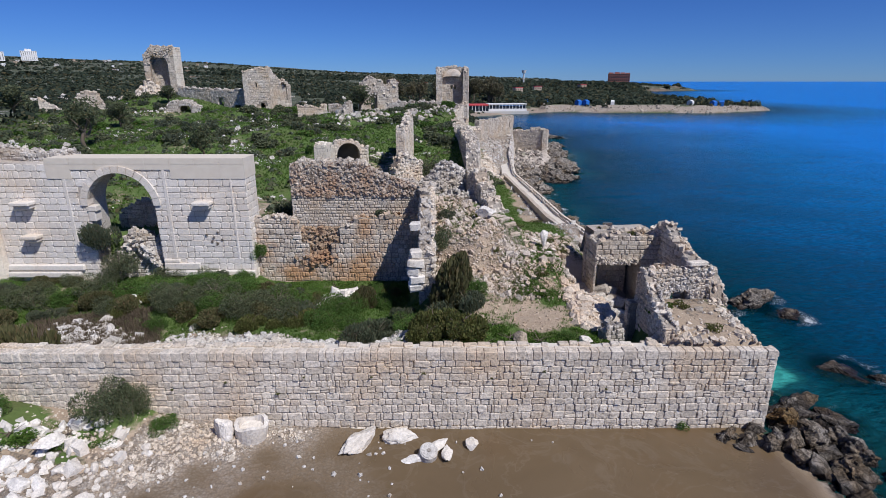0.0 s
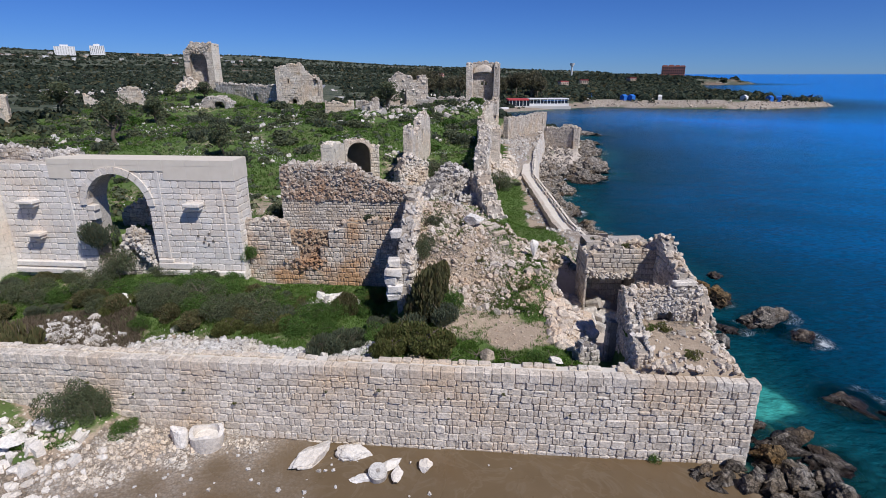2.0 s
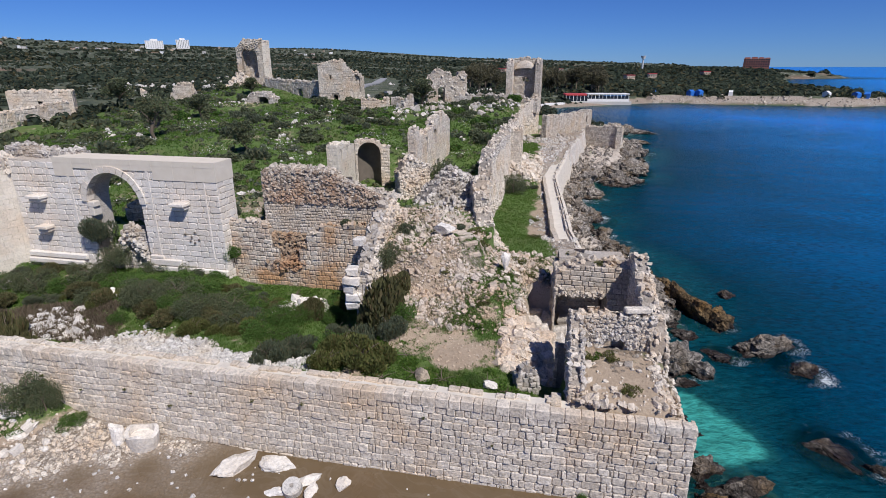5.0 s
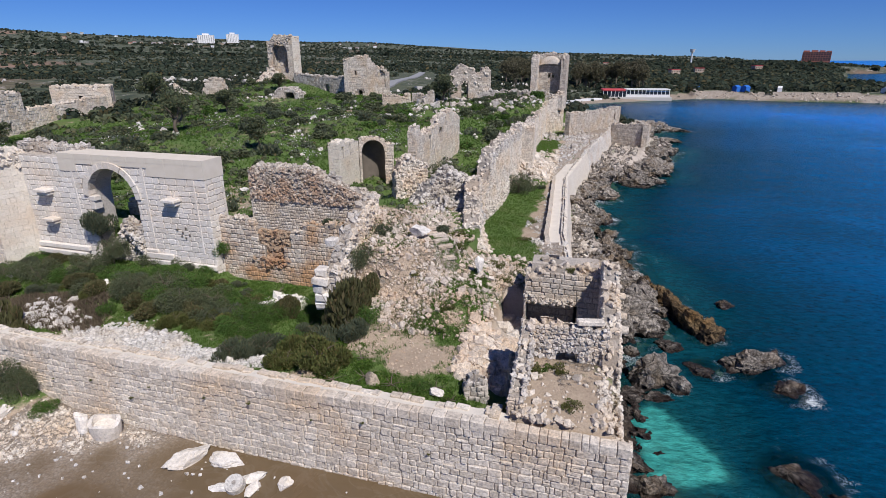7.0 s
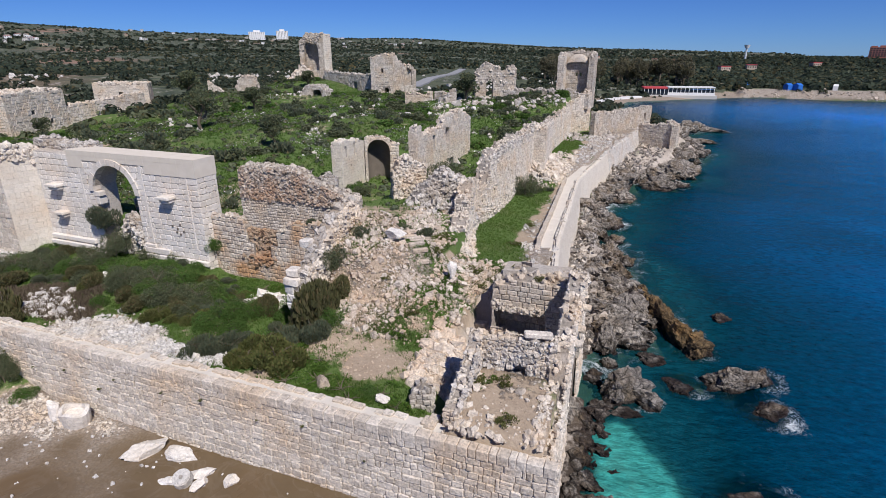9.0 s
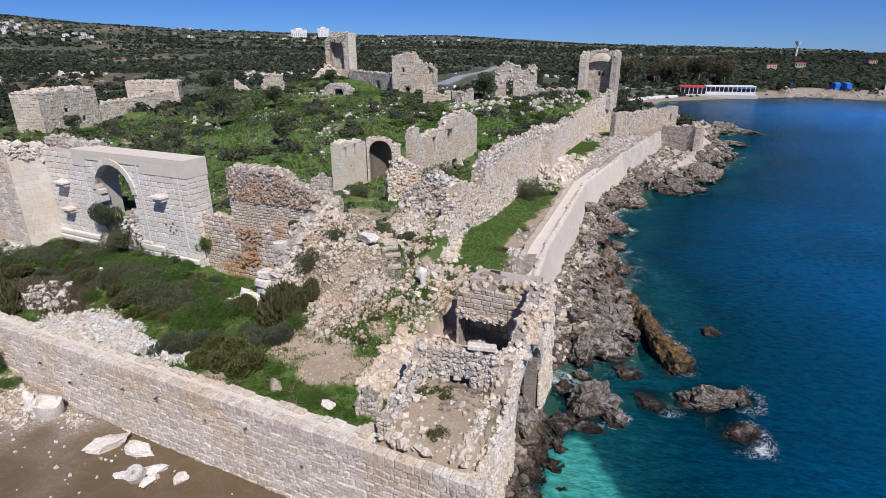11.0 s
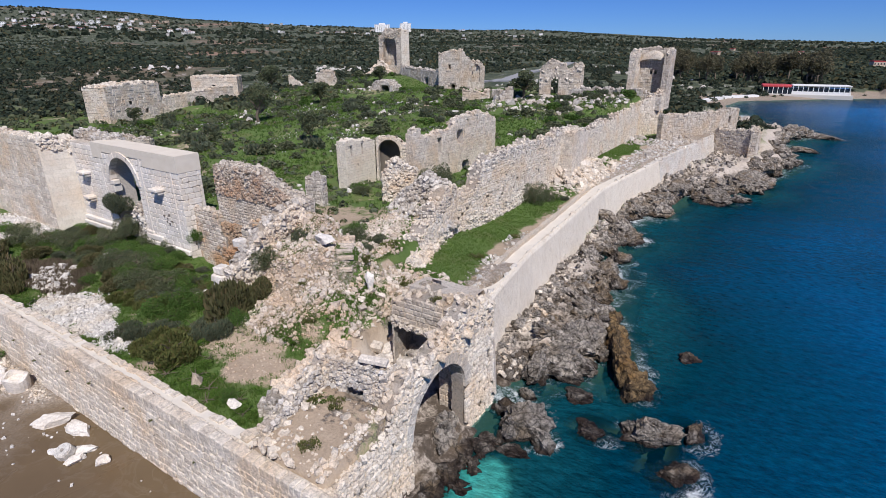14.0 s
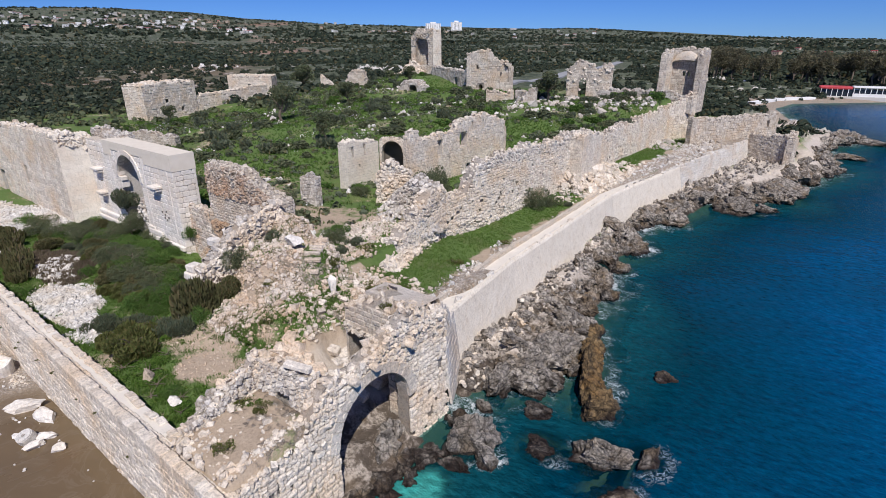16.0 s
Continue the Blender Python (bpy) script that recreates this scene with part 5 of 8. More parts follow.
# ---- the Roman gate and its neighbours ----
GATE = ((-35.2, 40.7), (-15.25, 40.7))
ARCH = Hole(7.46, 12.6, 2.6, 9.38, True)
gate = wall("gate_wall", "tall wall of dressed pale blocks with a round Roman arch", *GATE, 2.3, 2.0, [(0, 12.9), (4.5, 12.7), (4.75, 11.85), (6.1, 11.85), (6.2, 12.45), (14.3, 12.45), (14.35, 11.85), (21, 11.85)], 0.52, (0.55, 1.2), 0.022, (ARCH,), ASHLAR, 0.0, 40,
            rubble_top=0.0, chamfer=0.026, worn=True, core=LIME, singles=lambda s, z: z > 4.6, split=0.06, joint=0.02)
voussoirs(gate, *GATE, ARCH, 0.6, 0.13, 0.54, 15, ASHLAR, 40)
capb = Pile()
for k in range(8):
    xa = -30.5 + k * 1.91
    capb.add(box_v(xa + 0.008, xa + 1.902, 40.645, 43.04, 12.62, 13.07), BOX_F)
    if not -29.0 < xa + 0.95 < -21.6:
        capb.add(box_v(xa + 0.004, xa + 1.906, 40.655, 43.03, 11.5, 12.62), BOX_F)
    else:
        capb.add(box_v(xa + 0.004, xa + 1.906, 40.655, 43.03, 12.2, 12.62), BOX_F)
cap = new("cap", capb.mesh("cap", CAPPING))
cap.parent = gate
tagged(cap, "smooth tan cement capping")
for xa, xb in ((-21.65, -21.4), (-16.5, -16.35), (-29.4, -29.15)):
    pil = new("pilaster", bm_mesh("pilaster", bevelled(xa, xb, 40.66, 40.8, 5.0, 12.6, 0.015), ASHLAR))
    pil.parent = gate
for xa, xb, za, zb, pr in ((-35.1, -29.3, 3.5, 3.95, 0.45), (-35.1, -29.0, 4.05, 4.5, 0.28), (-22.5, -15.2, 3.6, 4.05, 0.3), (-22.5, -19.6, 4.1, 4.65, 0.22), (-22.5, -21.2, 4.65, 4.95, 0.16)):
    pl = new("plinth", bm_mesh("plinth", bevelled(xa, xb, 40.7 - pr, 40.75, za, zb, 0.06), ASHLAR))
    pl.parent = gate
for cx, cz, w in ((-18.66, 9.5, 1.35), (-32.6, 9.5, 1.5), (-32.5, 6.8, 1.25)):
    cb = part("corbel", bm_mesh("corbel", bevelled(cx - w / 2, cx + w / 2, 39.85, 40.78, cz, cz + 0.28, 0.05), ASHLAR), gate)
    part("corbel_foot", bm_mesh("corbel_foot", bevelled(cx - w / 2 + 0.12, cx + w / 2 - 0.12, 40.05, 40.78, cz - 0.3, cz, 0.08), ASHLAR), cb)
imp = part("impost", bm_mesh("impost", bevelled(-27.95, -27.2, 40.62, 41.3, 8.9, 9.35, 0.04), ASHLAR), gate)
part("jamb_block", bm_mesh("jamb_block", bevelled(-27.9, -27.35, 40.66, 41.5, 8.1, 8.9, 0.05), ASHLAR), gate)
# Small dark blocks on the face; their colour stands for shaded holes.
for hx, hz in ((-18.9, 6.9), (-18.35, 6.7), (-18.0, 7.1), (-17.7, 6.5), (-18.5, 6.35), (-18.1, 6.2)):
    part("putlog_hole", bm_mesh("putlog_hole", bevelled(hx, hx + 0.16, 40.62, 40.72, hz, hz + 0.18, 0.02), SHADEDARK), gate)
wall("gate_flank", "broken rubble wall top beside the gate", (-36.6, 41.9), (-29.6, 42.0), 1.8, 11.5, [(0, 13.9), (3, 13.5), (6.8, 13.3)], 0.3, (0.25, 0.6), 0.08, (), GREY, 0.3, 41)
west_side = wall("tower_west_side", "sunlit dressed face of the west tower with a broken top", (-36.2, 38.0), (-35.1, 41.2), 1.5, 2.2, [(0, 13.2), (1.5, 13.5), (3.4, 12.9)], 0.5, (0.6, 1.1), 0.008, (), CREAM, 0.35, 42, chamfer=0.008, core=LIME, joint=0.005)
wall("tower_west_front", "long high pale block wall of the west range", (-67.0, 36.8), (-36.2, 38.0), 1.5, 2.0, [(0, 12.0), (12, 13.0), (20, 13.6), (30.7, 13.4)], 0.5, (0.55, 1.15), 0.035, (Hole(8.0, 9.6, 3.0, 6.0, True), Hole(18.2, 19.2, 6, 8.6)), PALE, 0.4, 43, core=LIME, chamfer=0.03)
rubble_face(west_side, (-36.2, 38.0), (-35.1, 41.2), [(0, 12.1), (3.4, 11.6)], [(0, 13.2), (1.5, 13.4), (3.4, 12.8)], 70, lambda q: q.choice([0.2, 0.35, 0.5]), PALE, 142, -0.02)
wall("wall_far_west", "low rubble wall on the hillside behind the west range", (-68.0, 55.0), (-58.0, 61.5), 1.5, 4.5, [(0, 8.4), (6, 8.9), (12, 8.0)], 0.35, (0.3, 0.7), 0.06, (), GREY, 0.35, 44)

# ---- back walls of the court ----
wall("wall_court_upper", "tall ruined wall with a rubble top over small coursed stone", (-12.3, 42.3), (-1.4, 42.4), 1.6, 6.5, [(0, 12.2), (0.6, 12.6), (3, 12.75), (5.5, 12.7), (6.5, 12.0), (8.5, 11.2), (11, 10.6)], 0.26, (0.25, 0.55), 0.022, (), TAN, 0.22, 50, rubble_top=1.4)
up = np.random.default_rng(51)
rub = Pile()
scatter_stones(rub, [(xx, 42.44 - up.uniform(0, 0.12), zz) for xx, zz in ((up.uniform(-12.2, -1.6), up.uniform(9.75, 12.5)) for _ in range(2600)) if zz < np.interp(xx, [-12.3, -9, -6.8, -5.5, -3, -1.4], [12.4, 12.6, 12.5, 11.9, 11.0, 10.4])],
               lambda q: q.choice([0.12, 0.2, 0.32], p=[0.45, 0.38, 0.17]), up, 0.3)
tagged(new("rubble_facing", rub.mesh("rubble_facing", RUBBLEMIX)), "broken rubble core laid bare along the wall head", "rubble", "", "stuff")
wall("wall_court_lower", "lower court wall of brown-stained blocks with a fallen breach", (-15.7, 41.65), (-1.9, 41.5), 0.75, 1.8, [(0, 8.3), (3.6, 8.2), (4.2, 7.6), (5.2, 6.9), (6.4, 6.6), (7.2, 7.6), (8.2, 7.8), (9, 8.3), (13.6, 8.6)], 0.42, (0.3, 0.75), 0.045, (Hole(4.7, 6.5, 4.5, 6.0), Hole(4.1, 7.3, 6.0, 9.5)), RUSTY, 0.2, 52, chamfer=0.06, singles=lambda s, z: True)
breach = Pile()
scatter_stones(breach, [(up.uniform(-11.8, -8.2), 42.25 - up.uniform(0, 0.35), up.uniform(4.3, 7.2)) for _ in range(760)] + [(up.normal(-10.4, 0.7), 41.75 - up.uniform(0, 0.2), up.uniform(4.1, 4.9)) for _ in range(120)], lambda q: q.uniform(0.14, 0.38), up, 0.3)
tagged(new("breach_rubble", breach.mesh("breach_rubble", RUST)), "rust-red broken stone in the breach of the wall", "rubble", "", "stuff")
QUOINS = [(-1.95, 34.95, 4.9, 0.95), (-1.8, 34.85, 5.5, 1.1), (-2.0, 34.9, 6.1, 0.9), (-1.85, 34.8, 6.7, 1.15), (-1.9, 35.0, 7.3, 0.8), (-2.0, 36.9, 8.75, 0.75)]
ceast = wall("wall_court_east", "shaded cross wall of large blocks stepping down", (-1.9, 42.2), (-1.7, 34.8), 0.95, 1.8, [(0, 11.0), (2.2, 10.6), (3.4, 10.0), (4.6, 9.3), (5.7, 8.4), (6.4, 7.9), (7.0, 7.6), (7.4, 7.4)], 0.45, (0.5, 1.0), 0.03, (), GREY, 0.2, 53)

rubble_face(ceast, (-0.75, 34.8), (-0.95, 42.2), [(0, 2.6), (2, 4.6), (4, 8.0), (7.4, 9.4)], [(0, 7.2), (1.2, 7.9), (2.6, 9.0), (4, 9.9), (7.4, 11.0)], 750, lambda q: q.choice([0.16, 0.28, 0.45], p=[0.4, 0.4, 0.2]), PALE, 511, 0.05)

rq = np.random.default_rng(88)
for k, (qx, qy, qz, w) in enumerate(QUOINS):
    block = bevelled(-w / 2, w / 2, -0.42, 0.42, -0.3, 0.3, 0.1)
    for v in block.verts:
        v.co += Vector(rq.normal(0, 0.035, 3))
    q = part("quoin", bm_mesh("quoin", block, CHALK), ceast, "white worn quoin block")
    q.matrix_world = pose(qx, qy, qz, rq.uniform(-3, 3), rq.uniform(-3, 3), rq.uniform(-12, 12))

# ---- long inner wall above the green strip ----
IW = [((6.3, 46.9), (5.2, 52.0), [(0, 6.3), (1.5, 7.0), (5.2, 8.0)]), ((5.2, 52.0), (3.9, 57.6), [(0, 8.6), (3.0, 9.5), (5.8, 9.6)]), ((3.9, 57.6), (4.4, 67.5), [(0, 9.3), (2, 8.4), (3.6, 8.5), (5.2, 11.3), (10, 11.9)]), ((4.4, 67.5), (4.2, 82.0), [(0, 11.9), (7, 11.7), (14.5, 11.1)]),
      ((4.2, 82.0), (3.4, 105.0), [(0, 11.8), (9, 11.1), (9.3, 10.9), (11, 9.8), (23, 10.4)]), ((3.4, 105.0), (3.0, 131.0), [(0, 10.4), (14, 10.9), (26, 11.4)])]
for i, (a, b, prof) in enumerate(IW):
    inner_wall = wall("wall_inner_%d" % (i + 1), "long ruined inner wall of small pale stones", a, b, 1.5, 2.5, prof, 0.31, (0.2, 0.6), 0.065, tuple(Hole(k, k + 0.35, 5.6 + (k * 7 % 3) * 0.7, 5.95 + (k * 7 % 3) * 0.7) for k in np.arange(1.5, math.hypot(b[0] - a[0], b[1] - a[1]) - 1, 3.7)), PALE, 0.75, 60 + i, ends=(True, True), batter=0.35, chamfer=0.05)
    if i < 5:
        ln = math.hypot(b[0] - a[0], b[1] - a[1])
        rubble_face(inner_wall, a, b, [(0, 3.9), (ln, 3.9)], [(0, 5.0), (ln * 0.3, 6.4), (ln * 0.6, 5.2), (ln, 6.0)], int(42 * ln), lambda q: q.choice([0.12, 0.2, 0.34], p=[0.45, 0.38, 0.17]), PALE, 520 + i, 0.3)
        rubble_face(inner_wall, a, b, [(q, z - 1.3) for q, z in prof], [(q, z - 0.3) for q, z in prof], int(34 * ln), lambda q: q.choice([0.12, 0.2, 0.3], p=[0.45, 0.4, 0.15]), GREY, 530 + i, 0.0, 0.5, "broken_head")
turret = wall("wall_turret", "square turret of pale blocks standing out from the inner wall", (6.0, 84.2), (5.6, 91.2), 1.9, 3.0, [(0, 11.5), (3, 11.7), (7, 11.0)], 0.42, (0.35, 0.8), 0.03, (), PALE, 0.4, 67, chamfer=0.03)
rv = np.random.default_rng(66)
vault = Pile()
scatter_stones(vault, [(xx, yy, 6.0 + 2.2 * max(0.0, 1 - math.hypot((xx - 1.5) / 4.2, (yy - 53.8) / 2.6)) * rv.uniform(0.3, 1)) for xx, yy in ((rv.uniform(-2.5, 5.2), rv.uniform(51.4, 56.2)) for _ in range(800))], lambda q: q.uniform(0.2, 0.6), rv, 0.2)
tagged(new("fallen_vault", vault.mesh("fallen_vault", GREY)), "heap of broken stone below the fallen vault", "rubble", "", "stuff")
spill = Pile()
scatter_stones(spill, [(xx, yy, height(xx, yy) + 2.6 * max(0.0, 1 - (xx - 4.3) / 3.4) * math.exp(-((yy - 88) / 7.5) ** 2) * rv.uniform(0.2, 1)) for xx, yy in ((4.3 + 4.6 * rv.random() ** 1.5, rv.normal(88.5, 4.6)) for _ in range(1500))], lambda q: q.choice([0.18, 0.32, 0.55, 0.9], p=[0.45, 0.36, 0.15, 0.04]), rv, 0.2)
tagged(new("turret_rubble", spill.mesh("turret_rubble", PALE)), "pale rubble fallen across the green strip from the turret", "rubble", "", "stuff")

foot = Pile()
fpts = []
for _ in range(1100):
    t_, d_ = rv.uniform(0, 1), abs(rv.normal(0, 0.5))
    xx, yy = 7.3 - 1.9 * t_ + d_ * 1.3 - 0.9, 45.9 + 6.4 * t_ - 0.6 * d_
    fpts.append((xx, yy, 5.0 + max(0.0, 2.3 - 2.0 * d_) * (0.45 + 0.55 * t_) * rv.uniform(0.4, 1)))
scatter_stones(foot, fpts, lambda q: q.choice([0.15, 0.28, 0.45], p=[0.45, 0.4, 0.15]), rv, 0.2)
tagged(new("wall_foot_rubble", foot.mesh("wall_foot_rubble", PALE)), "pale rubble spilling from the end of the inner wall", "rubble", "", "stuff")

# ---- the church ruin ----
wall("church_wall_west", "plastered pale church wall with two slit windows", (-13.1, 60.2), (-13.3, 65.8), 1.4, 4.4, [(0, 11.7), (0.4, 12.0), (3, 11.7), (5.6, 11.5)], 0.34, (0.3, 0.7), 0.014, (Hole(0.95, 1.3, 9.9, 11.0, True), Hole(3.0, 3.35, 10.0, 11.1, True), Hole(2.1, 2.3, 8.6, 8.9)), CREAM, 0.15, 70, chamfer=0.012, core=LIME)
AP = ((-13.35, 66.0), (-9.4, 67.6))
APSE = Hole(0.3, 3.15, 4.9, 9.9, True)
apse = wall("church_apse_wall", "ruined church wall with a round apse arch", *AP, 0.8, 4.6, [(0, 11.5), (1.0, 11.7), (1.75, 11.85), (2.8, 11.45), (3.4, 10.9), (4.3, 10.8)], 0.36, (0.3, 0.7), 0.03, (APSE,), PALE, 0.08, 71, core=LIME)
voussoirs(apse, *AP, APSE, 0.4, 0.05, 0.3, 15, PALE, 71)
v, f = [], []
for j in range(13):
    for i in range(17):
        a = math.pi * i / 16
        if j < 7:
            rr, zz = 1.5, 4.6 + (9.9 - 4.6) * j / 6
        else:
            b = (math.pi / 2) * (j - 6) / 6
            rr, zz = 1.5 * math.cos(b), 9.9 + 1.5 * math.sin(b)
        v.append((-rr * math.cos(a), 0.6 + rr * 0.95 * math.sin(a), zz))
for j in range(12):
    for i in range(16):
        q = j * 17 + i
        f.append((q, q + 1, q + 18, q + 17))
APSE_AT = pose(-11.75, 66.65, 0, 0, 0, 22)
# The apse's inner shade is painted in with a dark lining.
shell = part("apse_shell", mesh_of("apse_shell", v, np.array(f), SHADEDARK, True), apse, "apse plaster coloured dark for shade")
shell.matrix_world = APSE_AT
out_v = [(px * 1.35, (py - 0.6) * 1.35 + 0.6, (pz - 4.6) * 1.05 + 4.6) for px, py, pz in v]
shell = part("apse_back", mesh_of("apse_back", out_v, np.array(f)[:, ::-1], PALE, True), apse)
shell.matrix_world = APSE_AT
wall("church_wall_east", "tall ruined church wall with windows and a low vaulted hole", (-4.4, 61.8), (-4.4, 81.0), 1.0, 5.2, [(0, 13.2), (0.4, 14.0), (1.5, 13.8), (1.75, 12.8), (8.4, 12.9), (8.6, 13.8), (10, 14.0), (14.5, 14.4), (16.5, 14.0), (19.2, 13.1)], 0.36, (0.3, 0.75), 0.03,
     (Hole(5.1, 5.8, 10.3, 11.9, True), Hole(9.3, 10.8, 10.7, 11.9, True), Hole(10.6, 12.4, 5.5, 7.7, True), Hole(11.8, 12.15, 12.5, 13.6), Hole(14.2, 14.5, 12.6, 13.6), Hole(3.2, 3.45, 9.0, 9.3), Hole(7.2, 7.45, 9.6, 9.9)), PALE, 0.3, 72, chamfer=0.03, core=LIME)
wall("church_wall_end", "broken end of the church wall", (-4.4, 81.0), (-6.4, 85.0), 1.0, 6.0, [(0, 13.3), (2, 12.4), (4.4, 11.0)], 0.36, (0.3, 0.7), 0.05, (), PALE, 0.5, 73)
pier = wall("church_pier", "rough free-standing masonry pier in the church", (-5.0, 57.0), (-2.3, 59.5), 1.3, 4.6, [(0, 9.3), (0.7, 10.8), (1.6, 11.3), (2.6, 10.7), (3.7, 10.2)], 0.34, (0.25, 0.6), 0.06, (), PALE, 0.35, 74, chamfer=0.06)
rubble_face(pier, (-5.0, 57.0), (-2.3, 59.5), [(0, 5), (3.7, 5)], [(0, 9.4), (1.6, 11.2), (3.7, 10.2)], 260, lambda q: q.choice([0.16, 0.28, 0.45], p=[0.4, 0.4, 0.2]), PALE, 174, -0.05)
chunk = wall("vault_fragment", "leaning fragment of a fallen grey rubble vault", (-2.6, 54.4), (3.0, 57.8), 2.6, 4.6, [(0, 6.6), (2.2, 8.6), (4.4, 10.3), (5.6, 9.9), (6.6, 9.0)], 0.32, (0.25, 0.6), 0.07, (), GREY, 0.35, 75, chamfer=0.07, batter=0.5)
rubble_face(chunk, (-2.6, 54.4), (3.0, 57.8), [(0, 5), (6.6, 5)], [(0, 6.6), (2.2, 8.5), (4.4, 10.1), (6.6, 9.0)], 420, lambda q: q.choice([0.2, 0.35, 0.55], p=[0.4, 0.4, 0.2]), GREY, 175, 0.15)
wall("wall_stub", "lone stub of pale wall in the scrub", (-10.9, 51.6), (-9.0, 52.1), 1.1, 6.0, [(0, 9.4), (1, 10.1), (2, 9.8)], 0.34, (0.3, 0.6), 0.05, (), GREY, 0.25, 76)

# ---- towers on the hill ----
def far_wall(name, label, a, b, t, z0, prof, holes=(), seed=1, mat=None, ragged=0.45, **kw):
    return wall(name, label, a, b, t, z0, prof, 0.55, (0.5, 1.1), 0.05, holes, mat or PALE, ragged, seed, **kw)


far_wall("keep_front", "square ruined tower of pale stone with a small window", (-47.1, 131.0), (-40.9, 131.2), 1.3, 11.0, [(0, 20.6), (3, 21.2), (6.2, 21.4)], (Hole(2.9, 3.5, 17.0, 17.9), Hole(3.6, 4.8, 11.5, 12.9, True)), 80)
far_wall("keep_east", "broken east side of the square tower", (-40.9, 131.2), (-37.9, 138.2), 1.3, 11.0, [(0, 21.6), (1.2, 20.9), (2.4, 19.9), (3.6, 18.9), (5.0, 18.4), (7.5, 17.6)], (Hole(3.6, 6.2, 13.6, 16.8, True),), 81, TAN)
far_wall("keep_back", "back wall of the square tower", (-38.5, 138.2), (-46.5, 138.2), 1.2, 11.0, [(0, 18.5), (8, 20.0)], (), 82)
far_wall("keep_west", "west side of the square tower", (-47.1, 138.2), (-47.1, 131.0), 1.2, 11.0, [(0, 20.0), (7, 20.6)], (), 83)
far_wall("keep_curtain", "curtain wall with an arched gate joining two towers", (-68.6, 143.4), (-47.3, 134.0), 1.2, 11.0, [(0, 17.0), (12, 16.6), (23, 16.4)], (Hole(13.5, 15.2, 12, 13.6, True),), 84, GREY)
nw_front = far_wall("tower_northwest", "tall broken tower with a gaping vaulted niche", (-76.3, 143.4), (-69.0, 144.6), 1.4, 13.0, [(0, 23.6), (0.8, 25.8), (1.4, 26.2), (2.6, 27.0), (7.4, 27.2)], (Hole(1.4, 5.7, 16.8, 22.6, True), Hole(0.0, 2.4, 16.8, 19.4)), 85, TAN, 0.7)
rubble_face(nw_front, (-76.3, 143.4), (-69.0, 144.6), [(0, 19.4), (1.3, 22.6), (1.5, 24.4), (5.6, 24.6), (7.4, 26.6)], [(0, 23.4), (1.0, 25.6), (3, 26.6), (7.4, 26.8)], 150, lambda q: q.uniform(0.25, 0.6), TAN, 185)
far_wall("tower_northwest_side", "sunlit side of the tall tower", (-69.0, 144.6), (-68.4, 147.6), 1.2, 12.0, [(0, 27.2), (3, 26.4)], (), 86, CREAM)
far_wall("tower_northwest_back", "back wall behind the tower niche", (-76.5, 146.4), (-69.0, 147.6), 1.2, 12.0, [(0, 25.0), (7.6, 25.6)], (Hole(4.6, 5.2, 20.6, 21.6),), 87, TAN)
far_wall("tower_northwest_west", "crumbling west side of the tall tower", (-76.6, 147.0), (-76.3, 143.4), 1.2, 12.0, [(0, 22), (3, 25), (6.6, 26)], (), 88, TAN)
ruin = far_wall("ruin_north", "broad fragment of a ruined hall with a broken middle", (-19.6, 130.5), (-10.8, 134.2), 2.2, 12.0, [(0, 16.6), (0.9, 18.6), (2.4, 19.3), (4.2, 18.9), (5.6, 19.1), (6.0, 17.4), (7.2, 17.2), (7.5, 18.7), (9.5, 18.5)], (Hole(2.6, 4.2, 12.0, 15.0, True),), 89, TAN, 0.7)
rubble_face(ruin, (-19.6, 130.5), (-10.8, 134.2), [(0, 13), (9.5, 13)], [(0, 16.5), (2.4, 19.0), (6, 17.3), (9.5, 18.4)], 55, lambda q: q.uniform(0.25, 0.65), PALE, 189)
far_wall("tower_north_back", "tan inner wall of the open-fronted tower", (-1.0, 139.4), (6.2, 139.8), 1.2, 11.5, [(0, 21.6), (3.6, 22.0), (7.2, 21.6)], (Hole(2.9, 3.4, 16.4, 17.3), Hole(3.8, 4.3, 16.4, 17.3)), 90, TAN, 0.2)
far_wall("tower_north_west", "thick west side of the open-fronted tower", (-0.2, 135.6), (-0.2, 139.4), 1.5, 11.5, [(0, 20.0), (1.0, 21.2), (4, 21.6)], (), 91)
far_wall("tower_north_east", "ragged east pier of the open-fronted tower", (6.2, 137.2), (6.5, 140.6), 1.3, 9.5, [(0, 20.6), (1, 21.6), (3.4, 21.8)], (), 92, TAN)
far_wall("tower_north_apron", "rough retaining wall below the open-fronted tower", (-14.0, 133.0), (6.0, 134.0), 1.0, 9.5, [(0, 13.6), (12, 13.8), (15, 13.6), (20, 12.8)], (), 93, GREY)
v, f = [], []
for j in range(7):
    b = (math.pi / 2) * j / 6
    for i in range(15):
        a = math.pi * i / 14
        v.append((2.35 - 2.5 * math.cos(a), 139.35 - 0.9 * math.cos(b), 19.0 + 2.3 * math.sin(a) * (0.25 + 0.75 * math.sin(b))))
for j in range(6):
    for i in range(14):
        q = j * 15 + i
        f.append((q, q + 15, q + 16, q + 1))
tagged(new("tower_vault", mesh_of("tower_vault", v, np.array(f), TAN, True)), "broken half vault inside the open tower", "vault", "", "structure")
far_wall("tower_north_foot", "retaining wall below the open tower by the sea", (3.0, 130.8), (6.4, 136.0), 1.4, 3.5, [(0, 11.6), (3, 12.4), (6.4, 14.0)], (), 104)
niche = Pile()
rn = np.random.default_rng(105)
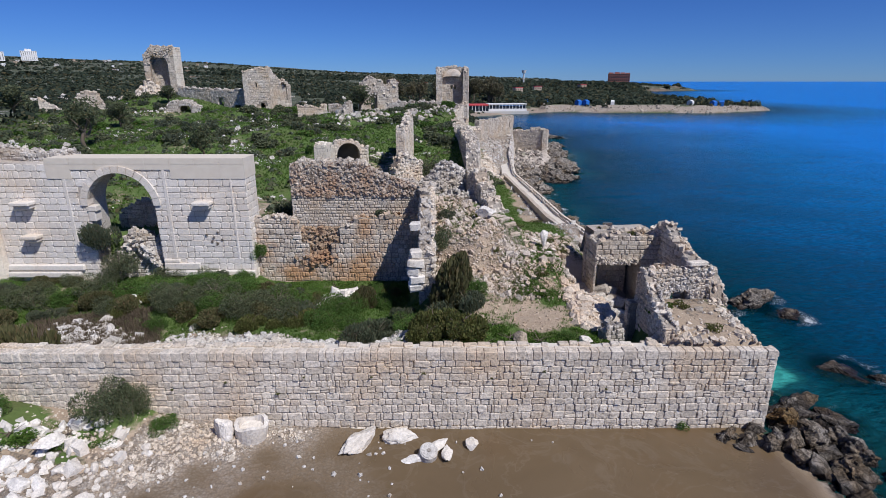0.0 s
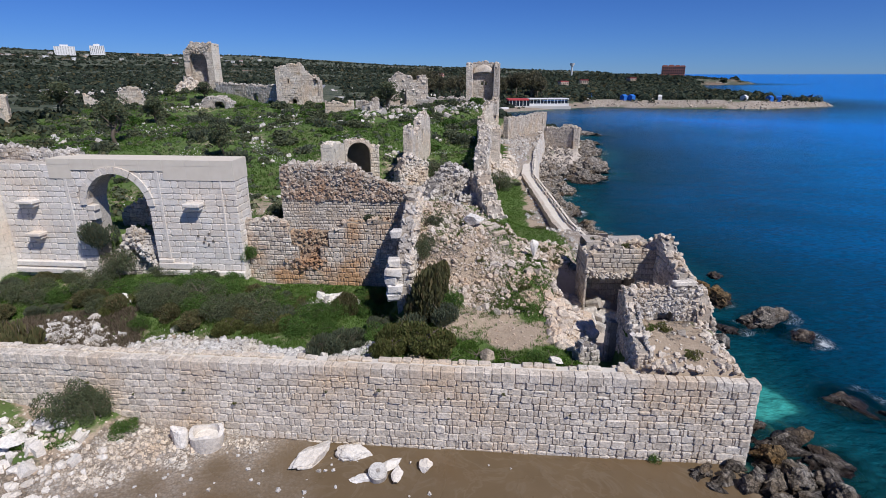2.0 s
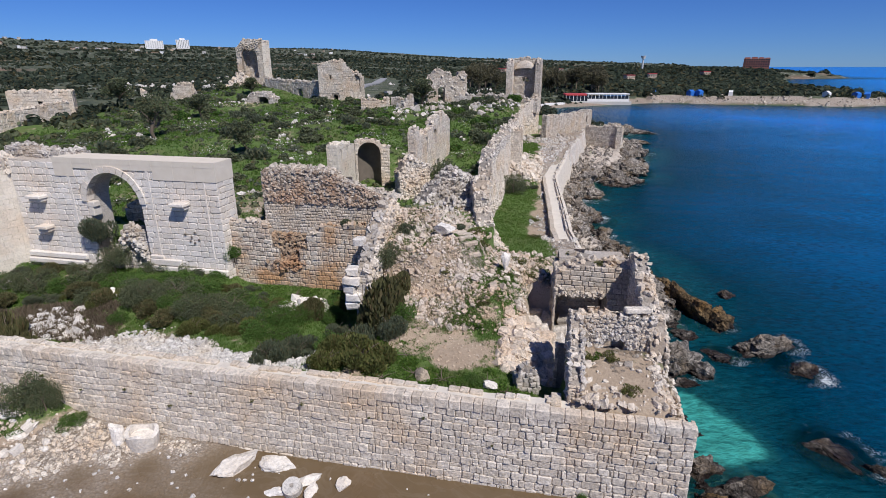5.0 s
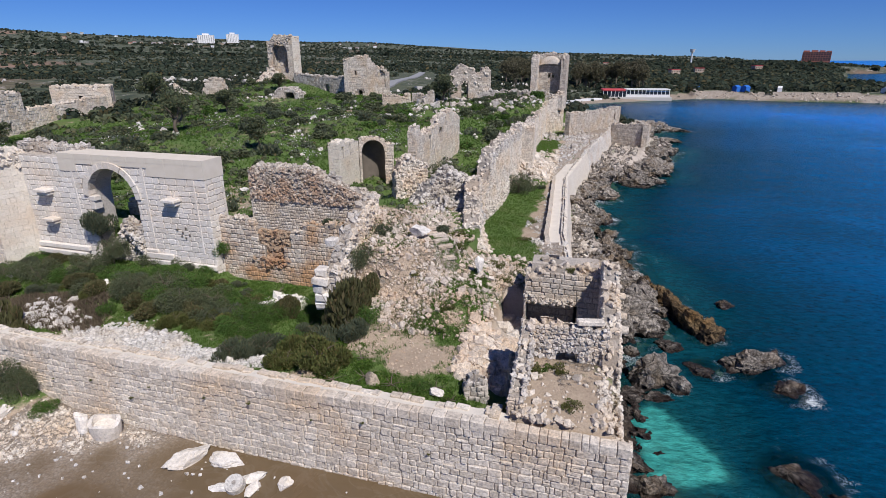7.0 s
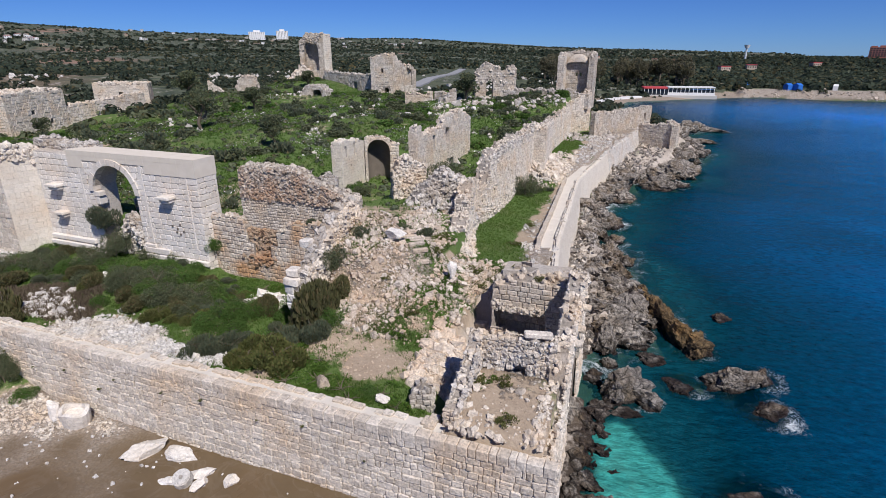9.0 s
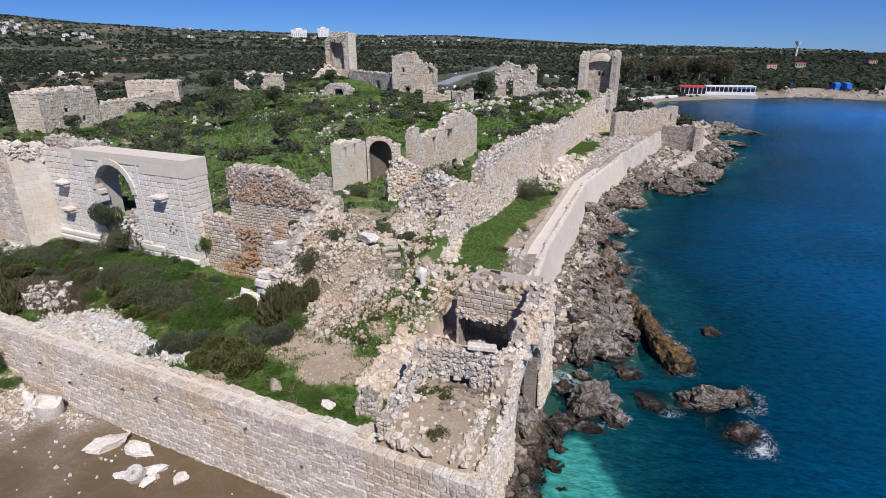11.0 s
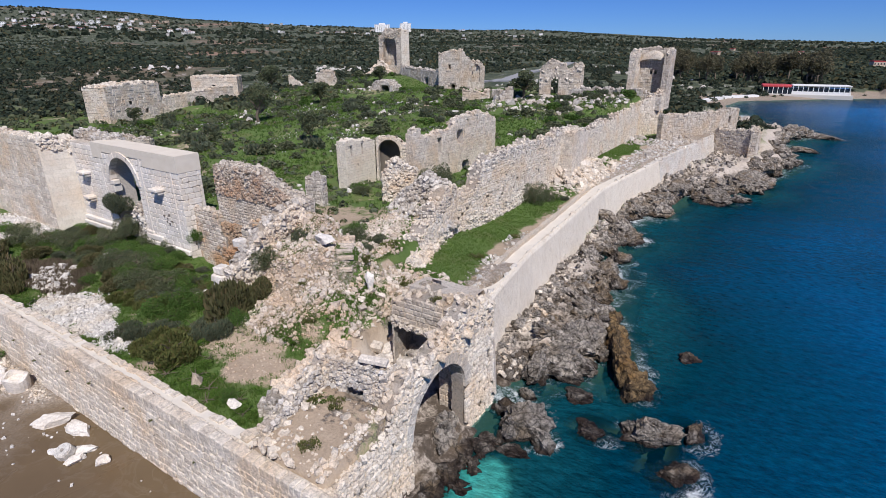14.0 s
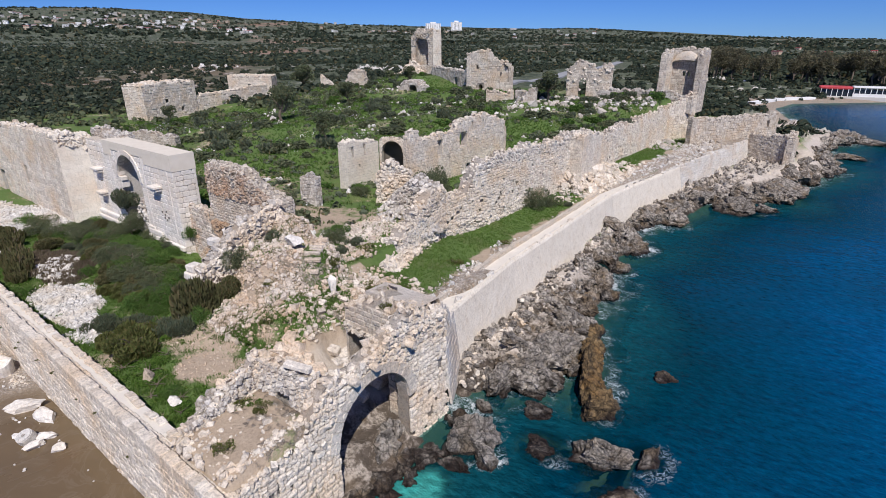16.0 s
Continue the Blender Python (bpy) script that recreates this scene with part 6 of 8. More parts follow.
scatter_stones(niche, [(x, y, 14.2 + 5.2 * max(0.0, 1 - math.hypot((x + 75.6) / 4.4, (y - 143.0) / 3.2)) * rn.uniform(0.5, 1)) for x, y in ((rn.uniform(-81, -72), rn.uniform(139, 146)) for _ in range(700))], lambda q: q.uniform(0.3, 0.9), rn)
tagged(new("tower_debris", niche.mesh("tower_debris", PALE)), "slope of fallen stone against the broken tower", "rubble", "", "stuff")
far_wall("hill_wall_a", "broken low pale wall on the hilltop", (-30.6, 115.4), (-24.6, 116.2), 0.9, 10.5, [(0, 13.6), (2.5, 13.9), (4, 12.9), (6, 13.8)], (), 94)
far_wall("hill_wall_b", "broken low grey wall on the hilltop", (-24.4, 117.0), (-19.6, 116.6), 0.9, 10.5, [(0, 14.0), (3, 13.7), (4.8, 14.4)], (), 95, GREY)
far_wall("hill_wall_c", "leaning slab of ruined wall", (-20.4, 113.4), (-19.0, 116.0), 0.8, 10.5, [(0, 12.6), (2, 14.6), (3, 14.2)], (), 96, GREY)
far_wall("hill_ruin_a", "small ruin with an arched window", (-85.4, 116.2), (-82.0, 117.8), 1.6, 10.0, [(0, 15.2), (1.4, 14.0), (3.8, 13.0)], (Hole(1.6, 2.2, 11.6, 12.6, True),), 97)
far_wall("hill_ruin_b", "stump of a rounded pale tower", (-82.8, 122.4), (-76.6, 125.4), 3.0, 10.0, [(0, 12.6), (1.6, 15.8), (3.4, 16.6), (5, 16.2), (6.9, 12.4)], (), 98, TAN)
far_wall("bastion_west", "massive pale bastion of large squared blocks", (-88.6, 70.6), (-92.4, 84.4), 6.0, 5.5, [(0, 14.6), (5, 15.0), (14.3, 15.0)], (Hole(5.6, 6.4, 10.6, 11.5), Hole(9.6, 10.3, 8.6, 9.4)), 99)
far_wall("curtain_west", "low curtain wall linking the western bastions", (-92.6, 84.4), (-95.4, 106.0), 1.4, 6.0, [(0, 11.6), (10, 12.0), (22, 13.2)], (), 100)
far_wall("bastion_northwest", "second massive pale bastion of squared blocks", (-106.0, 101.0), (-96.6, 108.4), 5.0, 8.0, [(0, 14.9), (12, 15.0)], (Hole(5.4, 6.2, 12.0, 12.8),), 101)
far_wall("wall_outer_west", "tumbled outer wall in the western scrub", (-125.0, 88.0), (-104.0, 84.0), 1.5, 4.0, [(0, 8.4), (8, 9.2), (14, 8.2), (21, 8.8)], (), 102, GREY)
far_wall("hill_cave_hut", "rubble mound with a dark arched mouth", (-62.0, 122.0), (-55.0, 122.4), 4.0, 11.0, [(0, 12.8), (2, 14.2), (5, 14.3), (7, 12.6)], (Hole(3.4, 5.8, 11.0, 12.2, True),), 103, GREY)

# ---- rocks and loose stones ----
def crag(r, sub, amp, cuts=0):
    """A rock: a ball cut by planes, then roughened."""
    v, fc = ico(sub)
    for _ in range(cuts):
        n = r.normal(size=3)
        n /= np.linalg.norm(n)
        over = np.maximum(v @ n - r.uniform(0.45, 0.8), 0)
        v = v - np.outer(over, n)
    out = []
    off_v = Vector(r.uniform(-50, 50, 3))
    for p in v:
        q = Vector(p)
        k = 1 + amp * (noise.fractal(q * 1.9 + off_v, 0.75, 2.2, 5) * 0.9 + 0.35 * noise.noise(q * 0.8 + off_v))
        k -= amp * 0.5 * max(0.0, 0.12 - abs(noise.noise(q * 1.7 + off_v * 2))) * 4
        k -= amp * 0.9 * max(0.0, 0.16 - abs(noise.noise(q * 3.6 + off_v))) * 2.4
        k += amp * 0.35 * abs(noise.noise(q * 6.5 + off_v))
        out.append(np.array(p) * min(max(k, 0.62), 1.22))
    return np.array(out), fc


rock_rng = np.random.default_rng(19)
crag_pool = [crag(rock_rng, 4, 0.34, 9) for _ in range(8)]
for i, (x, y, z, a, b, c, t, o) in enumerate(ROCKS):
    v, fc = crag_pool[i % 8]
    v = v * 1.15
    me = mesh_of("shore_rock", v * (a, b, c), fc, (ROCK, OCHRE, SCREE)[o], False)
    ob = new("shore_rock", me)
    ob.matrix_world = pose(x, y, z, 0, 0, t)
    tagged(ob, "long ochre-brown rock shelf by the water" if o == 1 else "pale pitted limestone boulder standing in the shallows" if o else "dark craggy sea rock washed by foam" if z < 0.6 else "weathered brown-grey boulder on the shore", "rock", "shore rocks")

for x, y, a, b, c, t in ((17.9, 35.7, 0.9, 1.2, 0.5, 10), (18.7, 36.9, 1.0, 0.8, 0.4, 60), (18.0, 33.9, 0.8, 1.1, 0.45, 0), (17.9, 32.0, 0.9, 1.2, 0.6, 20), (18.7, 30.6, 1.0, 0.9, 0.5, 70), (18.3, 29.2, 1.0, 1.0, 0.6, 30), (20.3, 37.3, 1.3, 0.6, 0.35, 15), (21.8, 38.6, 1.1, 0.5, 0.3, -20)):
    v, fc = crag_pool[int(10 * y) % 8]
    ob = new("rock_shelf", mesh_of("rock_shelf", v * (a, b, c), fc, ROCK, False))
    ob.matrix_world = pose(x, y, 0.05, 0, 0, t)
    tagged(ob, "low flat wave-washed rock shelf at the wall foot", "rock", "shore rocks")

ledge_pool = [mesh_of("shore_rock", *crag(rng, 3, 0.62, 7), ROCK, False) for _ in range(10)]
rl = np.random.default_rng(15)
edge_pts = [p for p in COAST if 40 < p[1] < 190 and p[0] < 40]
n_l = 0
while n_l < 190:
    k = rl.integers(len(edge_pts) - 1)
    (ax, ay), (bx, by) = edge_pts[k], edge_pts[k + 1]
    t_ = rl.random()
    x, y = ax + (bx - ax) * t_ - abs(rl.normal(0.2, 1.5)) + 0.4, ay + (by - ay) * t_ + rl.normal(0, 0.4)
    if x < sea_line(y) + (3.4 if y < 60 else 1.6) and y < 133:
        continue
    g = rl.uniform(0.5, 1.35) * (1.0 + 0.006 * (y - 45))
    ob = new("shore_rock", ledge_pool[rl.integers(10)])
    ob.matrix_world = pose(x, y, max(height(x, y), -0.2) + 0.12 * g, rl.uniform(-20, 20), rl.uniform(-20, 20), rl.uniform(0, 360)) @ Matrix.Diagonal((g * rl.uniform(0.8, 1.5), g * rl.uniform(0.7, 1.1), g * rl.uniform(0.6, 1.0), 1))
    tagged(ob, "jagged dark rock with a pale dry top on the shore", "rock", "shore rocks")
    n_l += 1

shore = Pile()
rs = np.random.default_rng(12)
pts = []
while len(pts) < 3400:
    y = rs.uniform(38, 132)
    x = sea_line(y) + 0.9 + 6.0 * rs.random() ** 1.6
    h, cv = land(np.array([x]), np.array([y]))
    if h[0] > 0.15 and cv["crag"][0] > 0.4:
        pts.append((x, y, h[0]))
scatter_stones(shore, pts, lambda q: q.choice([0.14, 0.26, 0.45, 0.8], p=[0.45, 0.36, 0.16, 0.03]), rs, 0.3)
tagged(new("shore_boulders", shore.mesh("shore_boulders", SCREE)), "broken boulders below the sea wall", "boulders", "", "stuff")

corner_rub = Pile()
scatter_stones(corner_rub, [(x, y, height(x, y)) for x, y in ((rs.uniform(15.5, 25), rs.uniform(17.5, 28.0)) for _ in range(620)) if x > 16.5 + 0.45 * (25 - y) and (y < 25 or x > 18.6)], lambda q: q.choice([0.25, 0.45, 0.75, 1.1], p=[0.4, 0.34, 0.2, 0.06]), rs, 0.3)
tagged(new("corner_boulders", corner_rub.mesh("corner_boulders", ROCK)), "wet boulders at the foot of the wall corner", "boulders", "", "stuff")


def stones_in(name, label, mat, count, xr, yr, size, test, seed, category="rubble"):
    r = np.random.default_rng(seed)
    x, y = r.uniform(*xr, count), r.uniform(*yr, count)
    z, cv = land(x, y)
    ok = test(x, y, z, cv, r)
    pile = Pile()
    scatter_stones(pile, list(zip(x[ok], y[ok], z[ok])), size, r)
    if pile.count:
        tagged(new(name, pile.mesh(name, mat)), label, category, "", "stuff")


STEP_LINE = [(5.6, 39.9), (3.2, 42.8)]


def off_steps(x, y):
    return distance(STEP_LINE, x, y) > 0.85


stones_in("mound_rubble", "pale rubble stones strewn over the mound", MOUNDSTONE, 14000, (-1.2, 11.2), (33.0, 46.5), lambda q: q.choice([0.08, 0.15, 0.26, 0.48], p=[0.46, 0.36, 0.155, 0.025]), lambda x, y, z, cv, r: (z > 4.5) & off_steps(x, y) & (cv["rubble"] + r.uniform(-0.35, 0.35, len(x)) > 0.42), 201)
stones_in("mound_top_rubble", "tumbled pale rubble on the top of the mound", MOUNDSTONE, 4200, (-1.5, 8.0), (41.5, 53.0), lambda q: q.choice([0.1, 0.18, 0.3, 0.5], p=[0.5, 0.34, 0.13, 0.03]), lambda x, y, z, cv, r: (wave_noise(x, y, 0.5, 37) + r.uniform(-0.5, 0.5, len(x)) > 0.0) & (z > 5.6) & (x < 5.6), 214)
stones_in("mound_brown_rubble", "reddish tan stones strewn over the mound", TANLIGHT, 2400, (-1.0, 9.5), (33.0, 45.5), lambda q: q.choice([0.08, 0.16, 0.3], p=[0.5, 0.36, 0.14]), lambda x, y, z, cv, r: (z > 4.5) & off_steps(x, y), 215)
for i in range(26):
    bx_, by_ = 9.9 + 1.5 * rs.random(), 32.6 + 3.2 * rs.random()
    g = rs.uniform(0.22, 0.5)
    ob = new("fallen_block", bm_mesh("fallen_block", bevelled(-1.1, 1.1, -0.8, 0.8, -0.7, 0.7, 0.25), SLOPESTONE))
    ob.matrix_world = pose(bx_, by_, height(bx_, by_) + 0.2 * g, rs.uniform(-25, 25), rs.uniform(-25, 25), rs.uniform(0, 360)) @ Matrix.Diagonal((g, g, g, 1))
    tagged(ob, "worn block fallen into the mouth of the cell", "stone", "blocks fallen into the cell")
stones_in("wall_foot_scree", "pale broken stones at the foot of the sea wall", PALE, 2600, (11.5, 20.5), (42.0, 100.0), lambda q: q.choice([0.16, 0.28, 0.45], p=[0.44, 0.38, 0.18]), lambda x, y, z, cv, r: (x > sea_line(y) + 1.1) & (x < sea_line(y) + 1.6 + 1.8 * r.random(len(x))) & (z > 0.1) & (r.random(len(x)) < np.clip(1.6 - (y - 42) / 40, 0.25, 1)), 217)
for i in range(22):
    x, y = rl.uniform(17.9, 19.4), rl.uniform(27.5, 41.0)
    g = rl.uniform(0.3, 0.75)
    ob = new("shore_rock", ledge_pool[rl.integers(10)])
    ob.matrix_world = pose(x, y, max(height(x, y), -0.25) + 0.1 * g, rl.uniform(-20, 20), rl.uniform(-20, 20), rl.uniform(0, 360)) @ Matrix.Diagonal((g * rl.uniform(0.8, 1.4), g, g * rl.uniform(0.6, 1.0), 1))
    tagged(ob, "dark wet rock at the foot of the sea arch", "rock", "shore rocks")
stones_in("bank_rocks", "pale broken rocks along the shore of the bay", TAN, 3600, (62, 232), (312, 372), lambda q: q.choice([0.45, 0.8, 1.4], p=[0.5, 0.36, 0.14]), lambda x, y, z, cv, r: (cv["depth"] > -1.5) & (cv["depth"] < 12 - 10 * r.random(len(x))), 216)
stones_in("path_grit", "small stones strewn on the bare path", TANLIGHT, 2600, (0.5, 10), (27.0, 36.0), lambda q: q.choice([0.05, 0.09, 0.16], p=[0.5, 0.35, 0.15]), lambda x, y, z, cv, r: (cv["grass"] < 0.5) & (r.random(len(x)) < 0.55), 213)
stones_in("slope_rubble", "tumbled tan blocks on the slope above the cell", SLOPESTONE, 1500, (8.4, 11.4), (30.4, 38.5), lambda q: q.choice([0.2, 0.34, 0.52, 0.8], p=[0.4, 0.36, 0.19, 0.05]), lambda x, y, z, cv, r: (z > 1.0) & (y < 35.6) & (x < 11.2 - 0.25 * np.clip(y - 34, 0, 3)), 202)
stones_in("platform_rubble", "pale stones scattered on the corner platform", PALE, 1700, (10.5, 17.0), (25.8, 30.3), lambda q: q.choice([0.08, 0.14, 0.24, 0.36], p=[0.45, 0.3, 0.17, 0.08]), lambda x, y, z, cv, r: ((r.random(len(x)) < np.exp(-(y - 25.6) / 0.7)) & (x > 12.2) & ((x < 14.8) | (r.random(len(x)) < 0.35))) | (x > 16.3) | ((x > 12.2) & (r.random(len(x)) < 0.07)), 203)
stones_in("court_heap", "long heap of white broken stone in the court", WHITE, 15000, (-25, -0.5), (26.9, 33.5), lambda q: q.choice([0.09, 0.15, 0.26, 0.45], p=[0.45, 0.37, 0.16, 0.02]), lambda x, y, z, cv, r: cv["rubble"] + 0.3 * wave_noise(x, y, 0.8, 42) + r.uniform(-0.3, 0.3, len(x)) > 0.58, 204)
stones_in("heap_tail", "white broken stone between the shrubs behind the wall walk", WHITE, 1300, (-6.4, -1.8), (27.3, 30.9), lambda q: q.choice([0.09, 0.16, 0.28], p=[0.45, 0.37, 0.18]), lambda x, y, z, cv, r: (np.abs(y - 28.6 - 0.35 * (x + 4)) < 1.0 + r.normal(0, 0.25, len(x))), 217)
stones_in("block_heap", "heap of fallen pale blocks below the stained wall", CHALK, 230, (-10.0, -5.2), (36.4, 39.6), lambda q: q.uniform(0.3, 0.75), lambda x, y, z, cv, r: np.hypot((x + 7.6) / 2.3, (y - 38.0) / 1.2) < 1, 205)
stones_in("west_heap", "white rubble bank below the west range", WHITE, 5200, (-58, -32), (28.0, 38.0), lambda q: q.uniform(0.15, 0.4), lambda x, y, z, cv, r: cv["rubble"] + r.uniform(-0.25, 0.25, len(x)) > 0.5, 206)
stones_in("shingle", "pale shingle on the beach", PALE, 11000, (-26, -4), (18, 24.7), lambda q: q.choice([0.05, 0.09, 0.16, 0.26], p=[0.45, 0.35, 0.16, 0.04]), lambda x, y, z, cv, r: (z > 0.5) & (y > 21.6 - 0.35 * (x + 18)) & (cv["rubble"] + r.uniform(-0.3, 0.3, len(x)) > 0.45), 207, "shingle")
stones_in("beach_blocks", "white fallen blocks on the beach", CHALK, 620, (-24, -14.6), (16, 23.6), lambda q: q.choice([0.16, 0.3, 0.5, 0.72], p=[0.34, 0.34, 0.24, 0.08]), lambda x, y, z, cv, r: (z > 0.42) & (r.random(len(x)) < np.clip((-13.5 - x) / 6, 0.15, 0.75)), 208)
stones_in("drift_stones", "small stones lying in the wet sand", WHITE, 160, (-14, 8), (19, 24.4), lambda q: q.uniform(0.06, 0.2), lambda x, y, z, cv, r: (z < 0.6) & (r.random(len(x)) < np.clip((4 - x) / 14, 0.1, 1)), 209)
stones_in("strip_stones", "stones along the edge of the green strip", WHITE, 5200, (4, 13), (44, 130), lambda q: q.choice([0.1, 0.2, 0.4], p=[0.55, 0.36, 0.09]), lambda x, y, z, cv, r: (cv["rubble"] > 0.35) & (x < sea_line(y) - 1.6), 210)
stones_in("hill_stones", "white stones scattered over the green hill", WHITE, 9000, (-75, 2), (44, 128), lambda q: q.choice([0.2, 0.35, 0.6, 1.0], p=[0.4, 0.36, 0.2, 0.04]), lambda x, y, z, cv, r: wave_noise(x, y, 0.25, 33) + 0.5 * np.exp(-(((x + 3) / 12) ** 2 + ((y - 50) / 9) ** 2)) + r.uniform(-0.3, 0.3, len(x)) > 0.66, 211)
stones_in("north_stones", "white boulders below the north towers", GREY, 3200, (-22, 20), (108, 150), lambda q: q.choice([0.25, 0.45, 0.8, 1.2], p=[0.45, 0.35, 0.16, 0.04]), lambda x, y, z, cv, r: (z > 3.0) & (wave_noise(x, y, 0.2, 35) + r.uniform(-0.4, 0.4, len(x)) > 0.1), 212)
wall("gate_fill_wall", "rough stone blocking low in the Roman arch", (-27.7, 41.5), (-22.65, 41.5), 1.2, 2.0, [(0, 4.8), (1.2, 5.4), (2.2, 7.3), (3.2, 7.0), (5.1, 5.6)], 0.4, (0.3, 0.7), 0.06, (), GREY, 0.3, 46, chamfer=0.06)
rg = np.random.default_rng(77)
stones_in("plain_stones", "pale limestone outcrops in the scrub of the plain", WHITE, 7000, (-330, -10), (130, 460), lambda q: q.choice([0.8, 1.4, 2.2], p=[0.5, 0.35, 0.15]), lambda x, y, z, cv, r: (wave_noise(x, y, 0.03, 39) + 0.6 * wave_noise(x, y, 0.12, 40) + r.uniform(-0.3, 0.3, len(x)) > 0.75) & ~((x > -90) & (y < 152)) & (distance(ROAD, x, y) > 8), 221)
gate_fill = Pile()
scatter_stones(gate_fill, [(x, y, 3.6 + 3.3 * np.exp(-((x + 24.9) / 1.6) ** 2) * (1 - 0.16 * abs(y - 41.6)) * rg.uniform(0.55, 1)) for x, y in ((rg.uniform(-27.6, -22.8), rg.uniform(40.9, 44.2)) for _ in range(900))], lambda q: q.uniform(0.15, 0.42), rg)
tagged(new("gate_rubble", gate_fill.mesh("gate_rubble", WHITE)), "rubble blocking the foot of the Roman arch", "rubble", "", "stuff")
wall("gate_blocking", "rough wall remains behind the arch", (-28.0, 44.6), (-22.4, 44.8), 0.8, 3.0, [(0, 7.8), (2, 8.9), (4, 8.8), (5.4, 7.6)], 0.45, (0.4, 0.9), 0.05, (), TAN, 0.2, 45)


def boulder(name, label, at, size, turn, seed, mat=CHALK, tilt=0):
    r = np.random.default_rng(seed)
    v, fc = crag(r, 4, 0.14, 11)
    v = v * 1.25
    ob = new(name, mesh_of(name, v * size, fc, mat, False))
    ob.matrix_world = pose(*at, tilt, 0, turn)
    return tagged(ob, label, "stone", "stones on the beach")


boulder("fallen_block", "upright white boulder against the sea wall foot", (-11.5, 23.7, 1.15), (0.45, 0.4, 0.85), 10, 1)
boulder("fallen_block", "long white slab half sunk in wet sand", (-4.4, 23.5, 0.55), (0.6, 1.25, 0.5), -35, 2)
boulder("fallen_block", "white stone in the wet sand", (-2.3, 24.3, 0.5), (0.8, 0.5, 0.4), 10, 3)
boulder("fallen_block", "small white stone in the wet sand", (1.5, 23.6, 0.4), (0.4, 0.35, 0.3), 20, 4)
boulder("fallen_block", "flat white slab in the wet sand", (0.2, 22.9, 0.38), (0.3, 0.6, 0.22), -10, 5)
boulder("fallen_block", "flat pale slab in the wet sand", (-0.3, 23.6, 0.4), (0.65, 0.32, 0.25), 30, 6)
boulder("fallen_block", "flat pale slab in the wet sand", (-1.6, 22.5, 0.32), (0.6, 0.25, 0.2), 15, 7)
boulder("fallen_block", "large white boulder on the shingle", (-16.7, 22.4, 1.2), (0.5, 0.38, 0.36), 40, 8)
boulder("fallen_block", "large white boulder on the shingle", (-19.2, 21.8, 1.9), (0.6, 0.36, 0.33), 60, 9)
boulder("fallen_block", "large white boulder on the shingle", (-17.9, 20.7, 1.1), (0.62, 0.42, 0.3), 20, 10)
boulder("fallen_block", "large white boulder on the shingle", (-19.3, 19.8, 1.3), (0.66, 0.42, 0.36), -20, 11)
boulder("upright_stone", "pale upright stone on the mound", (7.9, 39.8, 7.0), (0.32, 0.22, 0.55), 15, 12)
boulder("fallen_block", "big pale boulder beside the mound steps", (3.3, 40.2, 9.1), (0.7, 0.5, 0.45), 15, 13)
boulder("fallen_block", "white block in the green court", (-22.6, 36.6, 3.0), (0.6, 0.4, 0.6), 15, 14)
boulder("fallen_block", "pinkish stone in fresh grass", (4.6, 28.2, 4.35), (0.4, 0.35, 0.4), 15, 15, TANLIGHT)
boulder("fallen_block", "flat pale block in fresh grass", (8.3, 28.0, 4.4), (0.45, 0.28, 0.2), -10, 16)
for i, (x, y, a, b, c) in enumerate(((15.5, 24.5, 0.75, 0.4, 0.4), (16.6, 24.2, 0.6, 0.45, 0.45), (17.9, 24.0, 0.6, 0.55, 0.85), (19.9, 24.4, 1.0, 0.8, 0.95), (15.8, 23.4, 0.8, 0.3, 0.3), (17.2, 25.0, 0.9, 0.5, 0.5), (18.3, 22.6, 0.7, 0.5, 0.5), (21.4, 23.2, 0.9, 0.7, 0.8))):
    boulder("corner_block", "angular pale boulder at the wall corner", (x, y, 0.3 + 0.2 * c), (0.7 * a, 0.7 * b, 0.65 * c), 37 * i, 60 + i, SCREE if x < 18 else ROCK, 8)
stones_in("bedrock_blocks", "grey weathered limestone blocks among dry stalks", WHITE, 520, (-30.5, -19.5), (29.8, 34.2), lambda q: q.choice([0.14, 0.26, 0.42, 0.62], p=[0.36, 0.36, 0.2, 0.08]), lambda x, y, z, cv, r: np.hypot((x + 25) / 5.0, (y - 32) / 1.8) + 0.6 * wave_noise(x, y, 0.6, 38) < 0.8, 220)

# broken stone basin on the beach
bm = bmesh.new()
prof = [(0.0, 0.0), (0.72, 0.0), (0.8, 0.5), (0.82, 1.0), (0.62, 1.05), (0.56, 0.75), (0.0, 0.62)]
ring = []
for i in range(20):
    a = 2 * math.pi * i / 20
    ring.append([bm.verts.new((rr * math.cos(a) * 1.05, rr * math.sin(a) * 0.85, zz + (0.12 * math.sin(3 * a) if 0.9 < zz else 0))) for rr, zz in prof])
for i in range(20):
    for k in range(len(prof) - 1):
        q = (ring[i][k], ring[(i + 1) % 20][k], ring[(i + 1) % 20][k + 1], ring[i][k + 1])
        bm.faces.new(q)
bmesh.ops.remove_doubles(bm, verts=bm.verts, dist=0.001)
bas = new("stone_basin", bm_mesh("stone_basin", bm, CHALK))
bas.matrix_world = pose(-10.2, 24.0, 0.55, 6, 4, 20)
tagged(bas, "broken hollow white stone basin on the shingle", "basin")
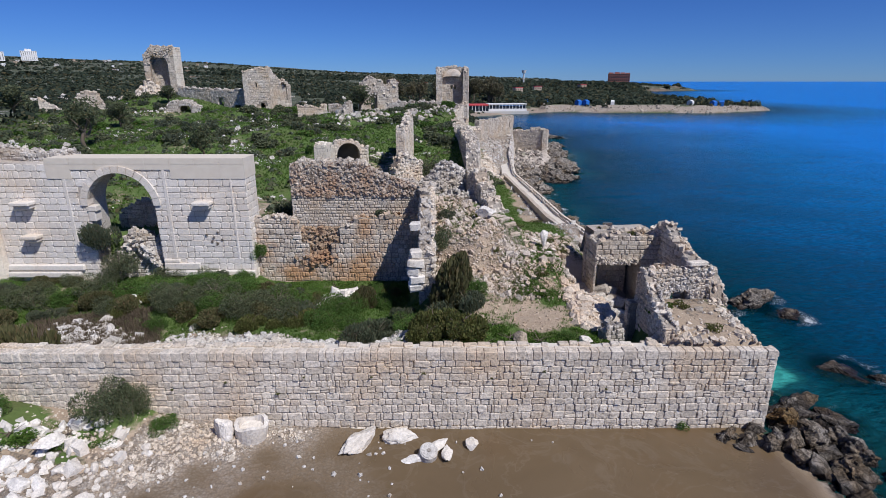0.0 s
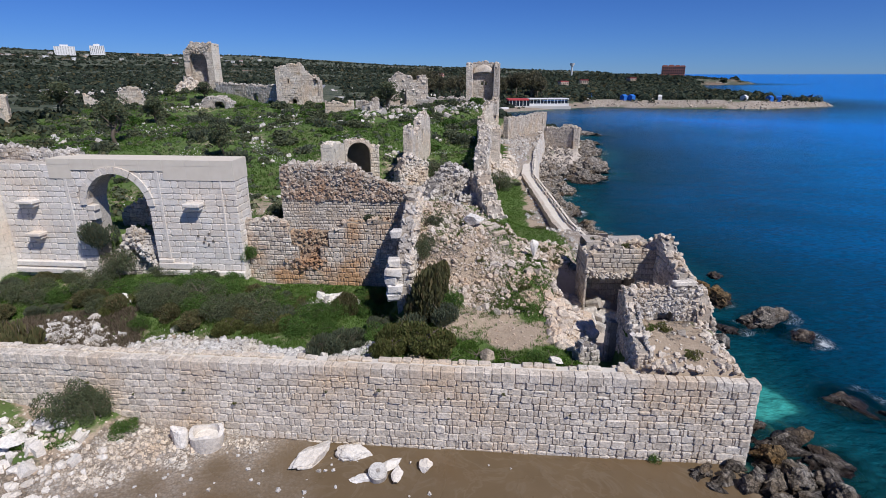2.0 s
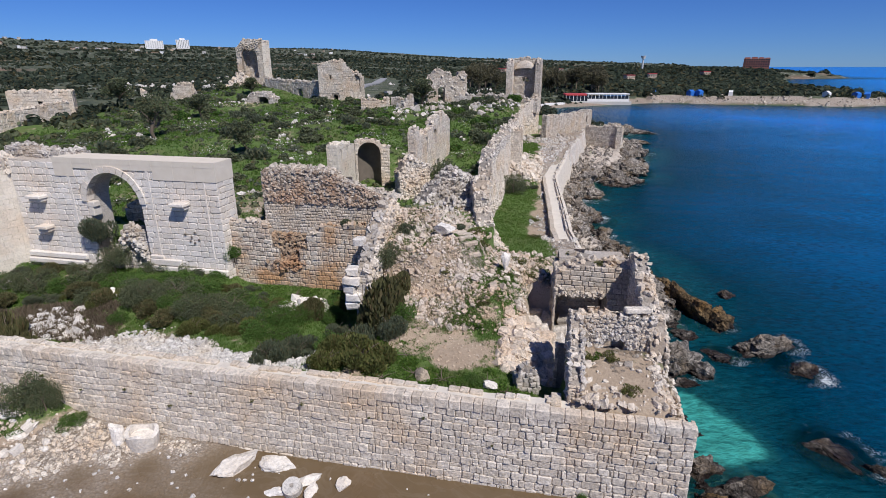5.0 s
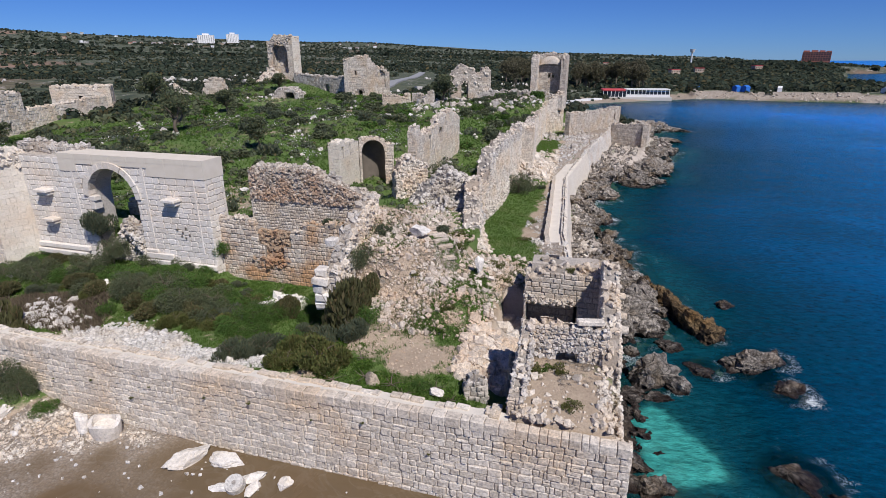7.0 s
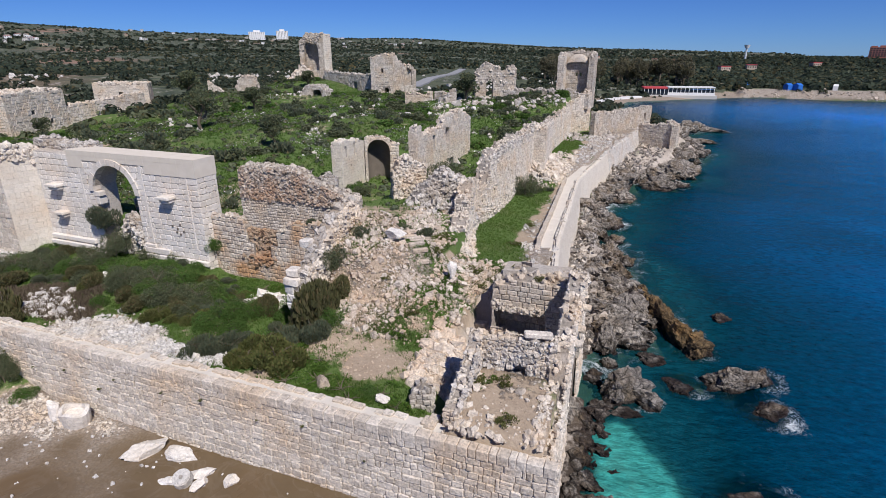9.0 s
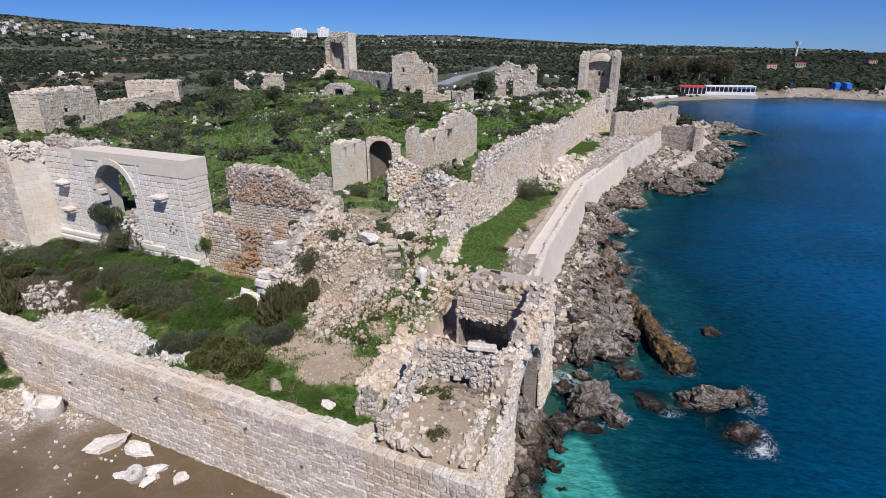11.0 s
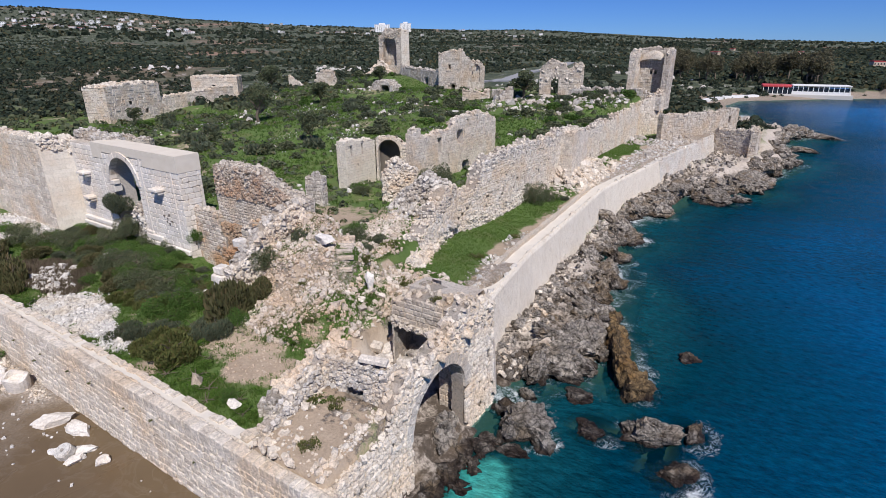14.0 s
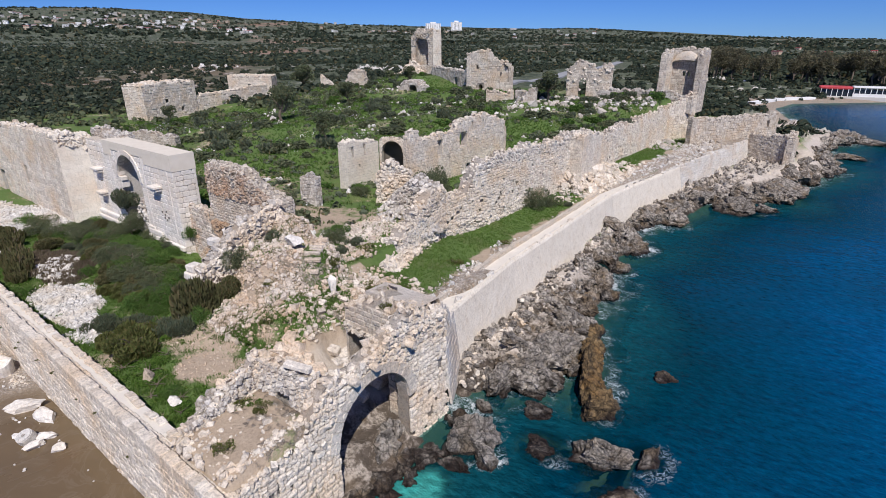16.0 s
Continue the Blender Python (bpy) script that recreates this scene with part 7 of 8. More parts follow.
# fallen column drum in the wet sand
drum = base("column_drum", "worn round column drum lying in wet sand", "column drum", (-0.75, 22.75, 0.5), 20)
bm = bmesh.new()
bmesh.ops.create_cone(bm, cap_ends=True, segments=20, radius1=0.5, radius2=0.46, depth=0.5)
bmesh.ops.bevel(bm, geom=[e for e in bm.edges if abs(e.verts[0].co.z - e.verts[1].co.z) < 0.01], offset=0.05, segments=2, affect="EDGES")
dr = part("drum", bm_mesh("drum", bm, WHITE), drum)
dr.matrix_local = pose(0, 0, 0.1, 25, 0, 0)
bm = bmesh.new()
bmesh.ops.create_cone(bm, cap_ends=True, segments=12, radius1=0.1, radius2=0.1, depth=0.06)
hub = part("socket", bm_mesh("socket", bm, MORTAR), dr)
hub.matrix_local = pose(0, 0, 0.25)
# steps worn into the mound
steps = base("mound_steps", "rough earth and stone steps up the mound", "steps", (0, 0, 0))
for i in range(8):
    k = i / 7
    bm = bevelled(-0.5 - 0.12 * (i % 3), 0.45 + 0.1 * (i % 2), -0.17, 0.2, -0.25, 0.08, 0.06)
    st = part("step", bm_mesh("step", bm, MOUNDSTONE), steps)
    xx, yy = 5.6 - 2.4 * k, 39.9 + 2.9 * k
    st.matrix_world = pose(xx, yy, height(xx, yy) + 0.07, 0, 0, 39 + 5 * (i % 3 - 1))

# ---- plants ----
def leaf_cloud(r, count, leaf, blobs, upright=0.0, mat=OLIVE, name="crown", floor=-0.2):
    """Many small leaf blades spread over the shells of overlapping blobs (x, y, z, radius, squash)."""
    w = np.array([b[3] ** 2 for b in blobs])
    pick = r.choice(len(blobs), count, p=w / w.sum())
    B = np.array(blobs)[pick]
    d = r.normal(size=(count, 3))
    d /= np.linalg.norm(d, axis=1)[:, None]
    rad = B[:, 3] * (0.55 + 0.5 * r.random(count) ** 0.5)
    c = B[:, :3] + d * np.stack([rad, rad, rad * B[:, 4]], 1)
    c[:, 2] = np.maximum(c[:, 2], floor + 0.3 * r.random(count))
    t = r.normal(size=(count, 3)) * (1 - upright) + np.array((0, 0, 1.6)) * upright + d * 0.6
    t /= np.linalg.norm(t, axis=1)[:, None]
    s = np.cross(t, r.normal(size=(count, 3)))
    s /= np.linalg.norm(s, axis=1)[:, None]
    ln = leaf * r.uniform(0.6, 1.4, count)[:, None]
    wd = ln * (0.42 - 0.3 * upright)
    v = np.stack([c - t * ln * 0.5, c + s * wd, c + t * ln * 0.5, c - s * wd], 1).reshape(-1, 3)
    return mesh_of(name, v, np.arange(count * 4).reshape(-1, 4), mat)


def limb_mesh(r, height_, radius, branches, spread, name="trunk"):
    """A tapered, crooked trunk with limbs."""
    pile = Pile()

    def tube(p, q, ra, rb, bend=0.12):
        p, q = np.array(p, float), np.array(q, float)
        k, seg = 7, 4
        axis_ = (q - p) / np.linalg.norm(q - p)
        a = np.cross(axis_, (0.31, 0.95, 0.12))
        a /= np.linalg.norm(a)
        b = np.cross(axis_, a)
        off_ = r.normal(size=3) * bend * np.linalg.norm(q - p)
        vv = []
        for i in range(seg + 1):
            t = i / seg
            c = p + (q - p) * t + off_ * math.sin(math.pi * t)
            rr = ra + (rb - ra) * t
            vv += [c + rr * (math.cos(6.283 * j / k) * a + math.sin(6.283 * j / k) * b) for j in range(k)]
        ff = [(i * k + j, i * k + (j + 1) % k, (i + 1) * k + (j + 1) % k, (i + 1) * k + j) for i in range(seg) for j in range(k)]
        pile.add(vv, ff)

    tube((0, 0, -0.3), (0.05 * height_, 0, height_ * 0.5), radius, radius * 0.65)
    for i in range(branches):
        a = 6.283 * i / branches + r.uniform(-0.5, 0.5)
        tip = (math.cos(a) * spread * r.uniform(0.5, 1), math.sin(a) * spread * r.uniform(0.5, 1), height_ * r.uniform(0.65, 0.98))
        tube((0.05 * height_, 0, height_ * r.uniform(0.3, 0.5)), tip, radius * 0.5, radius * 0.1)
    return pile.mesh(name, BARK, True)


def blob_set(r, n, rx, rz, rad):
    return [(r.uniform(-rx, rx), r.uniform(-rx, rx), rz * r.uniform(0.35, 1.0), rad * r.uniform(0.55, 1.0), r.uniform(0.75, 1.1)) for _ in range(n)]


def make_bush(name, label, seed, mat, count=2200, leaf=0.115, rx=0.62, rz=0.6, rad=0.55, upright=0.0, group="shrubs in the court"):
    """A shrub about 1 m in radius and height, standing at the origin."""
    r = np.random.default_rng(seed)
    ob = base(name, label, "shrub", group=group)
    part("stem", limb_mesh(r, 0.9, 0.05, 6, 0.6, "stem"), ob)
    part("crown", leaf_cloud(r, count, leaf, blob_set(r, 9, rx, rz, rad), upright, mat), ob)
    return ob


PROTO = {
    "olive": make_bush("round_shrub", "dense round grey-green evergreen shrub", 1, OLIVE, 7000, 0.046),
    "olive2": make_bush("round_shrub", "dense round dark olive-green shrub", 2, OLIVE, 7000, 0.046),
    "green": make_bush("leafy_shrub", "leafy bright green shrub", 3, GREEN, 5600, 0.055),
    "broom": make_bush("broom_bush", "fine-stemmed grey-green broom bush", 4, BROOM, 6000, 0.11, 0.5, 0.5, 0.5, 0.75),
    "dry": make_bush("spiky_shrub", "tall spiky olive-brown shrub", 5, DRYBUSH, 6400, 0.15, 0.5, 0.62, 0.5, 0.6),
    "heath": make_bush("heath_bush", "fine-stemmed olive-green heath bush", 11, HEATH, 7000, 0.12, 0.52, 0.55, 0.5, 0.7),
    "tuft": make_bush("weed_tuft", "thin tuft of dry olive-green weeds", 12, HEATH, 700, 0.2, 0.6, 0.4, 0.45, 0.85),
    "grass": make_bush("grass_clump", "lush clump of fresh green grass", 6, GRASSY, 1800, 0.14, 0.8, 0.16, 0.4, 0.6),
    "hill_olive": make_bush("hill_shrub", "low grey-green shrub on the hill", 8, OLIVE, 700, 0.22),
    "hill_green": make_bush("hill_shrub", "low green shrub on the hill", 9, GREEN, 600, 0.24),
    "hill_broom": make_bush("hill_broom", "low dull broom bush on the hill", 10, BROOM, 800, 0.3, 0.5, 0.5, 0.5, 0.6),
    "reed": make_bush("reed_tuft", "tuft of tall dry brown stalks", 7, DRYBUSH, 1800, 0.36, 0.6, 0.4, 0.4, 0.9),
}
for i, k in enumerate(PROTO):
    PROTO[k].location = (-60 + 3 * i, 20, 2.5)
used = set()


def plant(kind, x, y, radius, tall, turn=0.0, z=None):
    m = pose(x, y, (height(x, y) if z is None else z) - 0.06, 0, 0, turn) @ Matrix.Diagonal((radius, radius, tall, 1))
    if kind not in used:
        used.add(kind)
        PROTO[kind].matrix_world = m
        return PROTO[kind]
    q = copy_thing(PROTO[kind], Matrix.Identity(4))
    q.matrix_world = m
    return q


PLATFORM_PLANTS = [
    ("tuft", 11.7, 28.0, 0.65, 0.4), ("grass", 12.7, 28.6, 0.7, 0.4), ("grass", 12.1, 27.4, 0.6, 0.3), ("grass", 13.6, 29.7, 0.5, 0.35), ("tuft", 8.6, 42.6, 0.91, 0.5),
    ("tuft", 9.4, 52.0, 0.91, 0.5), ("tuft", 9.0, 60.4, 0.78, 0.4), ("broom", 8.4, 76.0, 0.8, 0.6), ("green", -11.0, 36.8, 1.4, 1.5),
    ("green", -6.6, 35.4, 1.3, 1.3), ("green", -16.6, 35.4, 1.3, 1.3), ("green", -19.0, 38.6, 1.3, 1.0), ("broom", -4.9, 30.2, 1.3, 1.3), ("heath", -0.9, 28.4, 1.3, 1.2),
    ("reed", -33.0, 31.0, 1.6, 1.8), ("reed", -36.0, 32.0, 1.6, 1.6), ("dry", -38.6, 31.4, 1.5, 1.2), ("dry", 1.1, 35.6, 1.1, 1.8), ("broom", 1.7, 32.2, 1.3, 1.4),
    ("broom", -0.5, 31.4, 1.5, 1.7), ("broom", 0.2, 40.4, 0.9, 0.9)]
MOUND_PLANTS = [
    ("tuft", 2.2, 41.0, 0.78, 0.5), ("tuft", 5.8, 41.6, 0.78, 0.45), ("broom", 3.6, 44.4, 1.1, 0.8), ("olive", 1.0, 46.2, 1.3, 1.1), ("tuft", 4.9, 46.0, 1.04, 0.6), ("tuft", 6.9, 35.0, 0.65, 0.4),
    ("grass", 7.3, 36.3, 0.9, 0.35), ("grass", 7.6, 38.3, 0.9, 0.3), ("grass", 6.6, 33.8, 0.8, 0.3), ("tuft", 3.9, 37.4, 0.59, 0.35), ("tuft", 9.4, 41.2, 0.91, 0.5),
    ("olive", -8.2, 36.2, 1.3, 1.2), ("broom", -11.4, 38.4, 1.4, 1.0), ("dry", -13.8, 38.9, 1.1, 0.9), ("broom", -20.6, 37.0, 1.5, 1.2), ("dry", -12.8, 35.0, 1.3, 1.2),
    ("green", -17.8, 38.6, 1.3, 0.9), ("dry", 0.2, 33.4, 2.3, 4.0), ("heath", 0.9, 28.8, 2.0, 1.7), ("heath", -0.5, 29.8, 1.6, 1.7), ("broom", -5.6, 29.3, 1.4, 1.5),
    ("broom", -4.3, 30.9, 1.7, 1.4)]
COURT_PLANTS = [
    ("green", 2.3, 32.9, 0.8, 1.2), ("broom", -9.8, 35.0, 1.8, 1.6), ("olive2", -12.2, 36.2, 2.0, 1.9), ("olive", -14.4, 35.2, 1.9, 1.7), ("green", -7.6, 34.6, 1.4, 1.6),
    ("heath", -10.0, 33.6, 1.5, 1.3), ("olive2", -17.0, 36.4, 1.9, 1.6), ("olive", -19.6, 35.8, 1.7, 1.8), ("green", -21.5, 37.6, 1.7, 1.2), ("green", -24.8, 38.6, 1.6, 1.1),
    ("olive2", -27.4, 38.8, 1.9, 1.7), ("olive", -30.8, 36.6, 1.9, 1.8), ("olive2", -33.6, 35.6, 1.9, 1.6), ("dry", -5.6, 36.3, 1.2, 1.6), ("dry", -16.0, 34.2, 1.4, 0.9),
    ("reed", -25.2, 29.6, 1.6, 2.0), ("reed", -27.4, 29.9, 1.7, 2.2), ("green", -20.2, 28.0, 1.2, 0.7), ("olive", -29.6, 39.8, 0.9, 1.0), ("dry", -31.6, 39.2, 1.0, 1.0),
    ("olive2", -0.4, 37.6, 1.2, 1.9), ("green", -15.8, 39.6, 0.9, 0.8)]
GATE_PLANTS = [
    ("olive", -22.0, 40.6, 1.4, 1.0), ("olive2", -18.8, 40.9, 1.3, 0.9), ("green", -10.2, 38.8, 1.3, 0.7), ("green", -4.6, 38.6, 1.2, 0.6), ("grass", 3.9, 28.6, 1.5, 0.5),
    ("grass", 5.6, 28.2, 1.4, 0.45), ("grass", 2.4, 27.6, 1.6, 0.5), ("grass", 8.2, 28.4, 1.3, 0.45), ("grass", 9.2, 27.9, 0.9, 0.5), ("grass", 6.6, 27.5, 1.2, 0.4),
    ("green", 7.4, 28.3, 0.7, 0.5), ("grass", 1.6, 31.2, 1.0, 0.4), ("grass", 3.2, 30.0, 1.2, 0.4), ("green", -2.2, 31.8, 1.3, 0.9), ("olive", -11.2, 34.2, 1.5, 1.4),
    ("green", -12.6, 37.8, 1.6, 1.1), ("green", -15.4, 37.6, 1.6, 1.2), ("dry", -18.4, 34.4, 1.3, 1.1), ("grass", -18.8, 37.8, 1.6, 0.7), ("grass", -8.8, 40.0, 1.6, 0.5),
    ("grass", -5.0, 40.2, 1.6, 0.5), ("dry", -26.0, 36.2, 1.4, 1.4)]
BEACH_PLANTS = [
    ("green", -28.6, 37.4, 1.4, 1.1), ("olive2", -38.6, 35.4, 1.7, 1.3), ("green", -40.8, 34.6, 1.5, 1.0), ("reed", -29.4, 30.6, 1.6, 1.8), ("reed", -23.6, 28.9, 1.2, 1.2),
    ("dry", -31.0, 33.2, 1.6, 1.3), ("olive", -24.0, 35.6, 1.4, 1.1), ("grass", -26.2, 40.0, 1.3, 0.5), ("grass", -20.4, 39.6, 1.4, 0.6), ("grass", -11.0, 28.2, 0.8, 0.3),
    ("broom", -2.6, 33.8, 1.1, 1.0), ("green", 13.3, 25.3, 0.42, 0.5), ("tuft", 15.2, 27.0, 0.65, 0.5), ("tuft", 14.4, 29.6, 0.65, 0.45), ("tuft", 12.9, 29.2, 0.8, 0.5),
    ("olive2", -36.4, 34.0, 1.8, 1.4), ("dry", -23.0, 35.0, 1.4, 1.3), ("green", -8.1, 32.8, 1.4, 1.3), ("heath", -13.0, 33.0, 1.3, 1.0),
    ("olive2", -17.6, 24.0, 1.5, 2.2), ("olive", -16.4, 24.0, 1.0, 1.7)]
CHURCH_PLANTS = [
    ("green", -14.9, 24.2, 0.8, 0.7), ("grass", -19.0, 22.8, 1.3, 0.5), ("grass", -21.5, 22.4, 1.5, 0.6), ("green", -23.4, 23.2, 1.2, 1.0), ("grass", -17.6, 22.6, 0.9, 0.4),
    ("olive", 5.7, 72.4, 2.0, 2.5), ("olive2", 6.9, 74.4, 1.3, 1.4), ("green", -11.9, 61.0, 1.3, 0.9), ("olive", -10.4, 59.6, 1.2, 0.9), ("olive2", -1.7, 62.2, 2.0, 3.4),
    ("olive", -0.4, 61.0, 1.7, 2.6), ("olive2", -3.4, 60.6, 0.7, 1.8), ("olive", 1.2, 62.0, 1.5, 1.4), ("broom", 3.0, 46.4, 0.9, 0.8), ("olive", -13.6, 47.2, 1.8, 2.0),
    ("olive2", -11.0, 49.4, 1.7, 1.8), ("green", -0.2, 47.6, 1.0, 0.9)]
COURT = PLATFORM_PLANTS + MOUND_PLANTS + COURT_PLANTS + GATE_PLANTS + BEACH_PLANTS + CHURCH_PLANTS
for i, (k, x, y, a, h) in enumerate(COURT):
    plant(k, x, y, a, h, 67 * i)
rcs = np.random.default_rng(302)
for i in range(58):
    x, y = rcs.uniform(-35, -2.5), rcs.uniform(33.2, 40.4)
    if (-9.8 < x < -5.4 and y > 36.4) or (-29.5 < x < -20 and y < 34.6) or (x > -4 and y > 38):
        continue
    g = rcs.uniform(0.6, 1.25)
    plant(["heath", "broom", "green", "dry", "olive2", "green", "heath"][i % 7], x, y, g, g * rcs.uniform(0.55, 1.0), 40 * i)
for i, (x, z) in enumerate(((-14.5, 3.0), (-11.6, 3.4), (-8.9, 2.7), (-7.4, 3.7), (-3.8, 3.7), (-1.0, 3.9), (2.6, 3.6), (5.4, 4.0), (-17.0, 3.6), (8.8, 2.9))):
    plant("tuft", x, 24.93 + 0.009 * x, 0.09 + 0.04 * (i % 3), 0.13, 50 * i, z)
plant("tuft", 12.4, 40.3, 0.6, 0.35, 0, 7.6)
plant("tuft", 14.2, 38.6, 0.5, 0.3, 0, 7.7)
plant("broom", -4.8, 42.0, 0.8, 0.7, 0, 8.2)
plant("broom", -27.2, 40.5, 1.6, 2.2, 10, 6.2)
plant("olive2", -25.8, 40.0, 1.35, 2.3, 10, 3.8)
plant("green", -15.0, 41.2, 0.7, 1.2, 10, 5.0)
rh = np.random.default_rng(301)
n_h = 0
while n_h < 320:
    x, y = rh.uniform(-84, 2), rh.uniform(46, 142)
    if (x > -15 and 57 < y < 84) or wave_noise(np.array([x]), np.array([y]), 0.16, 41)[0] < -0.25:
        continue
    s = rh.uniform(0.7, 1.9)
    q = plant(["hill_olive", "hill_green", "hill_broom", "hill_olive", "hill_broom"][rh.integers(5)], x, y, s, s * rh.uniform(0.6, 1.0), rh.uniform(0, 360))
    tagged(q, group="shrubs on the hill")
    n_h += 1


def make_tree(name, label, seed, tall, mat, spread, trunk, leaf, count, blobs, group):
    r = np.random.default_rng(seed)
    ob = base(name, label, "tree", group=group)
    part("trunk", limb_mesh(r, tall * 0.85, trunk, 7, spread * 0.7), ob)
    bl = [(r.uniform(-spread, spread) * 0.6, r.uniform(-spread, spread) * 0.6, tall * r.uniform(0.45, 0.9), spread * r.uniform(0.3, 0.55), r.uniform(0.8, 1.2)) for _ in range(blobs)]
    part("crown", leaf_cloud(r, count, leaf, bl, 0.1, mat, floor=tall * 0.25), ob)
    return ob


carob = make_tree("carob_tree", "open-crowned dark evergreen tree on the green hill", 5, 6.4, OLIVE, 3.0, 0.35, 0.3, 3000, 11, "trees on the hill")
carob.matrix_world = pose(-53.0, 80.0, height(-53, 80))
olv = make_tree("olive_tree", "narrow dark evergreen tree on the hill", 6, 4.6, OLIVE, 1.7, 0.2, 0.24, 2400, 10, "trees on the hill")
olv.matrix_world = pose(-33.0, 73.0, height(-33, 73))
for x, y, k in ((-62, 104, 1.0), (-88, 112, 1.4), (-18, 118.5, 1.2), (-84.8, 73.5, 0.7), (-64, 128, 0.9)):
    q = copy_thing(olv, Matrix.Identity(4))
    q.matrix_world = pose(x, y, height(x, y), 0, 0, 40 * k) @ Matrix.Diagonal((1.4 * k, 1.4 * k, k, 1))
gums = [make_tree("gum_tree", "tall ragged grey-brown gum tree by the bay", 20 + i, 15, GUM, 5.0, 0.45, 0.75, 1700, 13, "gum trees by the bay") for i in range(3)]
rgm = np.random.default_rng(88)
for i in range(52):
    g = gums[i % 3]
    x, y = rgm.uniform(-52, 42), 0.0
    y = rgm.uniform(350, 430) if x > -5 else rgm.uniform(300, 420)
    s = rgm.uniform(0.75, 1.15)
    q = g if i < 3 else copy_thing(g, Matrix.Identity(4))
    q.matrix_world = pose(x, y, height(x, y), 0, 0, rgm.uniform(0, 360)) @ Matrix.Diagonal((s, s, s, 1))


def scrub_field(name, label, count, region, size, seed, mat, leaves=26, leaf_share=0.5, dens=0.0):
    """Far shrubs, too many to count, as one mesh of small leafy clumps."""
    r = np.random.default_rng(seed)
    V = []
    x, y = region(r, count)
    z, cv = land(x, y)
    ok = (cv["depth"] > 6) & (wave_noise(x, y, 0.012, seed + 1) + r.uniform(-0.5, 0.5, len(x)) > dens)
    ok &= (distance(ROAD, x, y) > 9) & (distance([(px + 9, py - 26) for px, py in ROAD], x, y) > 17)
    x, y, z = x[ok], y[ok], z[ok]
    n = len(x)
    s = r.uniform(*size, n)
    d = r.normal(size=(n, leaves, 3))
    d /= np.linalg.norm(d, axis=2)[..., None]
    d[..., 2] = np.abs(d[..., 2])
    lob = r.uniform(0.6, 1.05, (n, leaves, 1))
    c = np.stack([x, y, z], 1)[:, None] + d * lob * s[:, None, None] * np.array((1.0, 1.0, 0.85))
    t = np.cross(d, r.normal(size=(n, leaves, 3)))
    t /= np.linalg.norm(t, axis=2)[..., None]
    b = np.cross(d, t) + 0.35 * d
    k = (s * leaf_share)[:, None, None] * r.uniform(0.6, 1.3, (n, leaves, 1))
    v = np.stack([c - t * k, c + b * k * 0.8, c + t * k, c - b * k * 0.8], 2).reshape(-1, 3)
    return tagged(new(name, mesh_of(name, v, np.arange(len(v)).reshape(-1, 4), mat)), label, "scrub", "", "stuff")


def wedge(r0, r1, a0, a1):
    def pick(r, n):
        d = np.exp(r.uniform(math.log(r0), math.log(r1), n))
        a = np.radians(r.uniform(a0, a1, n))
        return d * np.sin(a), d * np.cos(a)
    return pick


def hill_pick(r, n):
    return r.uniform(-84, 2, n), r.uniform(46, 146, n)


def beyond(r, n):
    x, y = wedge(130, 420, -98, 30)(r, n)
    ok = ~((x > -80) & (x < 22) & (y < 150))
    return x[ok], y[ok]


scrub_field("hill_brush", "low olive brush over the castle hill", 1200, hill_pick, (0.25, 0.7), 411, OLIVE, 26, 0.36, -0.3)
scrub_field("hill_broom_brush", "low grey-green broom over the castle hill", 900, hill_pick, (0.25, 0.7), 412, BROOM, 26, 0.36, -0.3)
scrub_field("west_brush", "grey-green brush on the slope by the bastions", 900, lambda r, n: (r.uniform(-135, -66, n), r.uniform(38, 125, n)), (0.5, 1.5), 413, OLIVE, 30, 0.34, -0.5)
scrub_field("scrub_near", "dense dark evergreen scrub beyond the castle", 9500, beyond, (0.7, 2.4), 401, MAQUIS, 46, 0.26, -0.35)
scrub_field("scrub_mid", "dark evergreen scrub over the plain", 15000, wedge(400, 1500, -98, 26), (1.2, 4.0), 402, MAQUIS, 14, 0.5, -0.4)
scrub_field("scrub_far", "distant dark scrub on the rising land", 14000, wedge(1500, 4200, -98, 20), (2.5, 8.0), 403, MAQUIS, 7, 0.8, -0.3)
scrub_field("bay_wood", "dark woodland round the bay", 1500, lambda r, n: (r.uniform(-40, 230, n), r.uniform(345, 640, n)), (1.6, 4.2), 405, MAQUIS, 44, 0.3, -0.6)
scrub_field("point_wood", "dark woodland on the far point", 1800, lambda r, n: (r.uniform(60, 520, n), r.uniform(620, 1500, n)), (2.0, 6.0), 406, MAQUIS, 30, 0.38, -0.8)


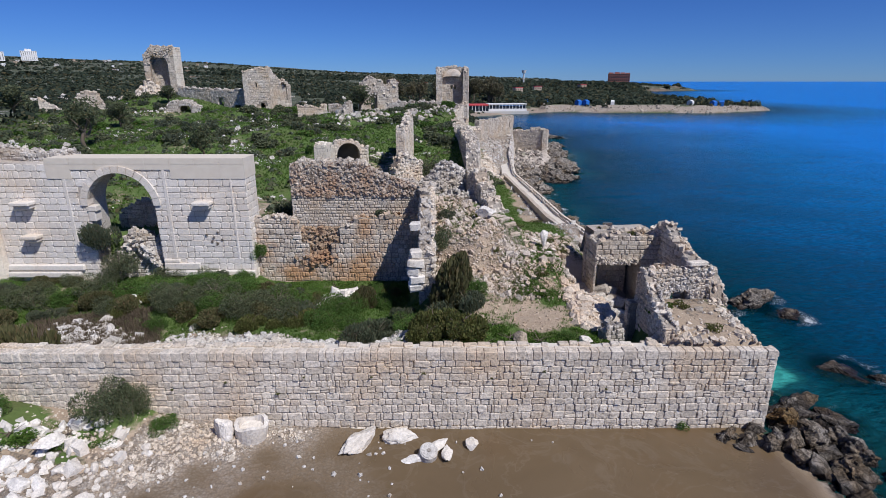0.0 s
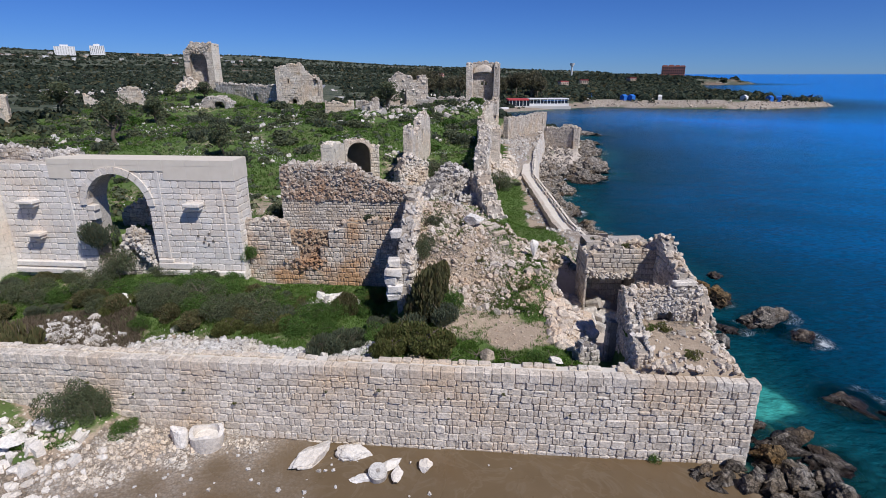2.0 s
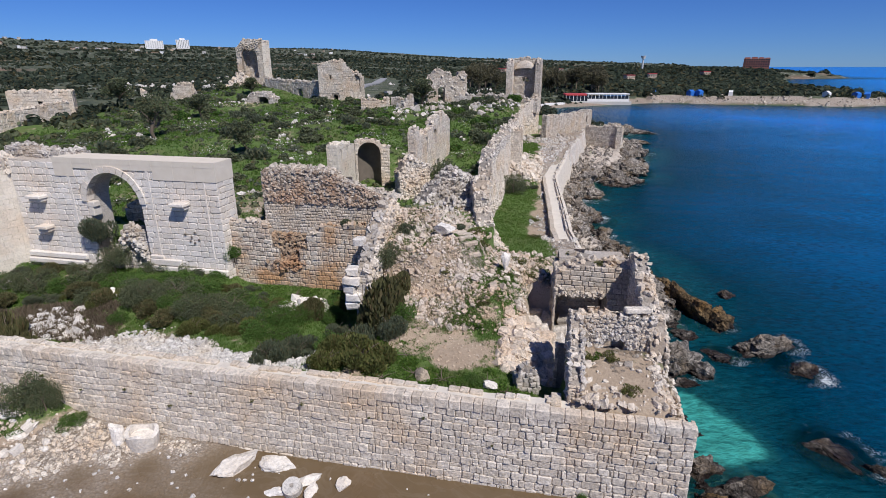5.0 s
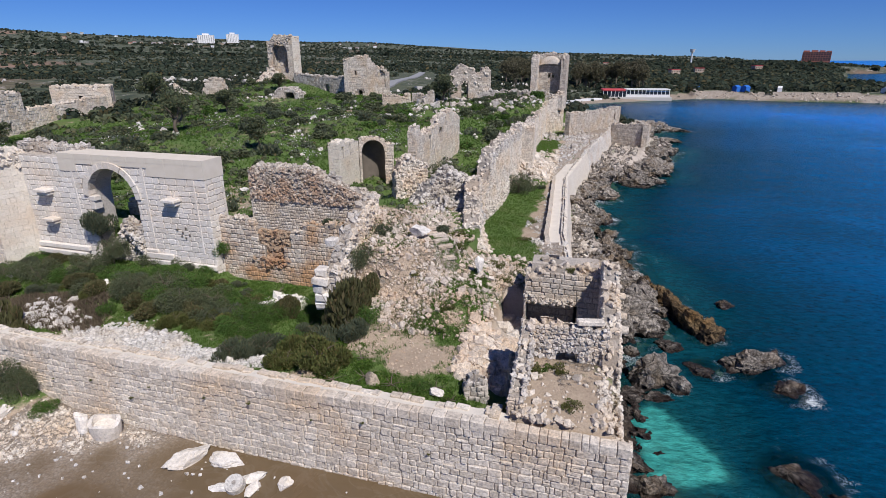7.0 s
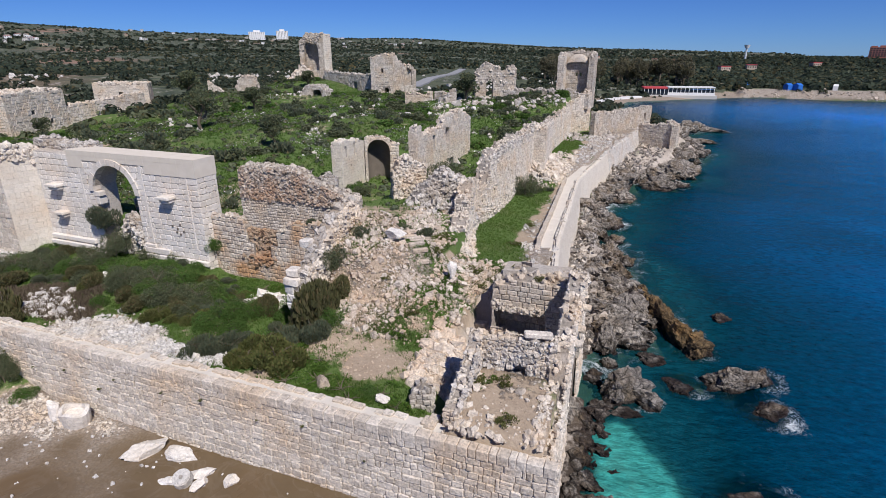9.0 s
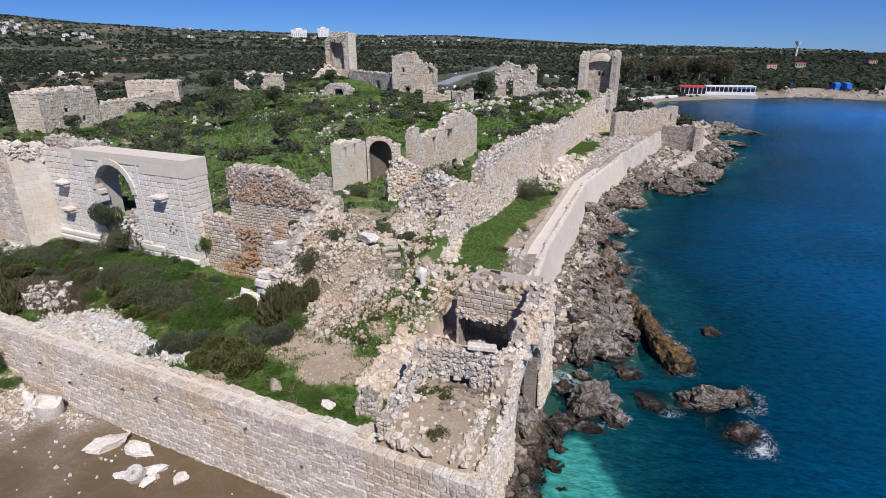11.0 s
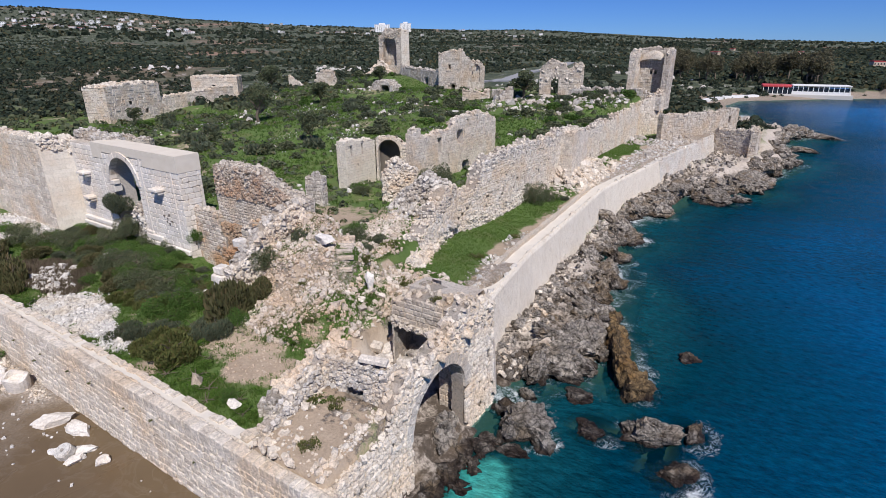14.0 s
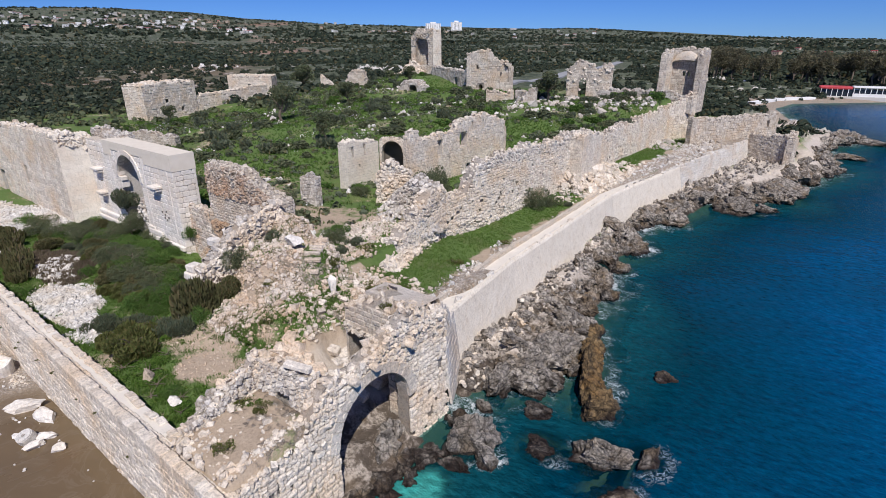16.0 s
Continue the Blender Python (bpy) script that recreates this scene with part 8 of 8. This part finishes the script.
def tuft_field(name, label, count, xr, yr, blade, seed, mat, test):
    r = np.random.default_rng(seed)
    x, y = r.uniform(*xr, count), r.uniform(*yr, count)
    z, cv = land(x, y)
    ok = test(x, y, z, cv, r)
    x, y, z = x[ok], y[ok], z[ok]
    n, k = len(x), 7
    a = r.uniform(0, 6.283, (n, k))
    lean = r.uniform(0.1, 0.7, (n, k))
    h = blade * r.uniform(0.5, 1.3, (n, k))
    bx, by = x[:, None] + r.normal(0, 0.09, (n, k)), y[:, None] + r.normal(0, 0.09, (n, k))
    zz = np.repeat(z[:, None], k, 1)
    w = 0.08 * blade + 0.05 * blade * r.random((n, k))
    p0 = np.stack([bx - w * np.sin(a), by + w * np.cos(a), zz], -1)
    p1 = np.stack([bx + w * np.sin(a), by - w * np.cos(a), zz], -1)
    p2 = np.stack([bx + np.cos(a) * h * lean, by + np.sin(a) * h * lean, zz + h], -1)
    v = np.stack([p0, p1, p2], 2).reshape(-1, 3)
    return tagged(new(name, mesh_of(name, v, np.arange(len(v)).reshape(-1, 3), mat)), label, "grass", "", "stuff")


tuft_field("court_grass", "fresh green grass in the court", 30000, (-40, 10.5), (26.6, 41.5), 0.17, 501, GRASSY, lambda x, y, z, cv, r: (cv["grass"] + r.uniform(-0.3, 0.3, len(x)) > 0.55) & (cv["rubble"] < 0.5))
tuft_field("mound_weeds", "weeds and thin grass over the rubble mound", 16000, (-1, 11), (32.5, 46.2), 0.12, 502, GREEN, lambda x, y, z, cv, r: (z > 4.4) & (cv["grass"] + r.uniform(-0.3, 0.3, len(x)) > 0.42))
tuft_field("mound_dry_weeds", "dull dry weeds between the stones of the mound", 11000, (-1, 11), (32.5, 45.6), 0.13, 507, DRYBUSH, lambda x, y, z, cv, r: (z > 4.6) & off_steps(x, y) & (wave_noise(x, y, 0.7, 52) + r.uniform(-0.5, 0.5, len(x)) > 0.0))
tuft_field("court_stalks", "dry brown stalks among the grey blocks", 5200, (-32, -17), (29.5, 35.4), 0.32, 508, STALK, lambda x, y, z, cv, r: np.hypot((x + 25) / 7.0, (y - 32.6) / 2.6) + 0.5 * wave_noise(x, y, 0.5, 53) < 1)
tuft_field("strip_grass", "short green grass beside the inner wall", 26000, (3.5, 13), (43, 130), 0.13, 503, GRASSY, lambda x, y, z, cv, r: cv["grass"] + r.uniform(-0.2, 0.2, len(x)) > 0.6)

tuft_field("hill_grass", "fresh green growth over the castle hill", 46000, (-88, 3), (44, 148), 0.30, 504, GRASSY, lambda x, y, z, cv, r: (wave_noise(x, y, 0.14, 61) + r.uniform(-0.5, 0.5, len(x)) > 0.05) & (z > 5.5) & ((y > 66) | (x < -22)))
tuft_field("hill_weeds", "dull olive weeds over the castle hill", 42000, (-88, 3), (44, 148), 0.30, 505, GREEN, lambda x, y, z, cv, r: (wave_noise(x, y, 0.18, 62) + r.uniform(-0.5, 0.5, len(x)) > 0.0) & (z > 5.5))


def flower_field(name, label, count, xr, yr, seed):
    r = np.random.default_rng(seed)
    x, y = r.uniform(*xr, count), r.uniform(*yr, count)
    z, cv = land(x, y)
    ok = (wave_noise(x, y, 0.3, 71) + r.uniform(-0.25, 0.25, count) > 0.72) & (z > 5.5)
    x, y, z = x[ok], y[ok], z[ok] + r.uniform(0.3, 0.55, ok.sum())
    k = r.uniform(0.03, 0.07, len(x))
    dz = r.uniform(-0.06, 0.06, len(x))
    v = np.stack([np.stack([x - k, y, z - dz], 1), np.stack([x, y - k, z], 1), np.stack([x + k, y, z + dz], 1), np.stack([x, y + k, z + 0.05], 1)], 1).reshape(-1, 3)
    return tagged(new(name, mesh_of(name, v, np.arange(len(v)).reshape(-1, 4), WHITEWASH)), label, "flowers", "", "stuff")


flower_field("hill_flowers", "small white wild flowers over the green hill", 34000, (-85, 3), (44, 132), 506)

# ---- the bay, its buildings and the distance ----
def block_house(name, label, at, size, turn, floors, bays, wall_mat, group="houses in the town", roof=None):
    """A plain house: walls, flat roof with a parapet, and its windows."""
    w, d, h = size
    ob = base(name, label, "house", at, turn, group)
    part("wall", bm_mesh("wall", bevelled(-w / 2, w / 2, -d / 2, d / 2, -3, h, 0.05), wall_mat), ob)
    part("roof", bm_mesh("roof", bevelled(-w / 2 - 0.3, w / 2 + 0.3, -d / 2 - 0.3, d / 2 + 0.3, h + 0.01, h + 0.5, 0.05), roof or wall_mat), ob)
    fh = h / floors
    win = bm_mesh("window", bevelled(-0.19 * w / bays, 0.19 * w / bays, -0.08, 0.08, 0, fh * 0.42, 0.02), GLASSDARK)
    for f_ in range(floors):
        for b_ in range(bays):
            q = part("window", win, ob)
            q.location = (-w / 2 + w * (b_ + 0.5) / bays, -d / 2 - 0.02, fh * f_ + fh * 0.25)
    return ob


rest = base("beach_restaurant", "long low beach restaurant with a white canopy", "restaurant", (31.0, 313.0, 1.3), 8)
part("terrace", bm_mesh("terrace", bevelled(-19, 17, -5, 5, -2.5, 0.4, 0.1), TOWNWALL), rest)
part("roof", bm_mesh("roof", bevelled(-6, 16, -4.2, 4.2, 3.9, 4.4, 0.1), WHITEWASH), rest, "white canopy roof")
part("annex_roof", bm_mesh("annex_roof", bevelled(-18, -6.3, -4.2, 4.2, 3.2, 4.3, 0.3), REDROOF), rest, "red sheet roof")
part("glazing", bm_mesh("glazing", bevelled(-17.5, 15.5, -3.4, 3.8, 0.4, 3.2, 0.05), GLASSDARK), rest, "dark glazing between posts")
part("parapet", bm_mesh("parapet", bevelled(-6, 16, -4.0, -3.7, 0.4, 1.7, 0.05), WHITEWASH), rest, "low white front wall")
post = bm_mesh("post", bevelled(-0.12, 0.12, -0.12, 0.12, 0.4, 3.95, 0.03), WHITEWASH)
for i in range(18):
    q = part("post", post, rest)
    q.location = (-17.3 + i * 1.93, -4.0, 0)
tagged(new("promenade", strip_mesh("promenade", [(-2, 258), (3, 283), (14, 296)], [(0, -1), (0, 1.7), (-3, 1.7), (-3, -1)], WHITEWASH)), "pale concrete promenade wall along the beach", "promenade", "", "structure")

hotel = base("red_hotel", "large unfinished red-brown hotel block", "hotel", (579.0, 1840.0, 13.0), -14)
part("wall", bm_mesh("wall", bevelled(-50, 50, -14, 14, -8, 26, 0.3), BRICKRED), hotel)
hw = bm_mesh("window", bevelled(-3.2, 3.2, -0.4, 0.4, 0, 3.2, 0.05), GLASSDARK)
for f_ in range(5):
    for b_ in range(11):
        q = part("window", hw, hotel)
        q.location = (-45 + b_ * 9.0, -14.1, 0.5 + f_ * 5.1)
for k, (xa, xb, zz) in enumerate(((-48, -27, 29.5), (-20, 2, 30.5), (8, 26, 29.5), (32, 48, 28.5))):
    part("roof_block", bm_mesh("roof_block", bevelled(xa, xb, -11, 11, 26.0, zz, 0.2), BRICKRED), hotel)
hotel.scale = (0.68, 0.8, 0.92)

wt = base("water_tower", "slender white water tower above the trees", "water tower", (143.0, 990.0, height(143, 990)), 0)
bm = bmesh.new()
bmesh.ops.create_cone(bm, cap_ends=True, segments=20, radius1=1.6, radius2=1.3, depth=22, matrix=Matrix.Translation((0, 0, 9)))
part("shaft", bm_mesh("shaft", bm, STEEL), wt)
bm = bmesh.new()
bmesh.ops.create_cone(bm, cap_ends=True, segments=20, radius1=2.6, radius2=4.4, depth=5, matrix=Matrix.Translation((0, 0, 22)))
part("tank", bm_mesh("tank", bm, WHITEWASH), wt, "white round tank")

rb = np.random.default_rng(600)
tent_me = None
for i, (x, y) in enumerate(((66, 352), (84, 342), (88, 340), (104, 338), (150, 334), (166, 338), (172, 340), (196, 360), (204, 366))):
    w = rb.uniform(1.7, 2.8)
    bm = bmesh.new()
    vs = [bm.verts.new(c) for c in ((-w / 2, -2, -0.5), (w / 2, -2, -0.5), (w / 2, 2, -0.5), (-w / 2, 2, -0.5), (-w / 2, -2, 2.2), (w / 2, -2, 2.2), (w / 2, 2, 2.2), (-w / 2, 2, 2.2), (-w / 2, 0, 3.1), (w / 2, 0, 3.1))]
    for fc in ((0, 1, 5, 4), (1, 2, 6, 9, 5), (2, 3, 7, 6), (3, 0, 4, 8, 7), (4, 5, 9, 8), (6, 7, 8, 9)):
        bm.faces.new([vs[k] for k in fc])
    t_ = new("camp_shelter", bm_mesh("camp_shelter", bm, BLUETARP if i not in (3, 4) else WHITEWASH))
    t_.matrix_world = pose(x, y, height(x, y), 0, 0, rb.uniform(-30, 30))
    tagged(t_, "blue tarpaulin camp shelter on the shore" if i not in (3, 4) else "white camp shelter on the shore", "shelter", "camp shelters")

for i, (x, y, w, h) in enumerate(((-1690, 2120, 70, 30), (-1538, 2100, 50, 31))):
    hb = block_house("apartment_tower", "white apartment block on the far hillside", (x, y, 88.0 - 0.15 * i), (w, 20, h), math.degrees(math.atan2(-x, y)), 8, 8, WHITEWASH, "apartment towers")
    part("roof_room", bm_mesh("roof_room", bevelled(-w * 0.2, w * 0.2, -6, 6, h + 0.5, h + 7, 0.2), WHITEWASH), hb)
n_t = 0
while n_t < 360:
    a, d = math.radians(rb.uniform(-96, -55)), rb.uniform(1700, 3000)
    if rb.random() < 0.12:
        a = math.radians(rb.uniform(-50, -22))
        d = rb.uniform(2200, 3600)
    x, y = d * math.sin(a), d * math.cos(a)
    w = rb.uniform(8, 17)
    block_house("town_house", "pale flat-roofed house in the hillside town", (x, y, height(x, y)), (w, w * 0.7, rb.uniform(5, 10)), math.degrees(-a) + rb.uniform(-25, 25), 2, 3, (WHITEWASH, TOWNWALL, TOWNWALL, TANLIGHT)[rb.integers(4)], "houses in the town", REDROOF if rb.random() < 0.18 else None)
    n_t += 1
for x, y in ((-30, 900), (40, 820), (10, 1250), (-120, 1400), (95, 560), (70, 520), (-60, 700), (160, 640)):
    w = rb.uniform(7, 11)
    block_house("town_house", "pale low house among the trees", (x, y, height(x, y)), (w, 7, rb.uniform(4, 6)), rb.uniform(-25, 25), 2, 4, TANLIGHT, "houses by the bay", REDROOF)
road = strip_mesh("road", ROAD, [(3.0, -1.0), (3.0, 0.6), (-3.0, 0.6), (-3.0, -1.0)], ASPHALT, None, 0.0, 6.0)
for vtx in road.vertices:
    vtx.co.z += height(vtx.co.x, vtx.co.y)
tagged(new("road", road), "grey asphalt road crossing the plain", "road", "", "structure")
